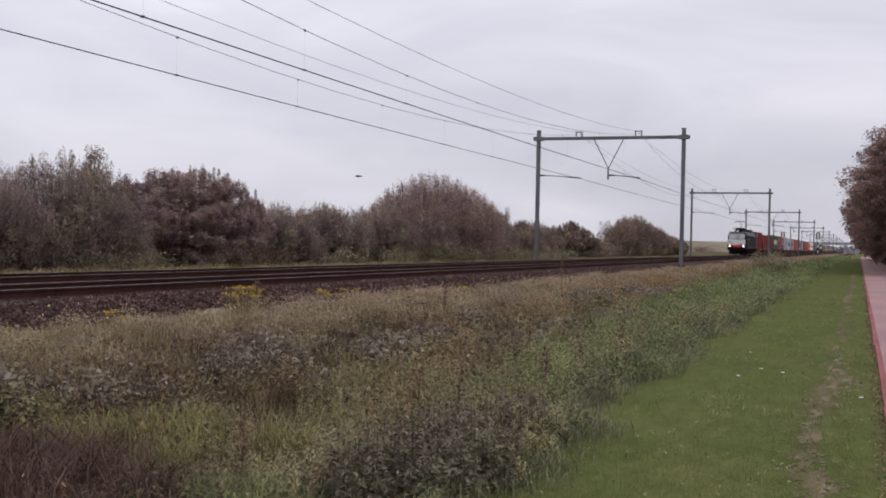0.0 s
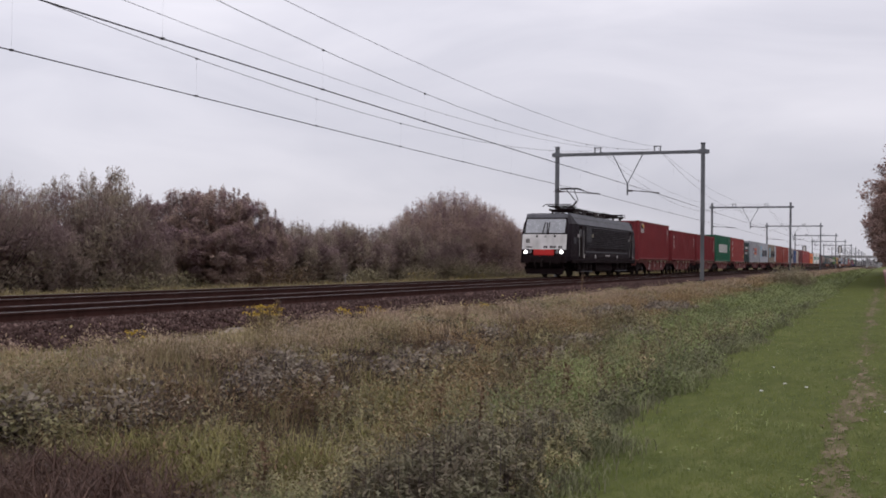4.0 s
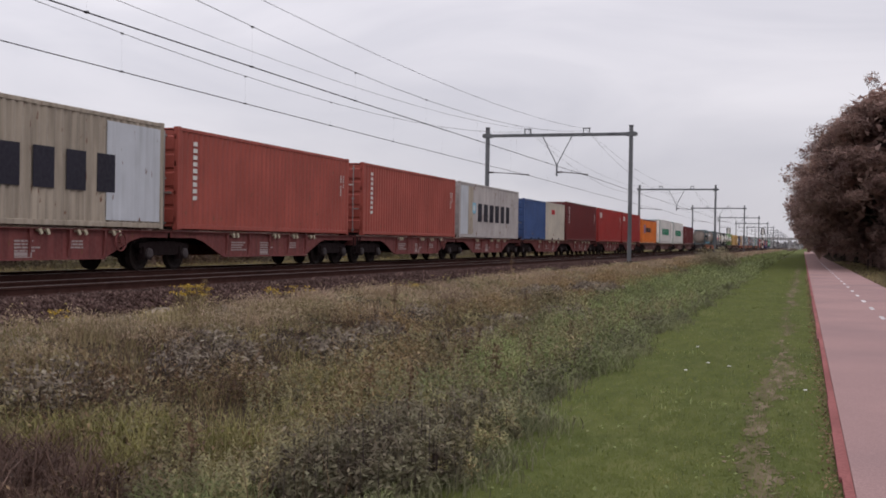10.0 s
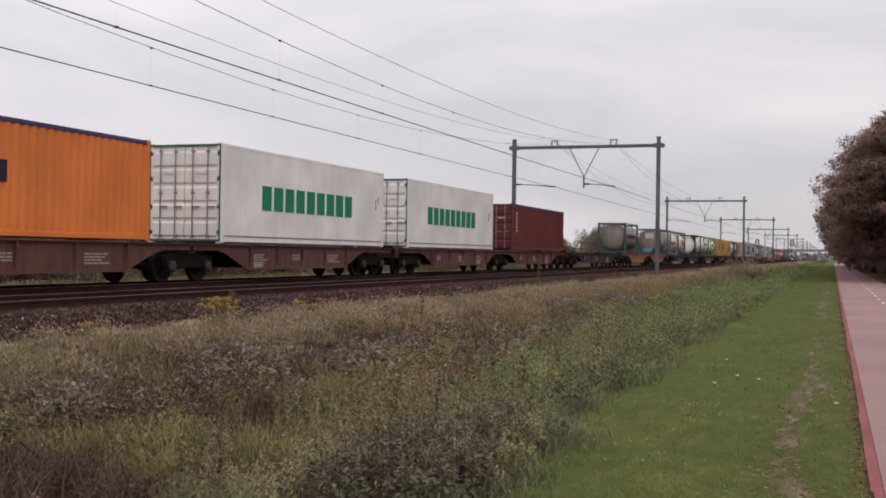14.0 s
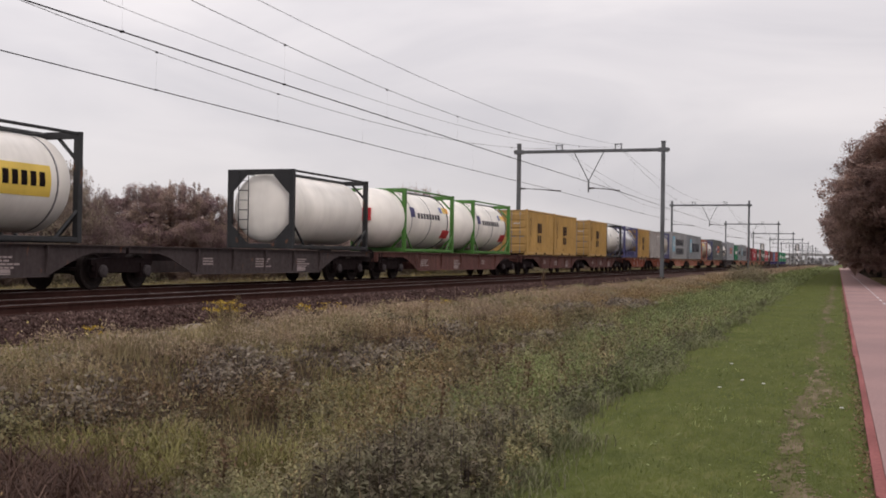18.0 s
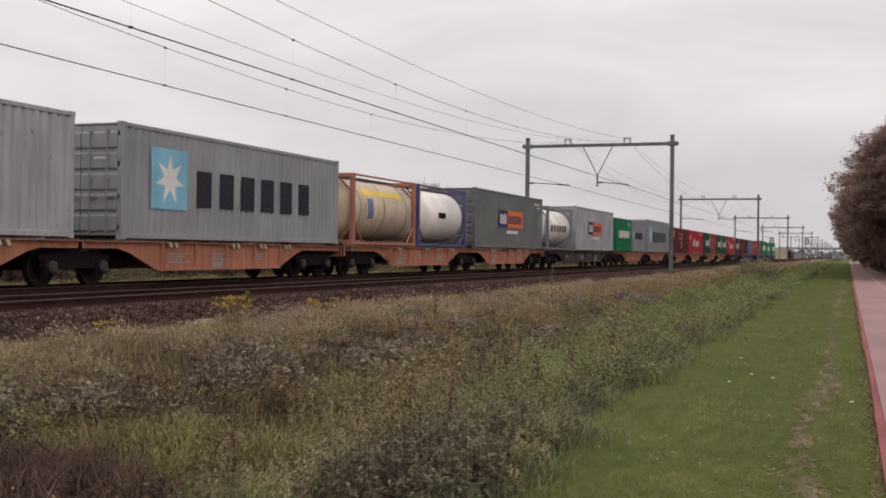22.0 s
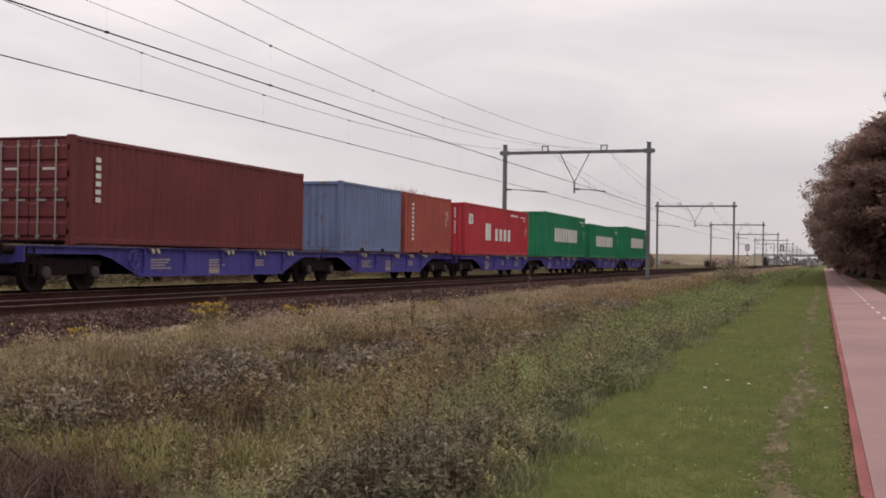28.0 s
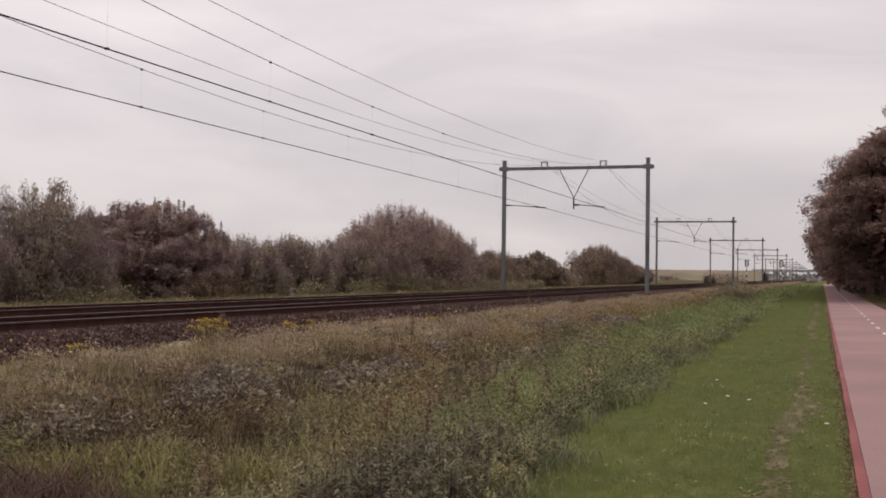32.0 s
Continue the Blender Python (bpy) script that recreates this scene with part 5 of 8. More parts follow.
word(c, M_DARKTXT, 2.95, 7.1, 0.46, 0.64, 10, ST)
panel(c, "emblem", TXT_BLUE, 1.7, 1.05, 0.85, 0.9)
for s_ in (-28.4, -13.6):
    c = container(F40, HC, WHITE, s_, "white refrigerated container with green lettering and green door frame", smooth=True, frame_mat=WHITE)
    word(c, M_GREENTXT, 2.45, 9.35, 0.36, 0.62, 9, HC, True)
    part("door_frame", Shape().box(-1.2, 1.2, -0.012, 0.03, 2.8, 2.86).box(-1.2, 1.2, -0.012, 0.03, 0.04, 0.1).box(1.15, 1.2, -0.012, 0.03, 0.1, 2.8).box(-1.2, -1.15, -0.012, 0.03, 0.1, 2.8), paint("frame_grey_green", (0.055, 0.13, 0.11), 0.3), c, "green frame of the white doors")
    column(c, 11.4, HC, 3, 0.1, 0.5, 0.68, M_DARKTXT)
    panel(c, "lower_trim", M_STEEL, 0.2, 0.18, F40 - 0.4, 0.05)
c = container(F40, ST, RED2, 2.3, "brown-red open-top container with purple-blue tarpaulin", top=TARP, rails=TARP)
column(c, 0.8, ST, 4, 0.2, 0.4, 0.85)

# -- tanks and boxes of the middle of the train --
c = tank(F20, T_GRIMY, TEALF, 37.6, "grimy brown tank container in a dark teal frame", r=1.15)
tank_bars(c, M_UNDER, 0.9, 5.2, 1.3, 1.62, 10)
curved_panel(c, "lower_cladding", M_BAND, 0.3, 5.75, 0.3, 0.78, label="dark lower cladding")
curved_panel(c, "notice", M_LABEL, 5.3, 5.55, 1.6, 1.75)
c = tank(F20, T_GRIMY, TEALF, 57.4, "grimy brown tank container in dark teal frame, faded marks", r=1.15)
tank_bars(c, paint("faded_teal", (0.16, 0.3, 0.27), 0.3), 3.2, 5.2, 1.1, 1.4, 6)
curved_panel(c, "pale_patch", M_LABEL, 1.7, 2.3, 1.1, 1.7)
part("end_notice", Shape().box(-0.3, 0.5, -0.02, 0.06, 1.6, 2.15), M_LABEL, c, "white notice on the tank end")
part("spill_stain", Shape().box(-0.5, 0.4, -0.015, 0.06, 0.25, 0.6), paint("stain_blue", (0.16, 0.32, 0.4), 0.4), c, "pale blue stain")
c = tank(F20, T_WHITE, GREYF, 65.25, "off-white tank container with red lettering in a grey frame", r=1.14)
tank_bars(c, TXT_RED, 0.7, 4.6, 1.1, 1.42, 11)
curved_panel(c, "plate", M_UNDER, 4.5, 5.4, 0.55, 0.85)
c = tank(F20, T_WHITE, BLACKF, 71.6, "white tank container with a yellow sign in a black frame", r=1.14)
curved_panel(c, "sign", YEL_SIGN, 3.3, 5.05, 1.02, 1.72, label="yellow sign")
curved_panel(c, "sign_bar", TXT_RED, 2.75, 3.15, 1.02, 1.72, label="red bar beside the sign")
tank_bars(c, M_UNDER, 3.5, 4.95, 1.24, 1.56, 5, 0.008)
c = tank(F20, T_WHITE, BLACKF, 88.25, "clean white tank container in a black frame", r=1.16, bands=False)
for x_ in (-1, 1):
    for z_ in (0, 1):
        part("corner_plate", Shape().prism([(x_ * 1.1, abs(z_ * 2.591 - 0.1)), (x_ * 0.4, abs(z_ * 2.591 - 0.1)), (x_ * 1.1, abs(z_ * 2.591 - 0.85))], "y", -0.01, 0.03), BLACKF, c, "black corner plate")
for s_ in (98.1, 107.1):
    c = tank(6.06 if s_ < 100 else 6.3, T_WHITE, GREENF, s_, "white long tank container in a bright green frame", swap=2.0, r=1.2)
    tank_bars(c, M_DARKTXT, 1.5, 4.3, 1.42, 1.64, 8)
    curved_panel(c, "emblem", M_NAVY, 0.7, 1.2, 1.45, 1.85)
    curved_panel(c, "red_notice", TXT_RED, 4.7, 5.6, 0.65, 1.0)
    for k_, m_ in enumerate((TXT_BLUE, YEL_SIGN, ORG_SIGN)):
        curved_panel(c, "hazard_plate", m_, 4.4 + k_ * 0.4, 4.7 + k_ * 0.4, 1.75, 2.0)
    part("end_notice", Shape().box(-0.05, 0.5, -1.98, -1.8, 1.2, 1.7), TXT_RED, c)


def ochre_box(s):
    c = container(F20, ST, MSC, s, "ochre-yellow twenty-foot container with dark brown block lettering")
    word(c, TXT_BROWN, 2.3, 3.35, 0.5, 0.72, 3, ST)
    word(c, TXT_BROWN, 2.35, 3.3, 0.28, 0.45, 2, ST)
    column(c, 0.55, ST, 10, 0.12, 0.2, 0.85, TXT_BROWN)
    return c


for s_ in (116.9, 123.3, 133.6, 153.8):
    ochre_box(s_)
c = tank(F20, T_WHITE, BLACKF, 139.75, "white tank container with faint marks in a black frame", bands=False)
tank_bars(c, M_STEEL, 4.7, 5.5, 0.9, 1.0, 4)
tank_bars(c, M_STEEL, 4.7, 5.5, 1.2, 1.3, 4)
tank_bars(c, M_STEEL, 4.7, 5.5, 1.5, 1.6, 4)
curved_panel(c, "emblem", M_STEEL, 2.1, 2.35, 1.5, 1.8)
c = tank(F20, T_STEEL, BLUEF, 147.5, "shiny steel tank container in a blue frame", r=1.1, bands=False)
for k_ in range(14):
    part("frame_bar", Shape().box(1.12, 1.16, 1.6 + k_ * 0.2, 1.68 + k_ * 0.2, 0.13, 0.5), BLUEF, c)
part("frame_skirt", Shape().box(1.12, 1.16, 0.3, 1.5, 0.13, 0.5), BLUEF, c)
part("frame_skirt", Shape().box(1.12, 1.16, 4.5, 5.7, 0.13, 0.5), BLUEF, c)
part("skirt_rail", Shape().box(1.11, 1.17, 1.5, 4.5, 0.5, 0.56), BLUEF, c)
c = container(F20, ST, SCABBY, 160.6, "rust-spotted pale grey twenty-foot container")
bars(c, "serial_mark", M_WHITETXT, 3.95, 2.08, 0.18, 0.16, 1, 0.9)
bars(c, "serial_mark", M_WHITETXT, 4.35, 2.05, 0.85, 0.16, 5, 0.8)
bars(c, "serial_mark", M_WHITETXT, 3.95, 1.82, 0.6, 0.14, 3, 0.7)
c = tank(F20, IVORY, BLUEF, 166.75, "cream tank container with red letters in a blue frame")
curved_panel(c, "white_panel", M_WHITETXT, 0.7, 1.15, 0.75, 2.0, label="white panel with red bars")
for k_ in range(4):
    curved_panel(c, "lettering", TXT_RED, 0.76, 1.09, 0.92 + k_ * 0.25, 1.1 + k_ * 0.25, lift=0.006)
curved_panel(c, "notice", TXT_RED, 3.3, 3.75, 1.7, 1.9)
part("frame_skirt", Shape().box(1.13, 1.2, 0.2, 5.85, 0.13, 0.42), BLUEF, c)
blue_star_box(174.9, GREY1, "grey forty-foot container with light blue square and two dark words", words=((3.25, 9.5, 0.5, 0.74, 6), (3.25, 9.5, 0.17, 0.4, 7)), sq=(0.5, 2.2))
blue_star_box(188.85, GREY, "mid grey forty-foot container with light blue square and dark word", words=((3.3, 10.4, 0.32, 0.66, 6),), sq=(1.2, 2.85))
c = tank(F20, T_CREAM, RUSTF, 202.3, "dirty cream tank container in a rust-red frame")
curved_panel(c, "yellow_stripe", YEL_SIGN, 1.2, 5.0, 1.85, 2.08, label="faded yellow stripe")
curved_panel(c, "blue_stripe", BLUE2, 1.5, 2.0, 1.0, 1.75, label="faded blue stripe")
c = tank(F20, T_WHITE, BLUEF, 208.7, "white tank container with dark plate in a blue frame", bands=False)
curved_panel(c, "plate", M_UNDER, 2.6, 3.5, 1.25, 1.5)
navy_orange_box(216.1, CHAR, "charcoal grey forty-foot container with navy and orange panel")
c = tank(F20, T_WHITE, GREYF, 229.7, "white tank container with dark lettering in a grey frame")
tank_bars(c, M_DARKTXT, 1.0, 5.0, 1.1, 1.5, 6)
navy_orange_box(236.7, SILVER, "silver corrugated forty-foot container with navy and orange panel")
c = container(F20, ST, GREEN1, 250.3, "bright green twenty-foot container with white block lettering", end="plain")
word(c, M_WHITETXT, 0.9, 5.05, 0.41, 0.63, 9, ST, True)
corner_marks(c, F20, ST)
blue_star_box(256.9, GREY, "grey twenty-foot container with light blue emblem and dark word", F20, ST, ((1.05, 4.85, 0.4, 0.62, 6),), (0.22, 0.85))
blue_star_box(264.1, GREY, "mid grey forty-foot container with light blue square and dark word", words=((2.9, 10.5, 0.31, 0.63, 6),), sq=(0.7, 2.2))
c = container(F20, ST, RED2, 278, "brown-red twenty-foot container with small yellow and white emblem", end="plain")
lion_emblem(c, 0.9, 1.62, 1.2, 0.62, RED2)
end_column(c, ST)
column(c, 5.4, ST, 4, 0.1, 0.4, 0.85)
c = container(F20, ST, RED2, 284.25, "brown-red twenty-foot container with three white marks")
column(c, 0.8, ST, 3, 0.35, 0.2, 0.85)


def crimson_box(s, mat=None):
    c = container(F40, ST, mat or RED4, s, "crimson forty-foot container with white lettering", end="plain")
    part("emblem_panel", Shape().prism([(0.5, 1.52), (1.22, 1.56), (1.16, 2.02), (0.54, 2.06)], "x", 1.211, 1.226), M_WHITETXT, c, "white flag shape")
    part("emblem_stripe", Shape().prism([(0.76, 1.66), (0.96, 1.66), (0.95, 1.92), (0.77, 1.93)], "x", 1.213, 1.229), M_STEEL, c)
    end_column(c, ST)
    word(c, M_WHITETXT, 3.4, 4.95, 0.3, 0.64, 1, ST)
    word(c, M_WHITETXT, 5.2, 8.5, 0.3, 0.55, 4, ST)
    bars(c, "lettering", M_WHITETXT, 8.3, 2.2, 1.6, 0.11, 10, 0.66)
    corner_marks(c, F40, ST)
    return c


def forest_box(s):
    c = container(F20, ST, GREEN3, s, "dark green twenty-foot container with white lettering and upright bar", end="plain")
    word(c, M_WHITETXT, 1.0, 4.65, 0.36, 0.62, 4, ST)
    bars(c, "upright_bar", M_WHITETXT, 4.85, 0.7, 0.42, 1.35, 4, 0.93, upright=True)
    column(c, 5.5, ST, 3, 0.1, 0.25, 0.8)
    bars(c, "serial_mark", M_WHITETXT, 4.5, 2.22, 1.2, 0.1, 8, 0.6)
    return c


def upright_red(s, mat):
    c = container(F20, ST, mat, s, "orange-red twenty-foot container with white upright lettering")
    column(c, 0.85, ST, 6, 0.26, 0.22, 0.86)
    column(c, 5.3, ST, 4, 0.1, 0.5, 0.8)
    return c


crimson_box(291.6)
forest_box(305.5)
upright_red(312.2, RED3)
forest_box(319.3)
forest_box(325.45)
crimson_box(333)
forest_box(345.8)
c = container(F40, ST, RED2, 355.4, "brown-red forty-foot container with white upright lettering")
column(c, 0.9, ST, 4, 0.24, 0.4, 0.85)
container(F20, ST, BLUE2, 370.7, "faded blue twenty-foot container", end="plain")
upright_red(377.25, RED3)
crimson_box(385.6, RED4)
green_box(402.3, HC)
green_box(416.4, ST)
green_box(433, HC)


# ---- plants ----
rg = np.random.default_rng(11)


def soft_normals(me, N):
    """Shade a mass of leaves by the form of the whole mass."""
    me.polygons.foreach_set("use_smooth", np.ones(len(me.polygons), dtype=bool))
    N = N / np.maximum(1e-6, np.linalg.norm(N, axis=1))[:, None]
    me.normals_split_custom_set_from_vertices(N.tolist())
    return me


def blades_mesh(name, P, h, w, lean, mat, even=0.0, combed=False):
    """Grass blades: two joints and a point each, leaning their own way."""
    n = len(P)
    a = rg.uniform(0, 2 * np.pi, n)
    d = np.stack([np.cos(a), np.sin(a), np.zeros(n)], -1)
    b = rg.uniform(0, 2 * np.pi, n)
    if combed:
        # mown grass lies over the way the mower went
        a = rg.normal(np.pi / 2, 0.6, n)
        d = np.stack([np.cos(a), np.sin(a), np.zeros(n)], -1)
        b = a - np.pi / 2
    side = np.stack([np.cos(b), np.sin(b), np.zeros(n)], -1) * (w / 2)[:, None]
    up = np.array([0, 0, 1.0])
    mid = P + d * (lean * h * 0.3)[:, None] + up * (h * 0.58)[:, None]
    tip = P + d * (lean * h)[:, None] + up * (h * (1 - 0.35 * lean))[:, None]
    base = P - up * 0.03
    V = np.stack([base - side, base + side, mid - side * 0.8, mid + side * 0.8, tip], 1).reshape(-1, 3)
    k = (np.arange(n) * 5)[:, None]
    loops = np.concatenate([k + np.array([0, 1, 3, 2]), k + np.array([2, 3, 4])], 1).ravel()
    me = mesh_arrays(name, V, np.tile([4, 3], n), loops, mat)
    if even:
        soft_normals(me, np.repeat(up * even + (1 - even) * rg.normal(0, 0.6, (n, 3)), 5, axis=0))
    return me


def arched_blades(name, P, h, w, out, mat):
    """Long blades that rise and bow over at the tip."""
    n = len(P)
    a = rg.uniform(0, 2 * np.pi, n)
    d = np.stack([np.cos(a), np.sin(a), np.zeros(n)], -1)
    b = a + np.pi / 2 + rg.normal(0, 0.5, n)
    side = np.stack([np.cos(b), np.sin(b), np.zeros(n)], -1) * (w / 2)[:, None]
    rows = []
    for t, k in ((-0.05, 1.0), (0.35, 1.0), (0.65, 0.85), (0.86, 0.6)):
        m = P + d * (out * h * t * abs(t))[:, None] + np.array([0, 0, 1.0]) * (h * (t * 1.25 - 0.55 * out * max(0, t) ** 3))[:, None]
        rows += [m - side * k, m + side * k]
    tip = P + d * (out * h)[:, None] + np.array([0, 0, 1.0]) * (h * (1.15 - 0.75 * out))[:, None]
    V = np.stack(rows + [tip], 1).reshape(-1, 3)
    k = (np.arange(n) * 9)[:, None]
    loops = np.concatenate([k + np.array([0, 1, 3, 2]), k + np.array([2, 3, 5, 4]), k + np.array([4, 5, 7, 6]), k + np.array([6, 7, 8])], 1).ravel()
    return mesh_arrays(name, V, np.tile([4, 4, 4, 3], n), loops, mat)


def leaves_arrays(C, size, droop=0.25, slim=0.5, flat=0.0):
    """Leaf blades as four-cornered diamonds folded a little along the middle."""
    n = len(C)
    a = rg.uniform(0, 2 * np.pi, n)
    e = rg.normal(-droop, 0.5, n) * (1 - flat)
    d = np.stack([np.cos(a) * np.cos(e), np.sin(a) * np.cos(e), np.sin(e)], -1)
    s = np.stack([-np.sin(a), np.cos(a), rg.uniform(-0.5, 0.5, n)], -1)
    s /= np.linalg.norm(s, axis=1)[:, None]
    L, Wd = size[:, None], (size * slim / 2)[:, None]
    return np.stack([C, C + d * L * 0.45 + s * Wd, C + d * L, C + d * L * 0.45 - s * Wd], 1).reshape(-1, 3)


def leaves_mesh(name, C, size, mat, droop=0.25, slim=0.5):
    V = leaves_arrays(C, size, droop, slim)
    n = len(C)
    me = mesh_arrays(name, V, np.full(n, 4), np.arange(4 * n), mat)
    return me


def small_leaves(name, C, size, mat, droop=0.0, slim=0.5):
    """Small leaves as single pointed blades."""
    V = leaves_arrays(C, size, droop, slim).reshape(-1, 4, 3)
    V = np.stack([V[:, 1] - (V[:, 2] - V[:, 0]) * 0.45, V[:, 2], V[:, 3] - (V[:, 2] - V[:, 0]) * 0.45], 1).reshape(-1, 3)
    n = len(C)
    return mesh_arrays(name, V, np.full(n, 3), np.arange(3 * n), mat)


def lumpy_leaves(name, L, R, n, size, mat, droop=0.0, slim=0.5, rise=0.4, deep=0.55, fray=0.3):
    """Leaves spread over many lumps; each lump is shaded as one rounded mass."""
    area = R[:, 0] * R[:, 2]
    i = rg.choice(len(L), n, p=area / area.sum())
    u = rg.normal(0, 1, (n, 3))
    u /= np.linalg.norm(u, axis=1)[:, None]
    C = L[i] + u * R[i] * (rg.uniform(deep, 1.0, n) ** 0.5 + fray * rg.uniform(0, 1, n) ** 4)[:, None]
    C[:, 2] = np.maximum(0.04, C[:, 2])
    V = leaves_arrays(C, size * rg.uniform(0.55, 1.15, n), droop, slim).reshape(-1, 4, 3)
    V = np.stack([V[:, 1] - (V[:, 2] - V[:, 0]) * 0.45, V[:, 2], V[:, 3] - (V[:, 2] - V[:, 0]) * 0.45], 1)
    N = u / R[i] * R[i].mean(1)[:, None] + np.array([0, 0, rise]) + rg.normal(0, 0.3, (n, 3))
    # every leaf turns its face outwards
    turned = (np.cross(V[:, 1] - V[:, 0], V[:, 2] - V[:, 0]) * N).sum(1) < 0
    V[turned] = V[turned][:, ::-1]
    me = mesh_arrays(name, V.reshape(-1, 3), np.full(n, 3), np.arange(3 * n), mat)
    return soft_normals(me, np.repeat(N, 3, axis=0))


def leafy_stems(C, top, per, size, mat, name, slim=0.4, spread=0.16):
    """Upright stems with leaves all round them that arch outwards."""
    k = len(C)
    i = np.repeat(np.arange(k), per)
    m = len(i)
    t = rg.uniform(0.12, 1.0, m)
    lean = rg.normal(0, spread, (k, 2))
    a = rg.uniform(0, 2 * np.pi, m)
    B = C[i] + np.stack([lean[i, 0] * top[i] * t, lean[i, 1] * top[i] * t, top[i] * t], -1)
    L = size[i] * (1.25 - 0.6 * t) * rg.uniform(0.7, 1.2, m)
    e = rg.normal(0.6, 0.35, m)
    d1 = np.stack([np.cos(a) * np.cos(e), np.sin(a) * np.cos(e), np.sin(e)], -1)
    e2 = e - rg.uniform(0.2, 1.1, m)
    d2 = np.stack([np.cos(a) * np.cos(e2), np.sin(a) * np.cos(e2), np.sin(e2)], -1)
    sd = np.stack([-np.sin(a), np.cos(a), rg.uniform(-0.35, 0.35, m)], -1) * (L * slim * 0.5)[:, None]
    mid = B + d1 * (L * 0.5)[:, None]
    V = np.stack([B, mid + sd, mid + d2 * (L * 0.55)[:, None], mid - sd], 1).reshape(-1, 3)
    return mesh_arrays(name, V, np.full(m, 4), np.arange(4 * m), mat)


def on_ground(x, y, dz=0.0):
    return np.stack([x, y, ground_z(x, y) + dz], -1)


def log_y(n, y0, y1):
    return np.exp(rg.uniform(np.log(y0), np.log(y1), n))


def lawn_edge(y):
    return -2.42 + 0.16 * np.sin(y * 0.9) + 0.09 * np.sin(y * 2.7 + 1) - 0.006 * np.clip(y - 10, 0, 120) + 0.3 * np.clip((10.5 - y) / 3.5, 0, 1)


G_OLIVE = leafy("olive_weeds", [(0, (0.144, 0.109, 0.0719)), (0.3, (0.274, 0.219, 0.126)), (0.6, (0.258, 0.234, 0.119)), (0.85, (0.365, 0.292, 0.186)), (1, (0.479, 0.386, 0.27))], patch=1.3, patch_cols=((0.56, 0.52, 0.54), (1.32, 1.28, 1.14)))
G_DRY = leafy("dry_grass", [(0.0, (0.299, 0.218, 0.17)), (0.4, (0.398, 0.3, 0.233)), (0.7, (0.353, 0.297, 0.201)), (1.0, (0.52, 0.403, 0.333))], patch=0.3)
G_GREEN = leafy("green_weeds", [(0, (0.159, 0.193, 0.082)), (0.45, (0.216, 0.258, 0.11)), (0.8, (0.276, 0.317, 0.149)), (1, (0.39, 0.409, 0.222))], patch=0.8, patch_cols=((0.68, 0.64, 0.68), (1.2, 1.18, 1.02)))
G_LAWN = leafy("lawn_blades", [(0, (0.0836, 0.106, 0.0267)), (0.5, (0.106, 0.129, 0.0331)), (0.85, (0.131, 0.147, 0.0414)), (1, (0.205, 0.192, 0.0773))], patch=0.5, patch_cols=((0.88, 0.87, 0.86), (1.12, 1.08, 1.0)), through_light=0.12)
G_VERGE = leafy("dull_verge_green", [(0, (0.142, 0.147, 0.082)), (0.45, (0.196, 0.203, 0.115)), (0.8, (0.25, 0.25, 0.15)), (1, (0.35, 0.33, 0.215))], patch=1.1, patch_cols=((0.62, 0.57, 0.62), (1.16, 1.18, 1.04)))
G_HERB = leafy("grey_green_herbs", [(0, (0.149, 0.13, 0.076)), (0.4, (0.236, 0.217, 0.126)), (0.7, (0.304, 0.289, 0.165)), (0.9, (0.35, 0.266, 0.167)), (1, (0.471, 0.391, 0.266))], patch=1.3, patch_cols=((0.56, 0.52, 0.54), (1.32, 1.28, 1.14)))
G_DARK = leafy("dark_shrub_leaves", [(0, (0.08, 0.063, 0.051)), (0.35, (0.155, 0.138, 0.099)), (0.6, (0.199, 0.194, 0.132)), (0.85, (0.259, 0.23, 0.167)), (1, (0.359, 0.321, 0.243))], rough=0.7, patch=2.2, patch_cols=((0.68, 0.58, 0.6), (1.2, 1.2, 1.08)))
G_BRAM = leafy("bramble_leaves", [(0.0, (0.101, 0.0796, 0.0697)), (0.4, (0.18, 0.146, 0.122)), (0.75, (0.253, 0.214, 0.179)), (1.0, (0.363, 0.322, 0.266))], rough=0.7, patch=1.6, patch_cols=((0.55, 0.5, 0.52), (1.3, 1.32, 1.2)))
G_REED = leafy("tussock_blades", [(0, (0.15, 0.151, 0.06)), (0.5, (0.24, 0.228, 0.095)), (1, (0.395, 0.337, 0.206))], patch=2.0)
G_RUST = leafy("rust_brown_herbs", [(0.0, (0.0862, 0.0572, 0.0426)), (0.5, (0.178, 0.119, 0.0806)), (0.8, (0.275, 0.199, 0.118)), (1.0, (0.399, 0.307, 0.196))], patch=1.3, patch_cols=((0.56, 0.52, 0.54), (1.32, 1.28, 1.14)))
G_OCHRE = leafy("ochre_herbs", [(0.0, (0.175, 0.111, 0.0597)), (0.5, (0.295, 0.208, 0.113)), (0.8, (0.394, 0.295, 0.173)), (1.0, (0.492, 0.403, 0.271))], patch=0.9)
G_YELLOW = leafy("yellow_flowers", [(0.00, (0.36, 0.24, 0.03)), (0.60, (0.54, 0.38, 0.05)), (1.00, (0.68, 0.52, 0.12))], patch=3.0)
G_PALEFLOWER = leafy("pale_flowers", [(0.0, (0.45, 0.36, 0.12)), (0.6, (0.6, 0.52, 0.25)), (1.0, (0.7, 0.66, 0.5))], patch=3.0)
G_BUSH = leafy("bush_leaves", [(0, (0.286, 0.213, 0.212)), (0.4, (0.347, 0.262, 0.257)), (0.75, (0.403, 0.311, 0.298)), (1, (0.502, 0.398, 0.378))], patch=0.8, patch_cols=((0.76, 0.66, 0.72), (1.24, 1.22, 1.0)), through_light=0.4)
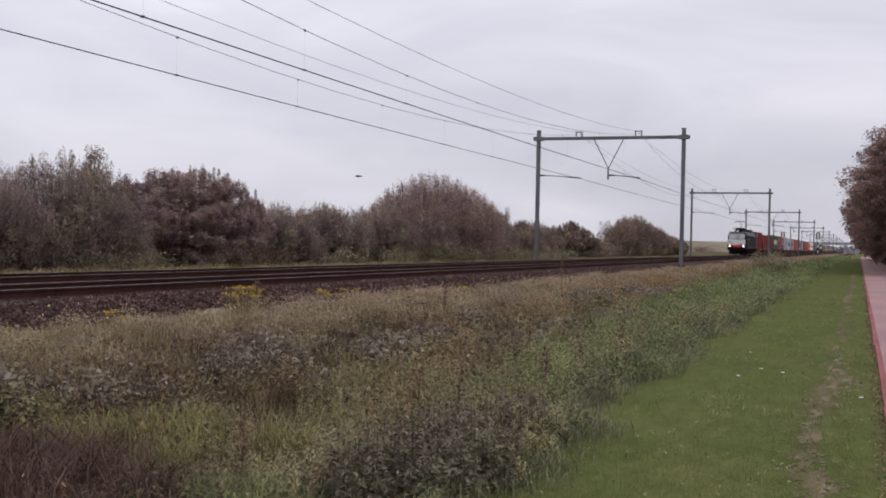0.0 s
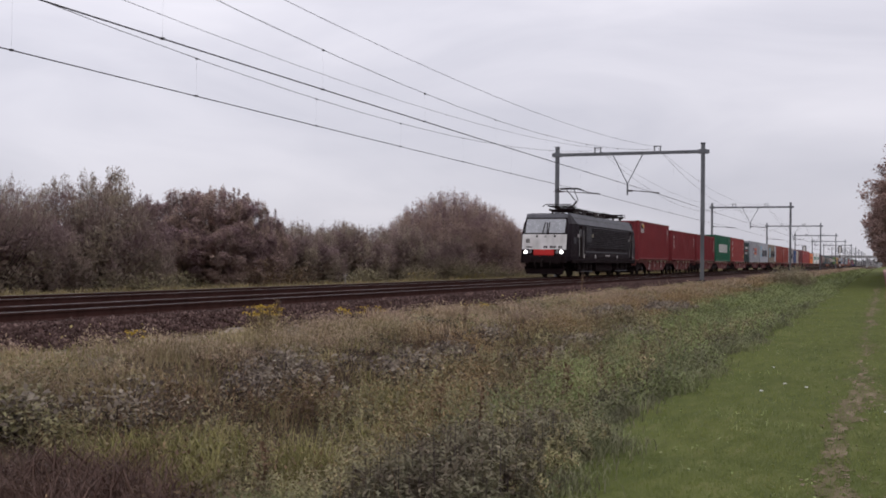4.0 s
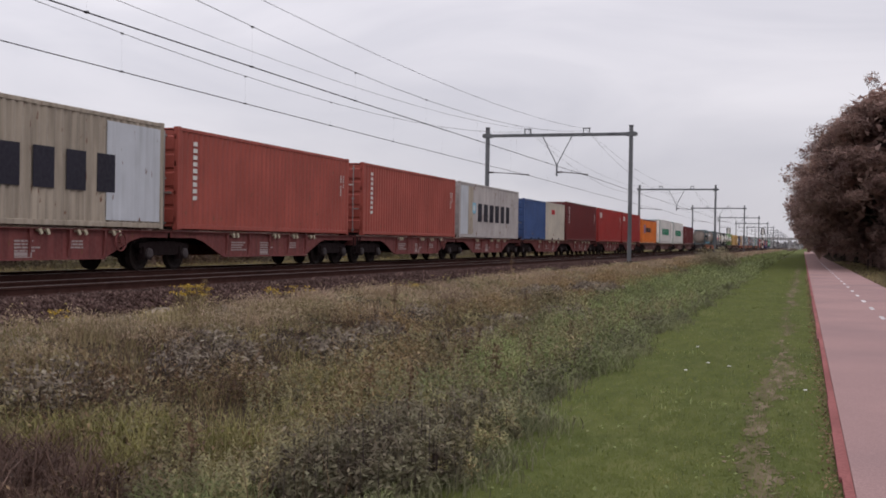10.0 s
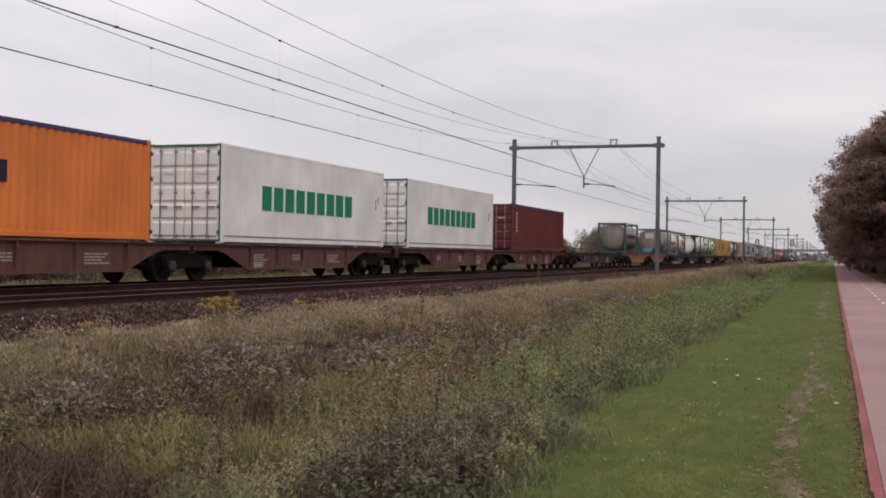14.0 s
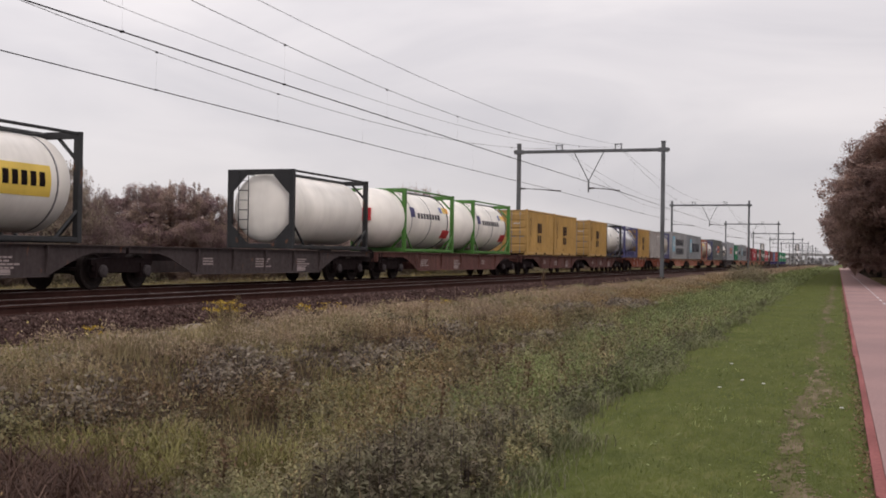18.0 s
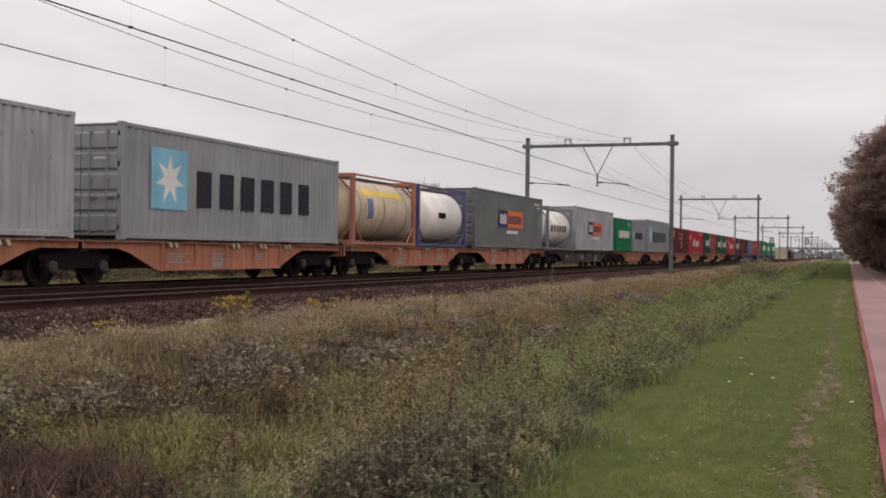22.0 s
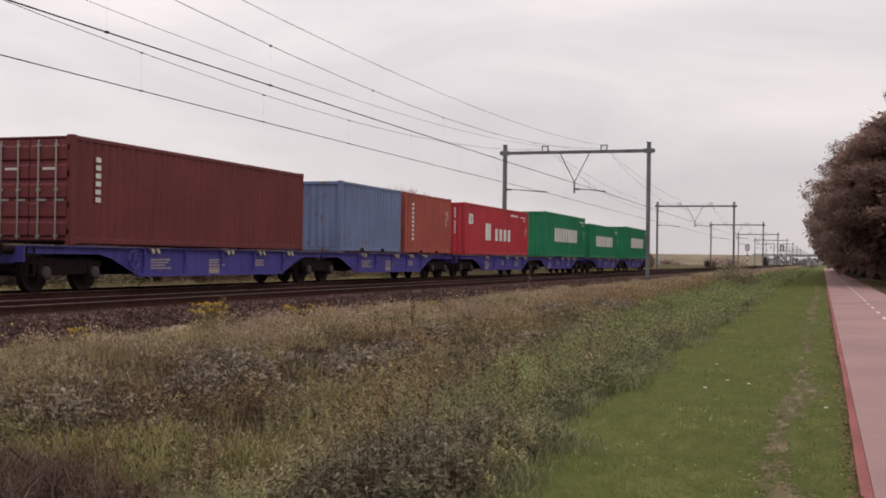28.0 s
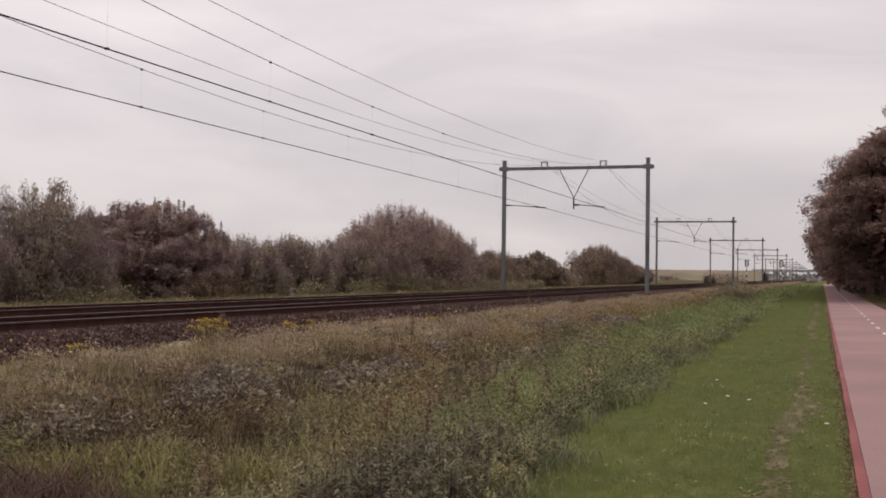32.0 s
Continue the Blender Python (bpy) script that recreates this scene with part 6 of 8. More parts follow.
G_BUSH2 = leafy("willow_leaves", [(0, (0.25, 0.193, 0.181)), (0.5, (0.303, 0.242, 0.223)), (0.8, (0.347, 0.285, 0.267)), (1, (0.418, 0.352, 0.329))], patch=0.7, patch_cols=((0.8, 0.68, 0.74), (1.2, 1.23, 0.98)), through_light=0.4)
G_TREE = leafy("oak_leaves", [(0.0, (0.249, 0.163, 0.149)), (0.4, (0.315, 0.22, 0.195)), (0.75, (0.382, 0.278, 0.246)), (1.0, (0.47, 0.36, 0.312))], patch=0.3, patch_cols=((0.75, 0.7, 0.72), (1.15, 1.08, 1.0)), through_light=0.4)

G_BUSH3 = leafy("olive_bush_leaves", [(0.0, (0.216, 0.159, 0.136)), (0.5, (0.302, 0.231, 0.193)), (1.0, (0.414, 0.322, 0.27))], patch=0.4, patch_cols=((0.72, 0.66, 0.68), (1.2, 1.2, 1.05)), through_light=0.4)
G_SCRUB = leafy("olive_scrub_leaves", [(0.0, (0.15, 0.125, 0.085)), (0.5, (0.24, 0.21, 0.135)), (1.0, (0.36, 0.31, 0.21))], patch=0.6, patch_cols=((0.75, 0.7, 0.72), (1.2, 1.2, 1.05)))
G_SOFT = leafy("soft_grass", [(0.0, (0.185, 0.155, 0.0926)), (0.5, (0.289, 0.243, 0.152)), (1.0, (0.443, 0.358, 0.246))], patch=0.6)
G_STALK = leafy("withered_stalks", [(0.0, (0.1, 0.065, 0.045)), (0.5, (0.19, 0.13, 0.085)), (1.0, (0.34, 0.26, 0.17))], patch=1.0)


def stuff(name, me, label, category):
    return tagged(new(name, me), label, category, kind="stuff")


def wide(y):
    return 1 + y / 22.0


NOISE_GRID = np.random.default_rng(3).uniform(0, 1, (64, 64))


def patches(x, y, size, shift=0.0):
    """Smooth random patches of about the given size, from 0 to 1."""
    u, v = x / size + shift + 100, y / (size * (1 + np.clip(y, 0, 120) / 90)) + shift * 1.7 + 100
    i, j = np.floor(u).astype(int), np.floor(v).astype(int)
    f, g = u - i, v - j
    f, g = f * f * (3 - 2 * f), g * g * (3 - 2 * g)
    q = lambda a, b: NOISE_GRID[(i + a) % 64, (j + b) % 64]
    return (q(0, 0) * (1 - f) + q(1, 0) * f) * (1 - g) + (q(0, 1) * (1 - f) + q(1, 1) * f) * g


def band(y):
    """Width of the green herb belt along the mown verge."""
    return np.interp(y, [5, 9, 20, 43, 100], [0.9, 1.6, 2.9, 4.3, 4.8])


BRAMBLES = [(-7.4, 9.5, 0.7, 0.75), (-7.2, 11.8, 0.5, 0.6), (-7.6, 13.2, 0.65, 0.9), (-6.8, 15.6, 0.55, 1.0), (-6.9, 17.7, 0.5, 0.8), (-6.0, 21.0, 0.45, 1.2), (-6.4, 24.0, 0.5, 1.3), (-7.6, 21.8, 0.4, 0.9),
            (-6.0, 28.5, 0.7, 2.0), (-7.8, 33.0, 0.7, 2.4), (-7.2, 40.0, 0.8, 2.6)]


def off_brambles(x, y, grow=1.0):
    """True where no bramble patch grows."""
    return np.all([((x - a) / (c * grow)) ** 2 + ((y - b) / (d * grow)) ** 2 > 1 for a, b, c, d in BRAMBLES], axis=0)


# mixed weeds over the whole ditch, in tufts with bare hollows between
n = 70000
y = log_y(n, 4.2, 140)
x = lawn_edge(y) + 0.12 - rg.uniform(0, 1, n) * 8.2
tuft = 0.6 * patches(x, y, 0.5) + 0.4 * patches(x, y, 1.4, 7.0)
keep = tuft + rg.normal(0, 0.09, n) > np.where((x < -4.6) & (y < 24), 0.6, 0.46)
keep &= off_brambles(x, y, 0.85)
x, y, tuft = x[keep], y[keep], tuft[keep]
tone = patches(x, y, 1.1, 21.0) + rg.normal(0, 0.08, len(x))
rim = lawn_edge(y) - x
sort_ = np.where(rim + rg.normal(0, 0.25, len(x)) < band(y), 1, np.where(tone > 0.68, 2, 0))
for q, (nm_, lb_, mt_) in enumerate((("weed_grass", "mixed olive and brown weed grass growing in the ditch", G_OLIVE), ("green_weeds", "grey-green weed grass along the mown verge", G_GREEN), ("pale_weed_grass", "paler yellow-green weed grass in the ditch", G_REED))):
    sel = sort_ == q
    xs, ys_, k = x[sel], y[sel], sel.sum()
    stuff(nm_, blades_mesh(nm_, on_ground(xs, ys_), rg.uniform(0.3, 1.0, k) * (0.12 + 0.52 * np.clip(tuft[sel] - 0.3, 0, 0.5)), rg.uniform(0.005, 0.011, k) * wide(ys_) * np.interp(ys_, [6, 14], [0.65, 1.0]), rg.uniform(0.25, 1.3, k), mt_), lb_, "weeds")
n = 9000
y, x = rg.uniform(-14, 4.4, n), -2.3 - rg.uniform(0, 1, n) * 8.0
stuff("near_weed_grass", blades_mesh("near_weed_grass", on_ground(x, y), rg.uniform(0.1, 0.32, n), rg.uniform(0.008, 0.016, n), rg.uniform(0.15, 1.15, n), G_OLIVE), "olive weed grass further along the ditch", "weeds")
n = 9000
y = log_y(n, 100, 480)
x = lawn_edge(y) + 0.3 - rg.uniform(0, 1, n) * 8.0
for sel, nm_, lb_, mt_ in ((x > lawn_edge(y) - 4.5, "far_green_weeds", "distant grey-green weeds along the verge", G_GREEN), (x <= lawn_edge(y) - 4.5, "far_pale_weeds", "distant pale weeds beside the track bed", G_DRY)):
    k = sel.sum()
    stuff(nm_, blades_mesh(nm_, on_ground(x[sel], y[sel]), rg.uniform(0.2, 0.5, k), rg.uniform(0.02, 0.05, k) * wide(y[sel]) ** 0.8, rg.uniform(0.4, 1.3, k), mt_), lb_, "weeds")
# thin withered stalks that stand above the rest
n = 1300
y = log_y(n, 5.0, 80)
x = lawn_edge(y) - 0.3 - rg.uniform(0, 1, n) * 5.6
stuff("withered_stalks", blades_mesh("withered_stalks", on_ground(x, y), rg.uniform(0.3, 0.6, n), rg.uniform(0.004, 0.007, n) * wide(y), rg.uniform(0.05, 0.5, n), G_STALK), "thin withered brown stalks standing among the weeds", "weed stalks")
# reddish withered herbs in small tufts between the brambles and the long grass
k = 620
y = log_y(k, 7.0, 22)
x = -4.2 - rg.uniform(0, 1, k) * 4.6
keep = patches(x, y, 0.55, 120.0) + rg.normal(0, 0.08, k) > 0.5
x, y = x[keep], y[keep]
k = len(x)
stuff("reddish_weeds", leafy_stems(on_ground(x, y), rg.uniform(0.16, 0.42, k), 34, rg.uniform(0.03, 0.045, k) * (1 + y / 30), G_RUST, "reddish_weeds", 0.3, 0.35), "reddish-brown withered weeds in small tufts", "weeds")
# dry grass along the shoulder
n = 34000
y = log_y(n, 9, 170)
x = -8.2 - rg.uniform(0, 1, n) ** 0.8 * 2.6
keep = patches(x, y, 0.7, 3.0) + 0.5 * patches(x, y, 2.0, 9.0) + rg.normal(0, 0.1, n) - np.interp(x, [-10.8, -9.3], [0.34, 0.0]) - 0.14 * ((x < -9.3) & (y > 14) & (y < 34)) > 0.58
x, y = x[keep], y[keep]
for sel, nm_, lb_, mt_ in ((y < 21, "soft_grass", "soft grey-green grass beside the track bed", G_SOFT), (y >= 21, "dry_grass", "pale dry grass beside the track bed", G_DRY)):
    xs, ys_ = x[sel], y[sel]
    n = len(xs)
    stuff(nm_, blades_mesh(nm_, on_ground(xs, ys_), rg.uniform(0.08, 0.36, n) * np.interp(xs, [-10.8, -9.8, -8], [0.45, 1, 1]), rg.uniform(0.005, 0.012, n) * wide(ys_), rg.uniform(0.2, 1.0, n), mt_), lb_, "grass")
# clumps of herbs of several kinds, each a low mound of leaves
def mounds(name, label, category, cx, cy, r, hgt, per, size, mat, slim=0.5, droop=0.2):
    k = len(cx)
    idx_ = np.repeat(np.arange(k), per)
    m = len(idx_)
    u = rg.normal(0, 1, (m, 3))
    u /= np.linalg.norm(u, axis=1)[:, None]
    u *= (rg.uniform(0.25, 1.1, m) ** 0.5)[:, None]
    C = np.stack([cx[idx_] + u[:, 0] * r[idx_], cy[idx_] + u[:, 1] * r[idx_] * 1.15, ground_z(cx, cy)[idx_] + np.abs(u[:, 2]) * hgt[idx_]], -1)
    sz = rg.uniform(0.5, 1.25, m) * size * (1 + C[:, 1] / 42.0)
    V = leaves_arrays(C, sz, droop, slim).reshape(-1, 4, 3)
    N = u * [1.0, 1.0, 0.0] + np.stack([0 * u[:, 0], 0 * u[:, 0], 0.05 + np.abs(u[:, 2])], -1) + rg.normal(0, 0.25, (m, 3))
    turned = (np.cross(V[:, 1] - V[:, 0], V[:, 2] - V[:, 0]) * N).sum(1) < 0
    V[turned] = V[turned][:, ::-1]
    me = mesh_arrays(name, V.reshape(-1, 3), np.full(m, 4), np.arange(4 * m), mat)
    return stuff(name, soft_normals(me, np.repeat(N, 4, axis=0)), label, category)


k = 3400
my = log_y(k, 4.3, 120)
mx = lawn_edge(my) - 0.02 - rg.uniform(0, 1, k) ** 0.95 * 7.9
lush = 2.2 * (patches(mx, my, 1.3, 33.0) - 0.5) + 1.2 * (patches(mx, my, 0.5, 40.0) - 0.5) + rg.normal(0, 0.2, k)
keep = patches(mx, my, 0.6, 50.0) > 0.34
mx, my, lush = mx[keep], my[keep], lush[keep]
rim = lawn_edge(my) - mx
kind_ = np.where(mx < -8.2, np.where(lush > 0.45, 0, 4), np.where(lush > 0.8, 3, np.where(lush > 0.25, 0, np.where(lush > -0.05, 5, 1))))
kind_ = np.where((my > 26) & (kind_ == 1), 4, kind_)
kind_ = np.where(rim < band(my), 2, kind_)
over = (rim - band(my)) / np.interp(my, [8, 20, 60], [1.0, 2.2, 2.5])
kind_ = np.where((rim >= band(my)) & (over + rg.normal(0, 0.25, len(mx)) < 0.9) & (patches(mx, my, 1.2, 81.0) > 0.42) & (my > 9), 6, kind_)
keep = ~((my < 11.0) & (mx > -4.3)) & ~((my < 7.9) & (mx < -4.7)) & off_brambles(mx, my, 1.0)
mx, my, kind_ = mx[keep], my[keep], kind_[keep]
grow = np.interp(mx, [-10, -8.5, -7, -4, -3], [0.55, 0.75, 0.9, 1.1, 0.9])
KINDS = [("grey_herbs", "grey-green leafy weeds in low mounds", G_HERB, 0.055, 0.5, 90, 0.36), ("rust_herbs", "rust-brown withered weeds in low mounds", G_RUST, 0.042, 0.4, 110, 0.4),
         ("green_herbs", "fresh green leafy weeds along the verge", G_GREEN, 0.046, 0.26, 170, 0.36), ("dark_herbs", "dark broad-leaved weeds in low mounds", G_BRAM, 0.075, 0.7, 70, 0.36),
         ("pale_herbs", "pale dry weeds beside the track bed", G_DRY, 0.045, 0.26, 150, 0.4), ("olive_herbs", "olive-brown feathery weeds", G_OLIVE, 0.06, 0.22, 130, 0.42), ("ochre_herbs", "withered ochre-orange weeds on the slope", G_OCHRE, 0.05, 0.28, 130, 0.4)]
for q, (nm_, lb_, mt_, sz_, sl_, per_, hg_) in enumerate(KINDS):
    sel = kind_ == q
    mounds(nm_, lb_, "weeds", mx[sel], my[sel], rg.uniform(0.2, 0.52, sel.sum()) * (1 + my[sel] / 60), rg.uniform(0.35, 1.75, sel.sum()) * hg_ * grow[sel], int(per_ * 1.6), sz_, mt_, sl_)


def clump(name, label, category, cx, cy, rx, ry, hgt, n_leaves, size, mat, slim=0.5, lumps=9, group="", dz=0.0):
    """A low shrub: stems and a lumpy mass of leaves with gaps."""
    th = thing(name, label, category, group, at=pose(cx, cy, float(ground_z(cx, cy)) + dz))
    lx, ly = rg.uniform(-0.75, 0.75, lumps) * rx, rg.uniform(-0.75, 0.75, lumps) * ry
    lh = rg.uniform(0.45, 1.0, lumps) * hgt * (1 - 0.35 * (lx / rx) ** 2)
    i = rg.integers(0, lumps, n_leaves)
    u = rg.normal(0, 1, (n_leaves, 3))
    u /= np.linalg.norm(u, axis=1)[:, None]
    rad = rg.uniform(0.55, 1.05, n_leaves) ** 0.6
    C = np.stack([lx[i] + u[:, 0] * rx * 0.36 * rad, ly[i] + u[:, 1] * ry * 0.36 * rad, np.maximum(0.02, lh[i] * 0.55 + u[:, 2] * lh[i] * 0.5 * rad)], -1)
    if hgt > 0.8:
        me = lumpy_leaves("foliage", np.stack([lx, ly, lh * 0.55], -1), np.stack([np.full(lumps, rx * 0.36), np.full(lumps, ry * 0.36), lh * 0.5], -1), n_leaves, size, mat, 0.0, slim, 0.4, 0.4, 0.5)
    else:
        me = leaves_mesh("foliage", C, rg.uniform(0.55, 1.0, n_leaves) * size, mat, slim=slim)
    new("foliage", me).parent = th
    s = Shape()
    for j in range(lumps):
        s.tube((lx[j] * 0.4, ly[j] * 0.4, -0.05), (lx[j], ly[j], lh[j] * 0.8), 0.012, 5, 0.004)
    tagged(part("stalk", s, M_TWIG, th), kind="stuff")
    return th


def stem_shrub(name, label, cx, cy, rx, ry, hgt, stems, per, size, mat, slim=0.4, group=""):
    """A shrub of many leafy stems, tallest in its middle."""
    th = thing(name, label, "shrub", group, at=pose(cx, cy, float(ground_z(cx, cy))))
    a, q = rg.uniform(0, 2 * np.pi, stems), np.sqrt(rg.uniform(0, 1, stems))
    x, y = rx * q * np.cos(a), ry * q * np.sin(a)
    top = hgt * (1 - 0.55 * q ** 2) * rg.uniform(0.6, 1.1, stems)
    z = ground_z(cx + x, cy + y) - ground_z(cx, cy)
    C = np.stack([x, y, z], -1)
    new("foliage", leafy_stems(C, top, per, np.full(stems, size), mat, "foliage", slim)).parent = th
    s = Shape()
    for j in range(0, stems, 3):
        s.tube((x[j], y[j], z[j] - 0.04), (x[j], y[j], z[j] + top[j]), 0.005, 4, 0.002)
    tagged(part("stalk", s, M_TWIG, th), kind="stuff")
    return th


for bx, by, rx_, ry_, h_, n_ in ((-2.5, 6.75, 0.42, 0.55, 0.48, 100), (-2.75, 7.5, 0.5, 0.6, 0.6, 150), (-3.15, 6.9, 0.42, 0.55, 0.52, 100), (-3.2, 8.2, 0.55, 0.65, 0.58, 140), (-2.75, 8.7, 0.42, 0.6, 0.5, 100)):
    stem_shrub("dark_shrub", "dark grey-green shrub with slender leaves at the foot of the verge", bx, by, rx_, ry_, h_ * 0.98, n_, 24, 0.082, G_DARK, 0.34, "dark shrubs")
for bx, by, rx_, ry_, h_, n_ in ((-2.35, 7.3, 0.3, 0.5, 0.36, 60), (-2.4, 8.3, 0.3, 0.6, 0.36, 70), (-2.5, 9.4, 0.35, 0.6, 0.36, 70), (-3.5, 9.6, 0.5, 0.7, 0.45, 90), (-3.7, 7.6, 0.5, 0.6, 0.45, 90)):
    stem_shrub("leafy_weed", "grey-green leafy weed at the foot of the verge", bx, by, rx_, ry_, h_, n_, 20, 0.062, G_HERB, 0.36, "leafy weeds")
for bx, by, rx_, ry_, h_, n_ in ((-3.0, 10.4, 0.35, 0.5, 0.34, 45), (-2.95, 12.6, 0.32, 0.5, 0.3, 36), (-3.0, 15.2, 0.32, 0.6, 0.3, 36), (-3.05, 19.0, 0.35, 0.9, 0.32, 40), (-3.15, 23.5, 0.35, 1.2, 0.32, 40), (-3.2, 29.0, 0.35, 1.4, 0.34, 40)):
    stem_shrub("dark_shrub", "small dark shrub at the foot of the verge", bx, by, rx_, ry_, h_, n_, 22, 0.075 + by * 0.0015, G_DARK, 0.45, "dark shrubs")
# tall grey-green herbs with leafy stems between the shrubs and the slope
k = 3200
y = log_y(k, 6.2, 34)
x = np.interp(y, [6.2, 8.8, 9.5], [-3.3, -3.4, -2.9]) - rg.uniform(0, 1, k) * np.interp(y, [6.2, 8, 12, 34], [1.2, 1.7, 3.2, 4.4])
keep = patches(x, y, 0.9, 91.0) + rg.normal(0, 0.1, k) > 0.4
x, y = x[keep], y[keep]
k = len(x)
stuff("leafy_weeds", leafy_stems(on_ground(x, y), rg.uniform(0.25, 0.52, k), 20, rg.uniform(0.04, 0.06, k) * (1 + y / 26), G_HERB, "leafy_weeds", 0.34, 0.22), "tall grey-green weeds with leafy stems in the ditch", "weeds")
for bx, by, rx_, ry_ in BRAMBLES:
    clump("bramble_patch", "low grey-mauve bramble patch with broad leaves", "bramble", bx, by, rx_, ry_, 0.5 if by < 19 else 0.4, int(1150 * rx_ * ry_) + 260, 0.085 if by < 15 else 0.1, G_BRAM, 0.75, 20, "brambles")
G_DEAD = leafy("dead_stems", [(0.0, (0.045, 0.025, 0.022)), (0.5, (0.101, 0.063, 0.054)), (1.0, (0.21, 0.145, 0.126))], patch=1.2)
for bx, by, r_, n_ in ((-5.95, 6.9, 0.75, 1300), (-5.1, 6.5, 0.6, 900)):
    th = thing("dead_bramble", "tangle of dead mauve-brown stems in the ditch", "dead bramble", "dead brambles", at=pose(bx, by, float(ground_z(bx, by))))
    a, q = rg.uniform(0, 2 * np.pi, n_), np.sqrt(rg.uniform(0, 1, n_)) * r_
    P = np.stack([q * np.cos(a), q * np.sin(a), rg.uniform(0, 0.18, n_)], -1)
    ob = new("foliage", arched_blades("foliage", P, rg.uniform(0.2, 0.5, n_), rg.uniform(0.004, 0.009, n_), rg.uniform(0.6, 1.3, n_), G_DEAD))
    ob.parent = th
    for q_ in range(6):
        a_, l_ = rg.uniform(0, 2 * math.pi), rg.uniform(0.5, 0.9) * r_
        s = Shape()
        pts = [(math.cos(a_) * l_ * f_ * 1.3 - math.cos(a_) * l_ * 0.4, math.sin(a_) * l_ * f_ * 1.3 - math.sin(a_) * l_ * 0.4, 0.5 * math.sin(math.pi * f_) * rg.uniform(0.8, 1.1)) for f_ in (0, 0.25, 0.5, 0.75, 1.0)]
        for u_, v_ in zip(pts[:-1], pts[1:]):
            s.tube(u_, v_, 0.007, 5)
        part("cane", s, G_DEAD, th)
clump("brown_shrub", "withered grey-brown shrub beside the track bed", "shrub", -7.0, 96.0, 2.0, 7.0, 1.7, 5200, 0.2, G_SCRUB, 0.4, 26)


def tussock(cx, cy, r, hgt, n, mat=None, label="tussock of long yellow-green grass blades"):
    th = thing("grass_tussock", label, "grass tussock", "tussocks", at=pose(cx, cy, float(ground_z(cx, cy))))
    a, q = rg.uniform(0, 2 * np.pi, n), np.sqrt(rg.uniform(0, 1, n)) * r
    P = np.stack([q * np.cos(a), q * np.sin(a), np.zeros(n)], -1)
    ob = new("foliage", arched_blades("foliage", P, rg.uniform(0.4, 0.8, n) * hgt, rg.uniform(0.005, 0.011, n) * (1 + max(0.0, cy - 10) / 20), rg.uniform(0.3, 1.0, n), mat or G_REED))
    ob.parent = th


for cx_, cy_, r_, h_, n_ in ((-4.75, 8.7, 0.32, 0.85, 260), (-5.75, 8.5, 0.45, 0.62, 300), (-5.3, 7.7, 0.3, 0.6, 160), (-6.3, 8.0, 0.4, 0.55, 200), (-4.4, 7.6, 0.3, 0.5, 150), (-5.0, 10.4, 0.4, 0.6, 200),
                             (-4.2, 12.2, 0.35, 0.55, 160), (-5.6, 12.6, 0.4, 0.5, 160), (-3.7, 14.6, 0.35, 0.5, 150), (-9.6, 21.0, 0.45, 0.55, 240), (-9.5, 24.5, 0.4, 0.5, 200)):
    tussock(cx_, cy_, r_, h_, int(n_ * 1.3), G_DRY if cx_ < -9 else None, "pale dry grass tussock beside the track bed" if cx_ < -9 else "tussock of long yellow-green grass blades")


for cx_, cy_, r_, h_, n_ in ((-3.75, 6.5, 0.4, 0.5, 340), (-4.2, 6.9, 0.35, 0.45, 240), (-3.45, 6.1, 0.35, 0.42, 220), (-4.75, 6.4, 0.3, 0.42, 150)):
    tussock(cx_, cy_, r_, h_, n_, G_GREEN, "tuft of fresh green grass in the ditch")


def flower_plant(cx, cy, r, hgt, heads):
    th = thing("yellow_wildflower", "bushy wildflower with clusters of small yellow flowers", "wildflower", "yellow flowers", at=pose(cx, cy, float(ground_z(cx, cy))))
    s = Shape()
    C = []
    for _ in range(heads):
        a, q = rg.uniform(0, 2 * math.pi), math.sqrt(rg.uniform()) * r
        top = (q * math.cos(a), q * math.sin(a), hgt * rg.uniform(0.6, 1.0))
        s.tube((top[0] * 0.3, top[1] * 0.3, -0.03), top, 0.006, 4)
        for _ in range(11):
            C.append([top[k] + rg.normal(0, 0.042 if k < 2 else 0.014) for k in range(3)])
    tagged(part("stalk", s, G_OLIVE, th), kind="stuff")
    C = np.array(C)
    ob = new("blossom", leaves_mesh("blossom", C, rg.uniform(0.025, 0.05, len(C)), G_YELLOW, 0.0, 0.9))
    ob.parent = th
    m = heads * 10
    Cl = np.stack([rg.normal(0, r * 0.5, m), rg.normal(0, r * 0.5, m), rg.uniform(0.02, hgt * 0.7, m)], -1)
    ob = new("foliage", leaves_mesh("foliage", Cl, rg.uniform(0.05, 0.1, m), G_OLIVE, 0.2, 0.35))
    ob.parent = th


for cx_, cy_, r_, h_, n_ in ((-10.3, 17.3, 0.4, 0.52, 30), (-10.3, 20.6, 0.4, 0.4, 9), (-10.2, 21.8, 0.3, 0.36, 6), (-9.9, 13.2, 0.3, 0.34, 5), (-9.4, 26.5, 0.4, 0.36, 6), (-24.5, 58.0, 1.2, 0.8, 14), (-24.5, 66.0, 1.2, 0.7, 10)):
    flower_plant(cx_, cy_, r_, h_, n_)


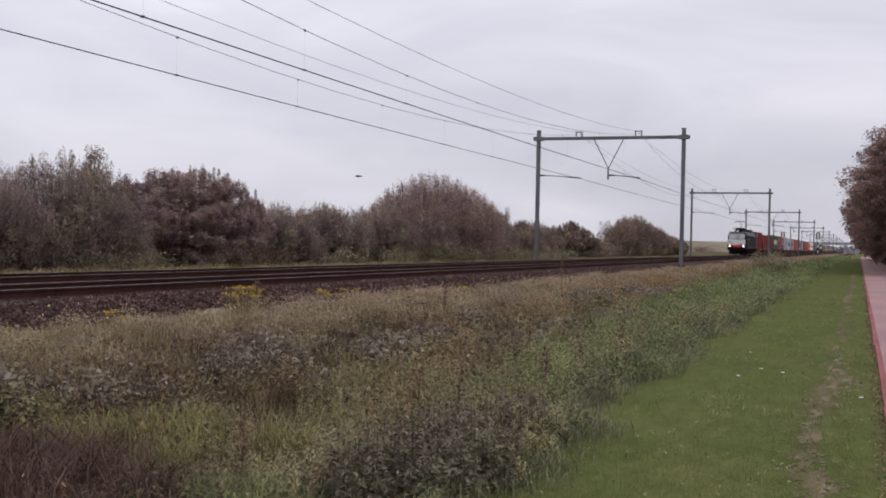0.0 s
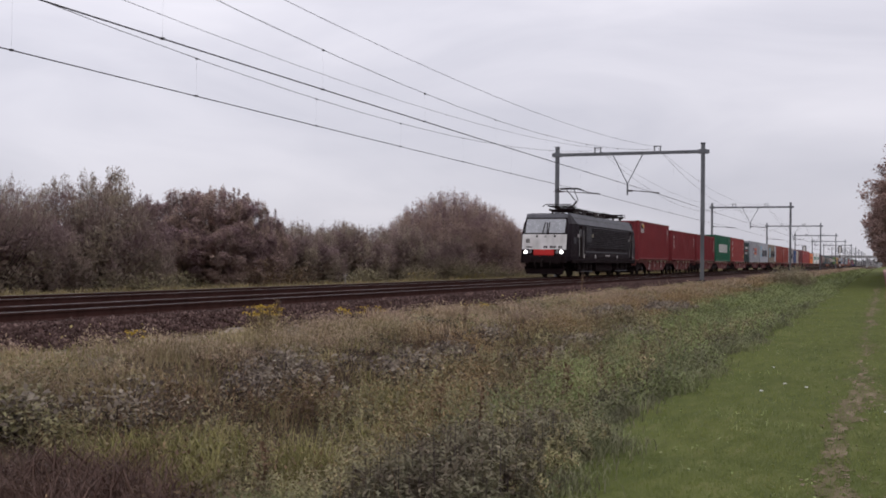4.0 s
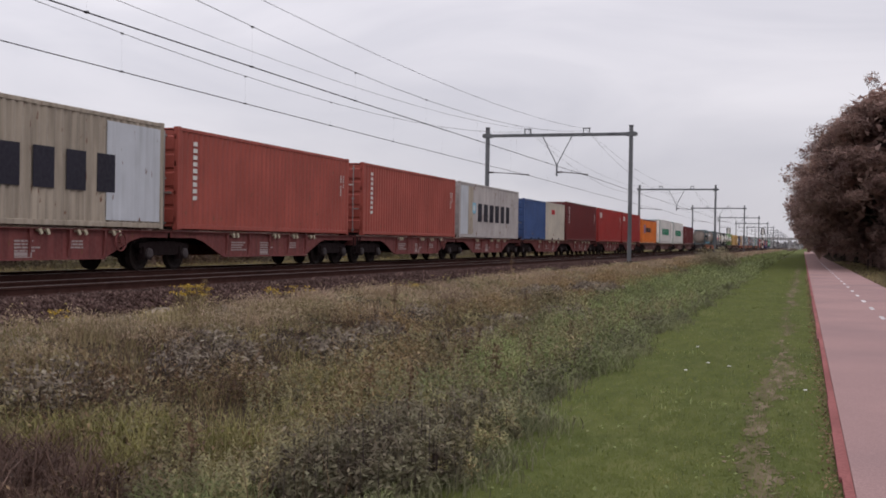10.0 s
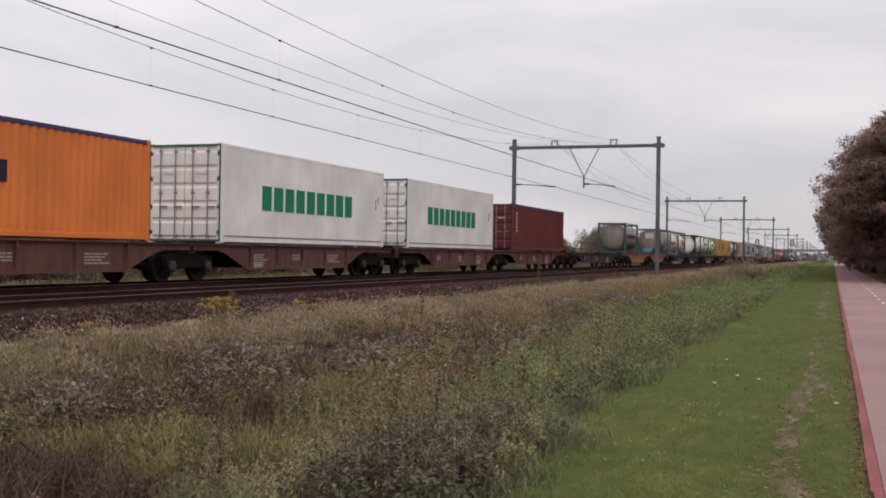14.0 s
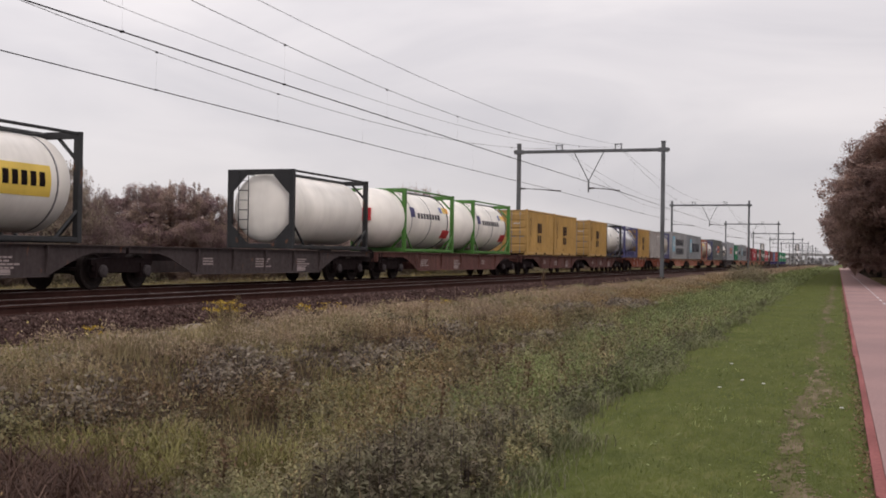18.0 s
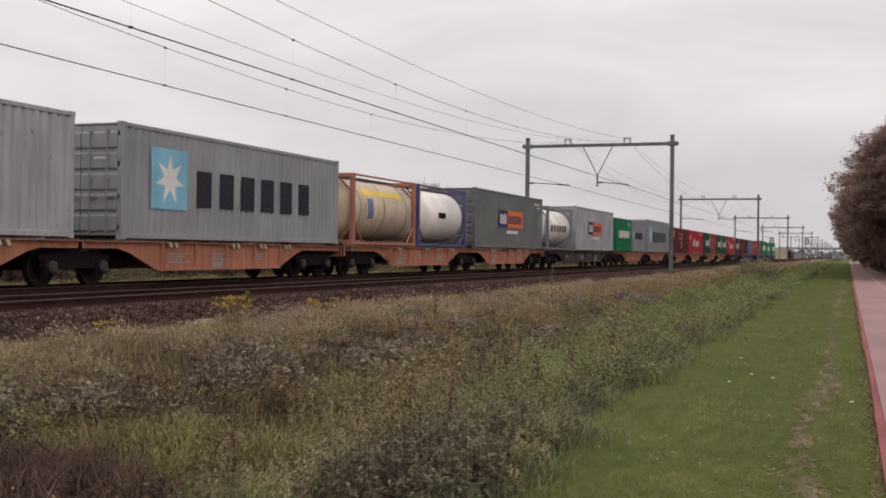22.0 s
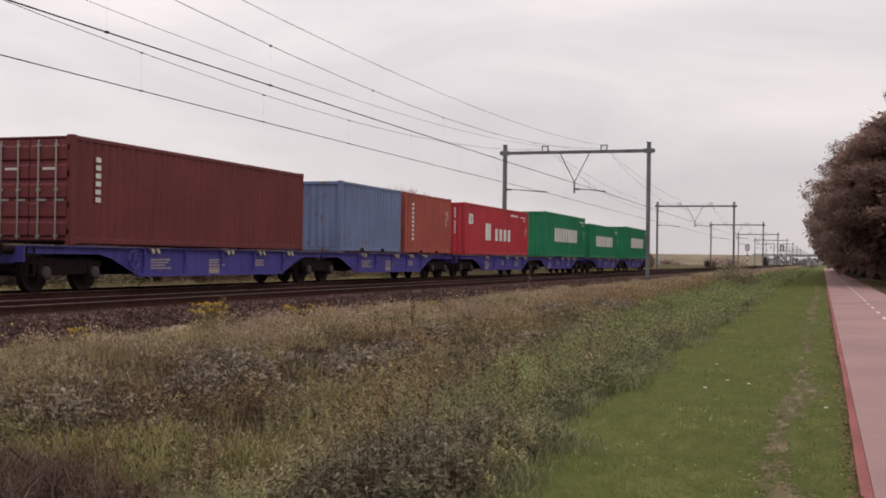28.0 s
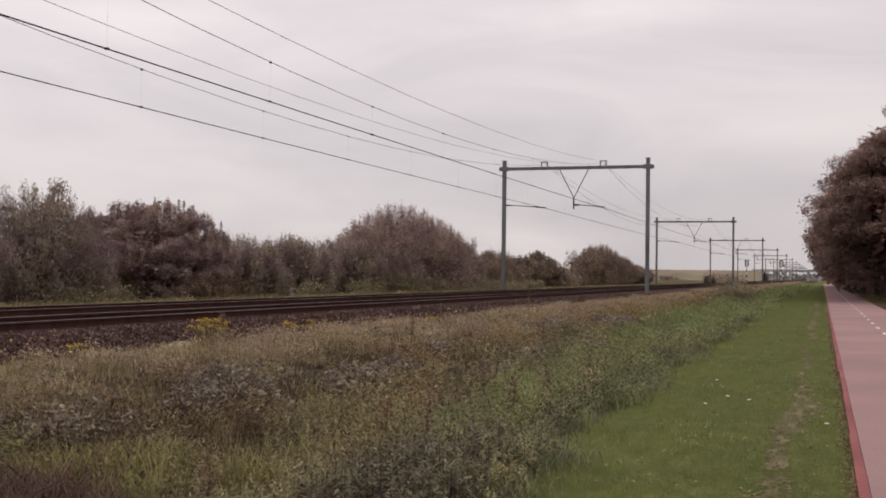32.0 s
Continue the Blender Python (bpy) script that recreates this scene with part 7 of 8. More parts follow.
def dock(cx, cy, hgt):
    th = thing("dock_stalk", "withered dark brown dock stalk standing above the weeds", "weed stalk", "dock stalks", at=pose(cx, cy, float(ground_z(cx, cy))))
    part("stem", Shape().tube((0, 0, -0.05), (0.03, 0.02, hgt), 0.009, 5, 0.005), G_RUST, th)
    m = 150
    t = rg.uniform(0.35, 1.0, m)
    C = np.stack([rg.normal(0, 0.03, m) + 0.03 * t, rg.normal(0, 0.03, m), t * hgt], -1)
    ob = new("seed_head", leaves_mesh("seed_head", C, rg.uniform(0.03, 0.07, m), G_RUST, -0.3, 0.5))
    ob.parent = th
    tagged(ob, kind="stuff")


for cx_, cy_, h_ in ((-8.0, 21.4, 0.75), (-9.3, 36.0, 1.1), (-3.6, 13.2, 0.6), (-3.4, 14.1, 0.55), (-4.6, 11.5, 0.6), (-10.4, 17.9, 0.6), (-5.5, 19.0, 0.6), (-3.6, 17.8, 0.6), (-6.6, 27.0, 0.7), (-3.2, 8.9, 0.75), (-4.3, 7.2, 0.65)):
    dock(cx_, cy_, h_)

# longer grass and green stems feather the edge of the mown verge
n = 8000
y = log_y(n, 5.5, 60)
x = lawn_edge(y) + rg.normal(-0.08, 0.16, n)
stuff("fringe_grass", arched_blades("fringe_grass", on_ground(x, y), rg.uniform(0.05, 0.16, n), rg.uniform(0.004, 0.008, n) * (1 + y / 25), rg.uniform(0.3, 1.0, n), G_VERGE), "longer soft grass along the edge of the mown verge", "grass")
k = 900
y = log_y(k, 8.5, 45)
x = lawn_edge(y) - 0.02 - np.abs(rg.normal(0, 0.28, k))
stuff("verge_herbs", leafy_stems(on_ground(x, y), rg.uniform(0.1, 0.3, k), 18, rg.uniform(0.035, 0.05, k) * (1 + y / 30), G_VERGE, "verge_herbs", 0.36, 0.3), "low green herbs along the edge of the mown verge", "weeds")
# mown verge: short blades, bare strip, a few daisies
n = 55000
y = log_y(n, 5.5, 170)
x = lawn_edge(y) + rg.uniform(0, 1, n) * (0.24 - lawn_edge(y))
bare = np.abs(x + 0.3 + 0.05 * np.sin(y * 0.7) + rg.normal(0, 0.04, n)) < 0.13 + 0.04 * np.sin(y * 1.9)
keep = ~(bare & (rg.uniform(0, 1, n) < np.interp(y, [6, 9, 14], [0.0, 0.3, 0.7]) * np.clip(patches(x * 0, y, 1.2, 60.0) * 2.2, 0.45, 1)))
x, y = x[keep], y[keep]
n = len(x)
stuff("mown_grass", blades_mesh("mown_grass", on_ground(x, y), rg.uniform(0.014, 0.04, n), rg.uniform(0.004, 0.008, n) * (1 + y / 30.0), rg.uniform(0.5, 1.4, n), G_LAWN, 0.82, True), "short mown green grass on the verge", "grass")
n = 14000
y, x = rg.uniform(-14, 5.6, n), rg.uniform(-2.4, 0.24, n)
stuff("near_mown_grass", blades_mesh("near_mown_grass", on_ground(x, y), rg.uniform(0.02, 0.055, n), rg.uniform(0.006, 0.012, n), rg.uniform(0.4, 1.2, n), G_LAWN, 0.82, True), "short mown green grass further along the verge", "grass")
n = 9000
y = log_y(n, 20, 130)
x = 3.15 + rg.uniform(0, 1, n) * 2.6
stuff("verge_grass", blades_mesh("verge_grass", on_ground(x, y), rg.uniform(0.05, 0.14, n), rg.uniform(0.008, 0.014, n) * wide(y), rg.uniform(0.2, 1.0, n), G_OLIVE), "rough brown grass strip between the cycle path and the trees", "grass")
n = 5000
y = log_y(n, 5.5, 60)
x = lawn_edge(y) + rg.uniform(0, 1, n) * (0.24 - lawn_edge(y))
keep = patches(x, y, 0.35, 70.0) > 0.62
x, y = x[keep], y[keep]
n = len(x)
stuff("grass_tufts", blades_mesh("grass_tufts", on_ground(x, y), rg.uniform(0.03, 0.075, n), rg.uniform(0.004, 0.008, n) * (1 + y / 30.0), rg.uniform(0.3, 1.2, n), G_GREEN), "longer tufts scattered in the mown grass", "grass")
n = 500
y = log_y(n, 5.5, 40)
x = rg.uniform(-2.2, 0.2, n)
stuff("clover_leaves", leaves_mesh("clover_leaves", on_ground(x, y, 0.03), rg.uniform(0.015, 0.03, n) * wide(y) ** 0.5, G_GREEN, 0.0, 0.9), "small broad leaves scattered in the mown grass", "clover")
cell_x, cell_y = np.meshgrid(np.arange(-0.66, 0.1, 0.02), np.exp(np.arange(math.log(5.0), math.log(90.0), 0.005)))
mid_ = -0.3 - 0.05 * np.sin(cell_y * 0.7)
bare_ = -0.28 * np.clip((13.0 - cell_y) / 5, 0, 1) + 0.22 * np.exp(-((cell_y - 14.5) / 2.0) ** 2) + 0.7 * patches(cell_x, cell_y / 4, 0.2, 2.0) + 0.6 * patches(cell_x, cell_y / 3, 0.06, 4.0) + 0.55 * patches(cell_x * 0, cell_y, 1.6, 60.0) - 2.4 * np.abs(cell_x - mid_ + 0.08 * (patches(cell_x * 0, cell_y, 0.9, 14.0) - 0.5))
ok = bare_[:-1, :-1] + rg.normal(0, 0.18, bare_[:-1, :-1].shape) > 0.74
id_ = np.arange(cell_x.size).reshape(cell_x.shape)
F = np.stack([id_[:-1, :-1], id_[:-1, 1:], id_[1:, 1:], id_[1:, :-1]], -1)[ok]
used, inv = np.unique(F.ravel(), return_inverse=True)
cell_x = cell_x + rg.normal(0, 0.008, cell_x.shape)
V = np.stack([cell_x, cell_y * (1 + rg.normal(0, 0.0016, cell_y.shape)), ground_z(cell_x, cell_y) + 0.006], -1).reshape(-1, 3)[used]
stuff("worn_track", mesh_arrays("worn_track", V, np.full(len(F), 4), inv.ravel(), M_DIRT), "worn strip of bare brown soil in the mown verge", "bare soil")
n = 2600
y = log_y(n, 5.0, 70)
x = 0.26 - np.abs(rg.normal(0, 0.06, n))
stuff("path_litter", leaves_mesh("path_litter", on_ground(x, y, 0.022), rg.uniform(0.012, 0.03, n) * (1 + y / 40), G_STALK, 0.0, 0.7), "dry brown leaf litter along the edge of the path", "leaf litter")
for dx, dy in [(-1.16, 14.9), (-0.87, 14.5), (-1.35, 13.9), (0.05, 12.4), (-1.5, 17.2)]:
    th = thing("daisy", "small white daisy in the mown grass", "daisy", "daisies", at=pose(dx, dy, float(ground_z(dx, dy))))
    part("stem", Shape().tube((0, 0, 0), (0, 0, 0.075), 0.003, 4), G_GREEN, th)
    part("petals", Shape().lathe([(0.073, 0.012), (0.078, 0.024), (0.084, 0.02)], "z", (0, 0, 0), 9), M_WHITETXT, th, "white petals")

# small pale flowers and spilt sand along the foot of the ballast
n = 420
y = log_y(n, 11, 45)
x = rg.uniform(-10.9, -9.3, n)
keep = patches(x, y, 0.9, 17.0) > 0.5
x, y = x[keep], y[keep]
stuff("shoulder_flowers", leaves_mesh("shoulder_flowers", on_ground(x, y, 0.0) + np.stack([x * 0, x * 0, rg.uniform(0.1, 0.34, len(x))], -1), rg.uniform(0.02, 0.038, len(x)) * (1 + y / 40), G_PALEFLOWER, 0.0, 0.9), "tiny pale yellow flowers along the foot of the ballast", "flowers")
for cx_, cy_, rx_, ry_, h_ in ((-10.9, 17.2, 0.3, 0.9, 0.06), (-10.85, 14.6, 0.25, 0.6, 0.05), (-10.2, 33.8, 0.35, 1.6, 0.14), (-9.95, 37.2, 0.35, 1.8, 0.16)):
    th = thing("sand_heap", "low spill of pale sand at the foot of the ballast", "sand", "sand spills", at=pose(cx_, cy_, float(ground_z(cx_, cy_))))
    u_, v_ = np.meshgrid(np.linspace(0, 1, 7), np.linspace(0, 2 * math.pi, 25)[:-1])
    r_ = u_ * (0.8 + 0.3 * patches(np.cos(v_) + cx_ * 3, np.sin(v_) + 2, 0.5, 8.0))
    V = np.stack([rx_ * r_ * np.cos(v_), ry_ * r_ * np.sin(v_), h_ * (1 - u_ ** 1.6) * (0.8 + 0.3 * patches(u_ * 3, v_, 0.6, 5.0)) - 0.02], -1)
    i_ = np.arange(24 * 7).reshape(24, 7)
    j_ = np.roll(i_, -1, axis=0)
    F = np.stack([i_[:, :-1], i_[:, 1:], j_[:, 1:], j_[:, :-1]], -1).reshape(-1)
    new("heap", mesh_arrays("heap", V.reshape(-1, 3), np.full(len(F) // 4, 4), F, M_SAND, True)).parent = th

# loose ballast stones
n = 19000
sy = np.concatenate([log_y(n - 2000, 9, 70), rg.uniform(-14, 9, 2000)])
sx = -10.75 - rg.uniform(0, 1, n) * 1.9
n2 = 5000
sy = np.concatenate([sy, log_y(n2, 12, 60)])
sx = np.concatenate([sx, rg.uniform(-20.5, -12.6, n2)])
n = len(sx)
size = rg.uniform(0.024, 0.052, n)
base = np.array([(1, 0, 0), (-1, 0, 0), (0, 1, 0), (0, -1, 0), (0, 0, 1), (0, 0, -1)], float)
V = on_ground(sx, sy, 0.012)[:, None, :] + base[None] * (size[:, None, None] * rg.uniform(0.6, 1.25, (n, 6, 1))) + rg.normal(0, 0.006, (n, 6, 3))
tri = np.array([(0, 2, 4), (2, 1, 4), (1, 3, 4), (3, 0, 4), (2, 0, 5), (1, 2, 5), (3, 1, 5), (0, 3, 5)])
loops = ((np.arange(n) * 6)[:, None, None] + tri[None]).ravel()
stuff("ballast_stones", mesh_arrays("ballast_stones", V.reshape(-1, 3), np.full(n * 8, 3), loops, M_STONE), "loose dark brown ballast stones along the track", "ballast")


# ---- bushes beyond the railway ----
def bush(cx, cy, rx, ry, hgt, n_leaves, label, mat, shoots=120, upright=0.5, leaf=0.16, slim=0.6, sparse=False):
    th = thing("bush", label, "bush", "bushes beyond the railway", at=pose(cx, cy, float(ground_z(cx, cy))))
    s = Shape()
    if sparse:
        T = np.zeros((shoots, 3))
        for i in range(shoots):
            a, q = rg.uniform(0, 2 * math.pi), math.sqrt(rg.uniform())
            z = rg.uniform(0.35, 1.0)
            T[i] = rx * (1.15 - z) * q * math.cos(a) * 1.6, ry * (1.15 - z) * q * math.sin(a) * 1.6, hgt * z
            s.tube((0, 0, T[i, 2] * 0.62), T[i], 0.014, 4, 0.004)
        s.tube((0, 0, -0.1), (0, 0, hgt), 0.05, 5, 0.006)
        part("stalk", s, M_TWIG, th)
        R = np.tile(np.array([0.2, 0.2, 0.34]) * max(1.0, leaf / 0.14), (shoots, 1))
        new("foliage", lumpy_leaves("foliage", T - [0, 0, 0.1], R, n_leaves, leaf, mat, -0.3, slim, 0.3, 0.1, 0.5)).parent = th
        return th
    n, scale = n_leaves * (7 if upright < 0.5 else 6), hgt / 4.7
    round_ = upright < 0.5
    k = int(170 * max(0.8, (rx * ry / 16.0) ** 0.6))
    a = rg.uniform(0, 2 * np.pi, k)
    if round_:
        e = np.arcsin(rg.uniform(-0.5, 1.0, k))
        q = rg.uniform(0.72, 0.97, k)
        L = np.stack([rx * q * np.cos(a) * np.cos(e), ry * q * np.sin(a) * np.cos(e), hgt * (0.36 + 0.56 * q * np.sin(e))], -1)
    else:
        side = rg.uniform(0, 1, k) < 0.42
        q = np.where(side, rg.uniform(0.8, 1.0, k), np.sqrt(rg.uniform(0, 1, k)))
        roof = hgt * (1 - 0.5 * q ** 2.4) * rg.uniform(0.88, 0.98, k)
        L = np.stack([rx * q * np.cos(a), ry * q * np.sin(a), roof * np.where(side, rg.uniform(0.1, 0.8, k), rg.uniform(0.8, 0.95, k))], -1)
    span = max(1.3, 0.42 * ry)
    L[:, 2] *= 0.74 + 0.44 * patches(L[:, 0] + cx * 3, L[:, 1] + 40 + cy % 17, span, cy * 0.37)
    r = rg.uniform(0.2, 0.46, k) * (0.6 + 0.4 * scale)
    R = np.stack([r, r, r * (0.85 if round_ else 1.0 + 0.9 * upright)], -1)
    L[:, 2] = np.maximum(R[:, 2] * 0.5, np.minimum(L[:, 2], hgt * 0.98 - R[:, 2]))
    # slender plumes that break the outline
    k2 = int(k * (0.5 + 1.3 * upright))
    a, q = rg.uniform(0, 2 * np.pi, k2), np.sqrt(rg.uniform(0, 1, k2))
    ztop = hgt * ((0.36 + 0.6 * np.sqrt(1 - np.minimum(q, 0.96) ** 2)) if round_ else (1 - 0.5 * q ** 2.4)) * rg.uniform(0.92, 1.05 + 0.06 * upright, k2)
    hz = rg.uniform(0.24, 0.5, k2) * (0.5 + 0.5 * scale) * (0.8 + 0.5 * upright)
    L2 = np.stack([rx * q * np.cos(a), ry * q * np.sin(a), ztop - hz], -1)
    L2[:, 2] *= 0.74 + 0.44 * patches(L2[:, 0] + cx * 3, L2[:, 1] + 40 + cy % 17, span, cy * 0.37)
    R2 = np.stack([hz * 0.24, hz * 0.24, hz], -1)
    # long upright shoots on the willow-like ones
    k3 = 0 if round_ or upright < 0.6 else int(9 * upright * rx * ry / 4)
    a, q = rg.uniform(0, 2 * np.pi, k3), np.sqrt(rg.uniform(0, 0.8, k3))
    hz = rg.uniform(0.4, 0.75, k3) * (0.45 + 0.55 * scale)
    L3 = np.stack([rx * q * np.cos(a), ry * q * np.sin(a), hgt * (1 - 0.5 * q ** 2.4) * rg.uniform(0.96, 1.06, k3) - hz * 0.8], -1)
    L3[:, 2] *= 0.74 + 0.44 * patches(L3[:, 0] + cx * 3, L3[:, 1] + 40 + cy % 17, span, cy * 0.37)
    R3 = np.stack([hz * 0.17, hz * 0.17, hz], -1)
    L, R = np.concatenate([L, L2, L3]), np.concatenate([R, R2, R3])
    for i in range(0, len(L), 2):
        s.tube((L[i, 0] * 0.45, L[i, 1] * 0.45, -0.1), (L[i, 0], L[i, 1], L[i, 2] + R[i, 2] * 0.9), 0.014, 4, 0.004)
    tagged(part("stalk", s, M_TWIG, th), kind="stuff")
    new("foliage", lumpy_leaves("foliage", L, R, n, leaf * 0.68, mat, 0.1 if round_ else -0.7, 0.6 if round_ else 0.42, 0.35, 0.45, 0.6)).parent = th
    # shaded leaves within
    m = n // 9
    i = rg.integers(0, len(L), m)
    C = L[i] * (rg.uniform(0.35, 0.85, (m, 1)) * [1, 1, 1]) + rg.normal(0, 0.2, (m, 3))
    C[:, 2] = np.maximum(0.05, C[:, 2])
    new("inner_foliage", small_leaves("inner_foliage", C, rg.uniform(0.8, 1.4, m) * leaf * 1.5, mat, 0.0, 0.8)).parent = th
    return th


BUSHES = [
    (-30.5, 30.0, 4.0, 4.5, 4.4, 12000, "tall grey-green willow bush in a dense thicket", G_BUSH2, 160, 0.7, 0.15),
    (-30.0, 36.0, 3.5, 4.0, 4.3, 12000, "tall grey-green willow bush in a dense thicket", G_BUSH2, 160, 0.7, 0.15),
    (-30.5, 45.6, 3.6, 6.2, 5.0, 21000, "rounded brown-green bush with dense leaves", G_BUSH, 210, 0.2, 0.16),
    (-31.0, 54.5, 3.0, 4.0, 3.4, 9000, "low willow bush with upright shoots", G_BUSH2, 140, 0.8, 0.16),
    (-31.0, 61.0, 3.0, 4.5, 3.5, 10000, "low willow bush with upright shoots", G_BUSH2, 150, 0.8, 0.16),
    (-30.5, 68.0, 3.0, 4.0, 3.9, 9000, "grey-green willow bush with upright shoots", G_BUSH2, 140, 0.8, 0.17),
    (-30.5, 79.5, 4.5, 10.0, 6.9, 22000, "large rounded bush with upright shoots on top", G_BUSH, 260, 0.7, 0.19),
    (-28.5, 71.5, 2.4, 3.6, 3.2, 7000, "grey-green willow bush in front of a larger one", G_BUSH2, 110, 0.7, 0.17),
    (-31.0, 92.5, 3.0, 5.0, 3.9, 7000, "low bush with upright shoots", G_BUSH2, 120, 0.8, 0.2),
    (-30.5, 103.0, 3.0, 6.0, 3.9, 7000, "low brown-green bush beyond the track", G_BUSH3, 110, 0.6, 0.22),
    (-30.5, 113.0, 3.0, 5.0, 3.7, 6000, "low brown-green bush beyond the track", G_BUSH3, 100, 0.4, 0.22),
    (-30.0, 122.5, 2.6, 5.0, 4.3, 6500, "dark rounded bush beyond the track", G_BUSH3, 100, 0.3, 0.24),
    (-31.0, 133.0, 3.0, 7.0, 2.6, 3000, "low straggling bush beyond the track", G_BUSH3, 80, 0.5, 0.26),
    (-30.5, 158.0, 3.5, 9.0, 6.6, 9000, "tall bush with dark leaves and a ragged top", G_BUSH3, 170, 0.6, 0.28),
    (-30.5, 171.0, 3.5, 9.0, 5.2, 7000, "broad sloping bush with dark leaves", G_BUSH3, 150, 0.6, 0.28),
    (-31.0, 190.0, 4.0, 9.0, 3.6, 4000, "low bush by the railway", G_BUSH3, 80, 0.4, 0.34),
    (-38.0, 225.0, 3.0, 5.0, 1.7, 2200, "low bush by the railway", G_BUSH3, 80, 0.4, 0.4),
    (-31.0, 330.0, 1.6, 4.0, 2.4, 1200, "low bush by the railway", G_BUSH3, 80, 0.4, 0.5),
]
for b_ in BUSHES:
    bush(*b_)
bush(-30.5, 38.6, 1.3, 1.3, 5.4, 2600, "slender birch sapling above the thicket", G_BUSH2, 40, 0.3, 0.13, 0.6, True)
bush(-30.5, 97.5, 0.9, 1.4, 5.0, 900, "slender sapling above the bushes", G_BUSH2, 18, 0.5, 0.2, 0.5, True)
bush(-30.5, 140.0, 1.6, 3.4, 4.5, 1600, "sparse sapling with thin leaves", G_BUSH3, 26, 0.3, 0.26, 0.5, True)
# low scrub at the foot of the bushes
for cx_, cy_, rx_, ry_, h_ in ((-26.5, 46.0, 1.2, 3.0, 1.6), (-26.5, 36.0, 1.0, 3.0, 0.9), (-27.0, 56.0, 1.0, 3.0, 1.0), (-27.0, 65.0, 1.2, 3.5, 1.3), (-26.5, 76.0, 1.2, 4.0, 1.5), (-26.5, 88.0, 1.3, 5.0, 1.5), (-26.5, 102.0, 1.3, 6.0, 1.4), (-26.8, 70.5, 1.2, 3.0, 1.8), (-26.6, 73.5, 1.4, 3.2, 1.5), (-26.2, 82.0, 1.2, 4.0, 1.0), (-26.4, 95.0, 1.3, 4.5, 1.1)):
    clump("low_scrub", "low tangled scrub at the foot of the bushes", "scrub", cx_, cy_, rx_, ry_, h_, int(2400 * ry_ / 3), 0.13, G_RUST if 44 < cy_ < 48 else G_SCRUB, 0.5, 14, "low scrub")
n = 24000
y = log_y(n, 22, 200)
x = rg.uniform(-27.0, -22.2, n)
stuff("far_verge_grass", blades_mesh("far_verge_grass", on_ground(x, y), rg.uniform(0.15, 0.55, n), rg.uniform(0.008, 0.014, n) * wide(y), rg.uniform(0.2, 0.9, n), G_OLIVE), "rough yellowish grass between the railway and the bushes", "grass")


# ---- trees along the cycle path ----
def tree(cx, cy, crown_r, hgt, n_leaves, low=1.0, leaf=0.4):
    th = thing("oak_tree", "large dark-leaved oak tree overhanging the cycle path", "tree", "trees along the path", at=pose(cx, cy, 0))
    s = Shape()
    pts = [(0, 0, -0.2), (0.05, 0.02, 1.6), (-0.05, 0.08, 3.4), (0.1, 0.0, hgt * 0.55), (0, 0.1, hgt * 0.85)]
    rad = [0.34, 0.27, 0.22, 0.14, 0.05]
    for a_, b_, r0, r1 in zip(pts[:-1], pts[1:], rad[:-1], rad[1:]):
        s.tube(a_, b_, r0, 9, r1)
    part("trunk", s, M_BARK, th)
    k = 190
    a, e = rg.uniform(0, 2 * np.pi, k), np.arcsin(rg.uniform(-0.75, 1.0, k))
    q = crown_r * rg.uniform(0.62, 0.9, k)
    zc = low + (hgt - low) * 0.42
    L = np.stack([q * np.cos(a) * np.cos(e), q * np.sin(a) * np.cos(e), zc + np.where(e > 0, (hgt - zc) * 0.9, (zc - low) * 1.05) * np.sin(e)], -1)
    r = rg.uniform(0.5, 1.3, k)
    R = np.stack([r, r, r * 0.5], -1)
    s = Shape()
    for i in range(0, k, 2):
        s.tube((0, 0, rg.uniform(2.2, hgt * 0.6)), tuple(L[i]), 0.09, 5, 0.02)
    part("branch_frame", s, M_BARK, th)
    new("crown", lumpy_leaves("crown", L, R, n_leaves, leaf * 0.9, G_TREE, 0.2, 0.75, 0.6, 0.45, 0.6)).parent = th
    m = n_leaves // 8
    i = rg.integers(0, k, m)
    C = L[i] * [[0.7, 0.7, 1.0]] + rg.normal(0, 0.5, (m, 3))
    new("inner_foliage", small_leaves("inner_foliage", C, rg.uniform(0.8, 1.4, m) * leaf * 2.4, G_TREE, 0.2, 0.9)).parent = th
    return th


near_tree = tree(6.0, 84, 6.9, 12.6, 150000, 1.0, 0.18)
tree(5.6, 96, 7.3, 12.8, 80000, 1.0, 0.24)
tree(5.6, 108, 7.8, 13.4, 36000, 1.0, 0.34)
far_trees = [tree(5.2, 120, 6.9, 12.6, 9000, 1.0, 0.6), tree(5.6, 133, 7.3, 13.0, 9000, 1.0, 0.6)]
for k in range(2, 12):
    copy_thing(far_trees[k % 2], pose(5.2 + 0.5 * math.sin(k * 2.1), 120 + k * 13, 0, 0, 0, 50 + k * 77))
copy_thing(near_tree, pose(12.5, 72, 0, 0, 0, 140))
bush(4.5, 86.0, 1.3, 1.3, 14.4, 2600, "sparse bare-topped birch among the oaks", G_TREE, 26, 0.2, 0.2, 0.5, True)
for k in range(17):
    cy_ = 66 + k * 9.0 + k * k * 0.5
    clump("hedge_undergrowth", "dark undergrowth beneath the trees", "undergrowth", 6.7 + 0.3 * math.sin(k * 1.9), cy_, 1.7, 6.5 + k * 0.5, 2.9 + 0.9 * math.sin(k * 2.2), 6500, 0.27, G_TREE, 0.6, 30, "undergrowth")

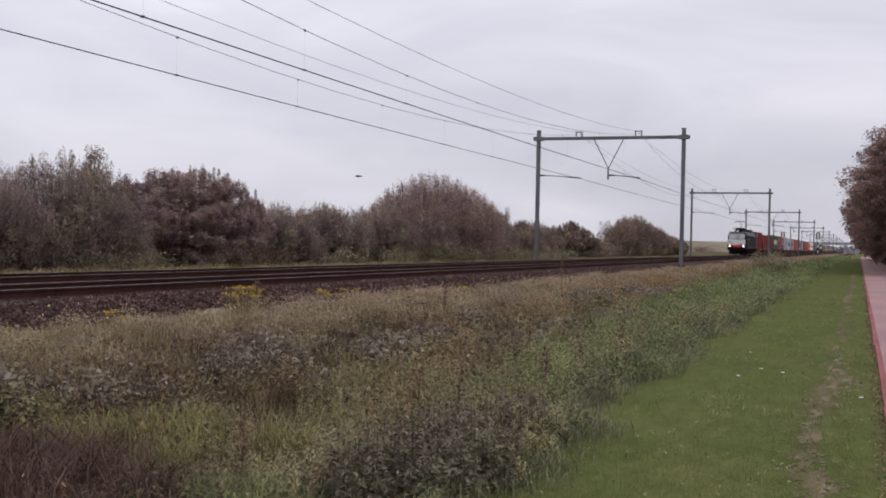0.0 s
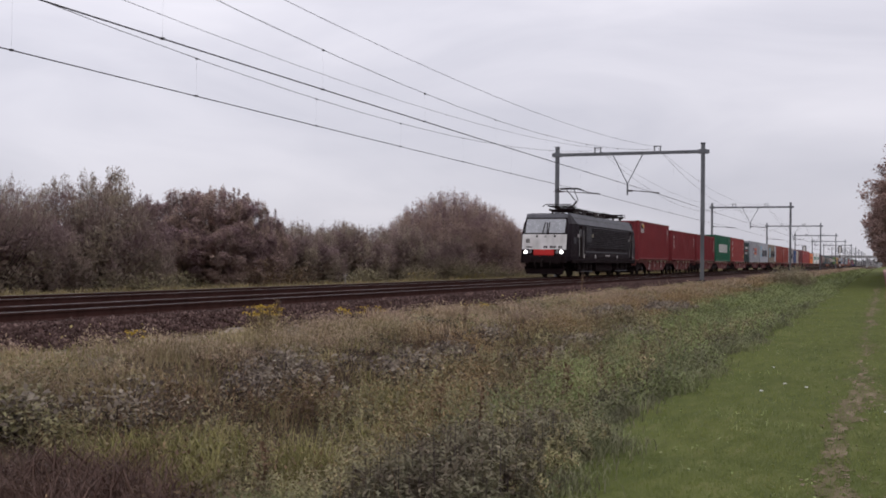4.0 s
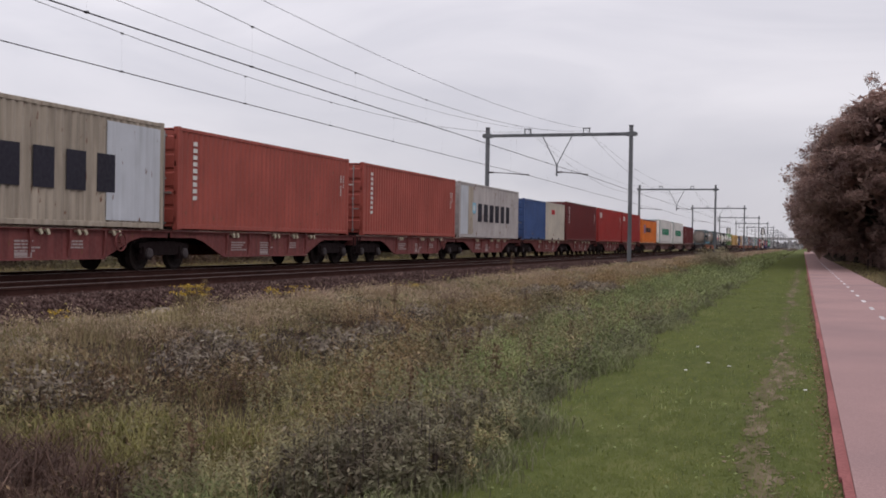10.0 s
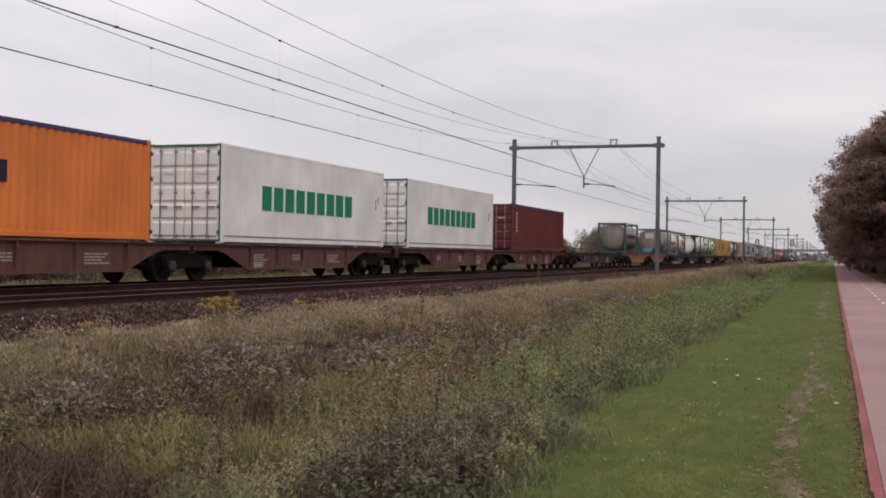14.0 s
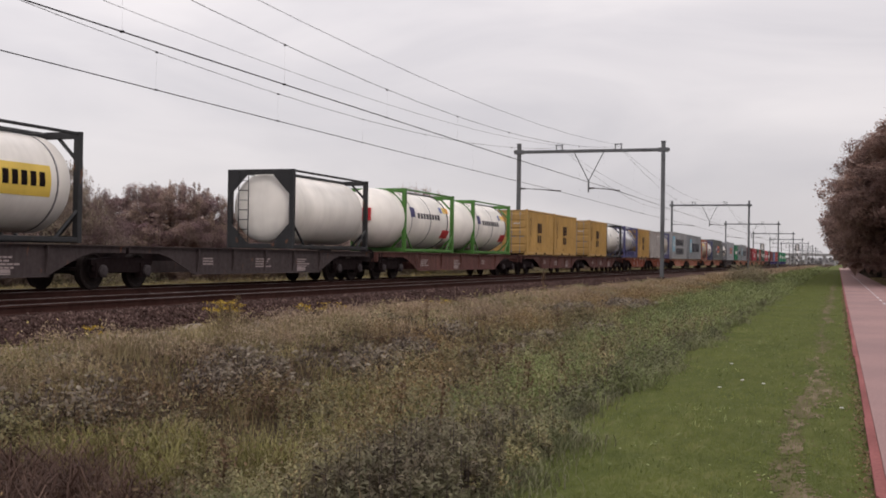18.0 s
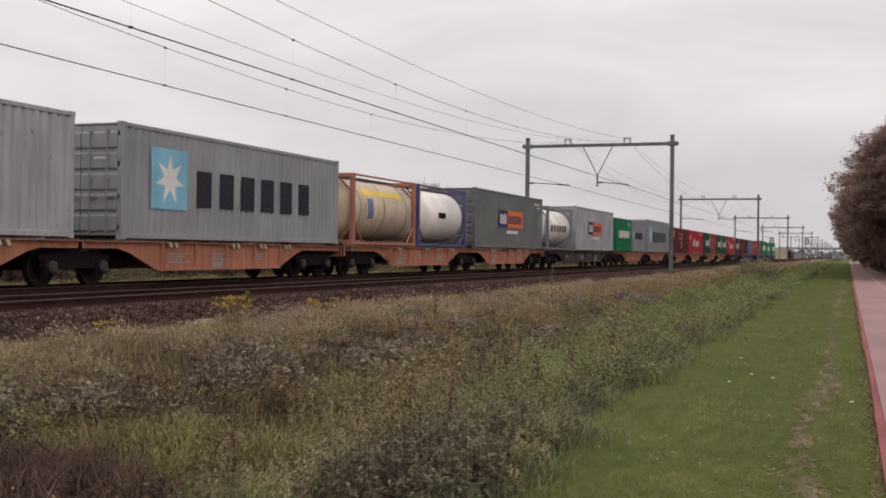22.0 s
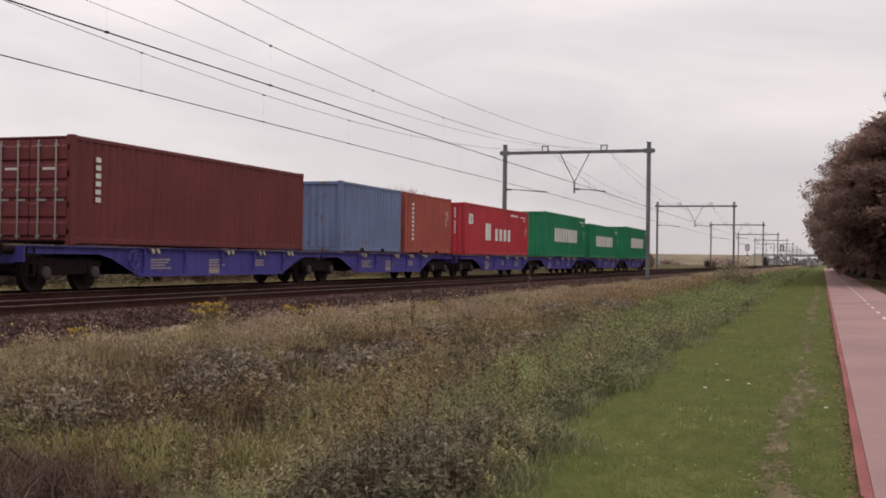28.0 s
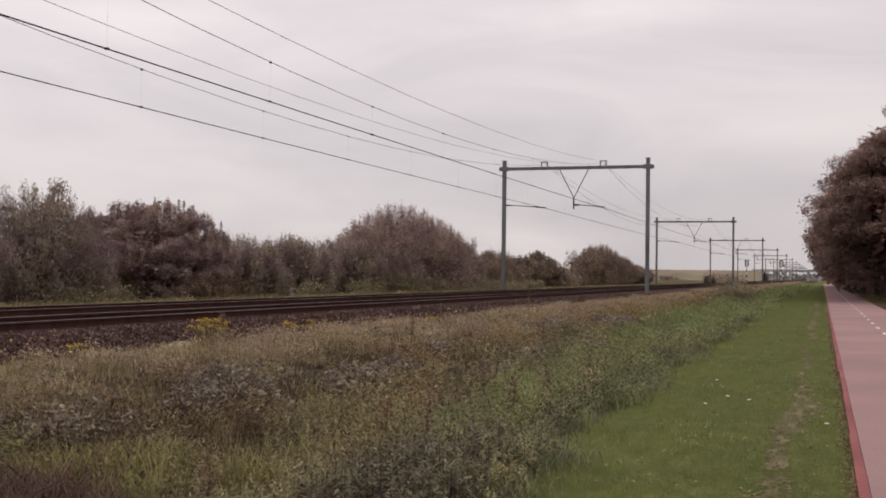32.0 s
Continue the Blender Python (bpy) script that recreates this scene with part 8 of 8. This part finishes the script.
# ---- far distance ----
dike = Shape()
sec = [(-46, -0.2), (-10, 6.5), (10, 6.5), (46, -0.2)]
dike.add([(x_, 700 + a, b * k_ - 0.3 * (1 - k_)) for x_, k_ in ((-900, 1.0), (-40, 0.95), (-33, 0.85)) for a, b in sec], [(i * 4 + j, i * 4 + j + 1, i * 4 + 5 + j, i * 4 + 4 + j) for i in range(2) for j in range(3)])
tagged(new("dike", dike.mesh("dike", M_DIKE)), "long grassy dike on the horizon", "dike", kind="structure")
for k in range(26):
    cx_ = -60 - k * 19 + 6 * math.sin(k * 1.7)
    if k < 9:
        clump("far_bush", "distant dark bush before the dike", "bush", cx_ * 0.75, 560 + 30 * math.sin(k), 9, 6, 4.5 + 1.5 * math.sin(k * 2.3), 700, 1.0, G_BUSH, 0.6, 8, "far bushes")
# far woods: the grey-blue of distance haze is painted into the leaf colour
G_FAR = leafy("woods_painted_haze", [(0.0, (0.2, 0.2, 0.22)), (0.5, (0.25, 0.25, 0.27)), (1.0, (0.3, 0.3, 0.32))], patch=0.02)
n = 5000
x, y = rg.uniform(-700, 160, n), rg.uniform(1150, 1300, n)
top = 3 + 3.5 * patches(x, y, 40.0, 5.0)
stuff("distant_woods", leaves_mesh("distant_woods", np.stack([x, y, rg.uniform(0, 1, n) * top], -1), rg.uniform(4, 8, n), G_FAR, 0.0, 0.8), "band of woods on the horizon with haze painted into its colour", "woods")
bridge = thing("viaduct", "grey concrete viaduct crossing in the distance", "viaduct", at=pose(0, 760, 0))
part("deck", Shape().box(-44, 10, -5, 5, 5.9, 6.8), M_CONCRETE, bridge)
part("parapet", Shape().box(-44, 10, -5.2, -5.0, 6.8, 7.6), M_CONCRETE, bridge)
for x_ in (-30, -20, -9, -2):
    part("pier", Shape().bbox(x_ - 0.6, x_ + 0.6, -3, 3, -0.2, 5.9, 0.1), M_CONCRETE, bridge)


def signal(x, y):
    th = thing("railway_signal", "railway signal with black rim and pale face on banded post", "railway signal", "signals", at=pose(x, y, 0.2))
    for i in range(6):
        part("post_band", Shape().tube((0, 0, i * 0.8), (0, 0, i * 0.8 + 0.8), 0.16, 8), M_WHITE if i % 2 else M_UNDER, th)
    part("plate_edge", Shape().prism([(math.cos(a) * 0.58, 5.7 + math.sin(a) * 0.55 + (0.5 if math.sin(a) > 0 else -0.5)) for a in [i * math.pi / 8 for i in range(16)]], "y", -0.02, 0.02), M_UNDER, th, "black rim")
    part("plate", Shape().prism([(math.cos(a) * 0.33, 5.7 + math.sin(a) * 0.36 + (0.5 if math.sin(a) > 0 else -0.5)) for a in [i * math.pi / 8 for i in range(16)]], "y", -0.05, -0.021), M_WHITE, th, "pale face")
    return th


signal(-20.6, 330)
signal(-11.2, 334)
M_RUSTY_POST = soil("weathered_marker_paint", [(0.3, (0.22, 0.19, 0.17)), (0.7, (0.34, 0.3, 0.27))], 8.0, 40, 0.2, 0.01)
marker = thing("track_marker", "small pale marker post beside the track", "marker post", at=pose(-22.2, 44.2, 0.1))
part("post", Shape().bbox(-0.02, 0.02, -0.02, 0.02, 0, 0.8, 0.005), M_RUSTY_POST, marker)
part("crosspiece", Shape().bbox(-0.02, 0.02, -0.17, 0.17, 0.74, 0.78, 0.005), M_RUSTY_POST, marker)
for d in (-0.16, 0.16):
    part("peg", Shape().bbox(-0.015, 0.015, d - 0.015, d + 0.015, 0.78, 0.86, 0.004), M_RUSTY_POST, marker)

# ---- a bird ----
bird = thing("bird", "small black bird flying over the bushes", "bird")
part("body", Shape().lathe([(-0.24, 0.01), (-0.18, 0.05), (-0.05, 0.08), (0.1, 0.06), (0.2, 0.025), (0.3, 0.04)], "y", (0, 0, 0), 10), M_BLACK, bird)
WINGS = []
for d in (1, -1):
    w = part("wing", Shape().add([(0, -0.12, 0.0), (d * 0.3, -0.14, 0.02), (d * 0.52, 0.02, 0.0), (d * 0.28, 0.1, 0.0), (0, 0.12, 0.0), (0, 0.0, 0.03), (d * 0.28, -0.02, 0.035)],
                               [(0, 1, 6, 5), (1, 2, 6), (2, 3, 6), (3, 4, 5, 6), (0, 4, 3, 2, 1)]), M_BLACK, bird)
    WINGS.append((w, d))

# ---- sleepers ----
for t_ in tracks:
    me = shared("sleeper", lambda: Shape().prism([(-0.15, 0.30), (0.15, 0.30), (0.13, 0.515), (-0.13, 0.515)], "x", -1.26, 1.26).mesh("sleeper"))
    for i in range(-36, 200):
        part("sleeper", me, M_SLEEPER, t_, at=Matrix.Translation((0, 8 + i * 0.6, 0)))
    s = Shape()
    for i in range(200, 640):
        s.box(-1.26, 1.26, 8 + i * 0.6 - 0.14, 8 + i * 0.6 + 0.14, 0.3, 0.515)
    tagged(part("far_sleepers", s, M_SLEEPER, t_), kind="stuff")


# ---- what moves ----
ROW_TIMES = (0, 3, 5, *range(6, 21), 20.4, 21, 22, 24, 26, 28, 30, 32)


def motions():
    for ob, s, z in MOVING:
        walk(ob, [(t, pose(TRACK_FAR, train_y(s, t), RAIL_Z + z)) for t in ROW_TIMES])
    # the bird crosses to the far side of the fields
    flight = [(0.0, -33.8, 72.3, 6.29), (0.5, -38.9, 69.7, 6.07), (1.0, -43.7, 66.8, 6.71), (1.5, -48.1, 63.7, 7.16), (2.0, -52.1, 60.4, 7.89), (2.3, -54.4, 58.3, 7.92), (4.0, -68.0, 47.0, 12.0), (32.0, -300.0, -100.0, 30.0)]
    walk(bird, [(t, pose(x, y, z, 0, 0, -58)) for t, x, y, z in flight])
    for w, d in WINGS:
        walk(w, [(k * 0.1, pose(0, 0, 0, 0, -d * 44 * math.sin(k * 1.4), 0)) for k in range(27)] + [(32.0, pose(0, 0, 0))])


motions()
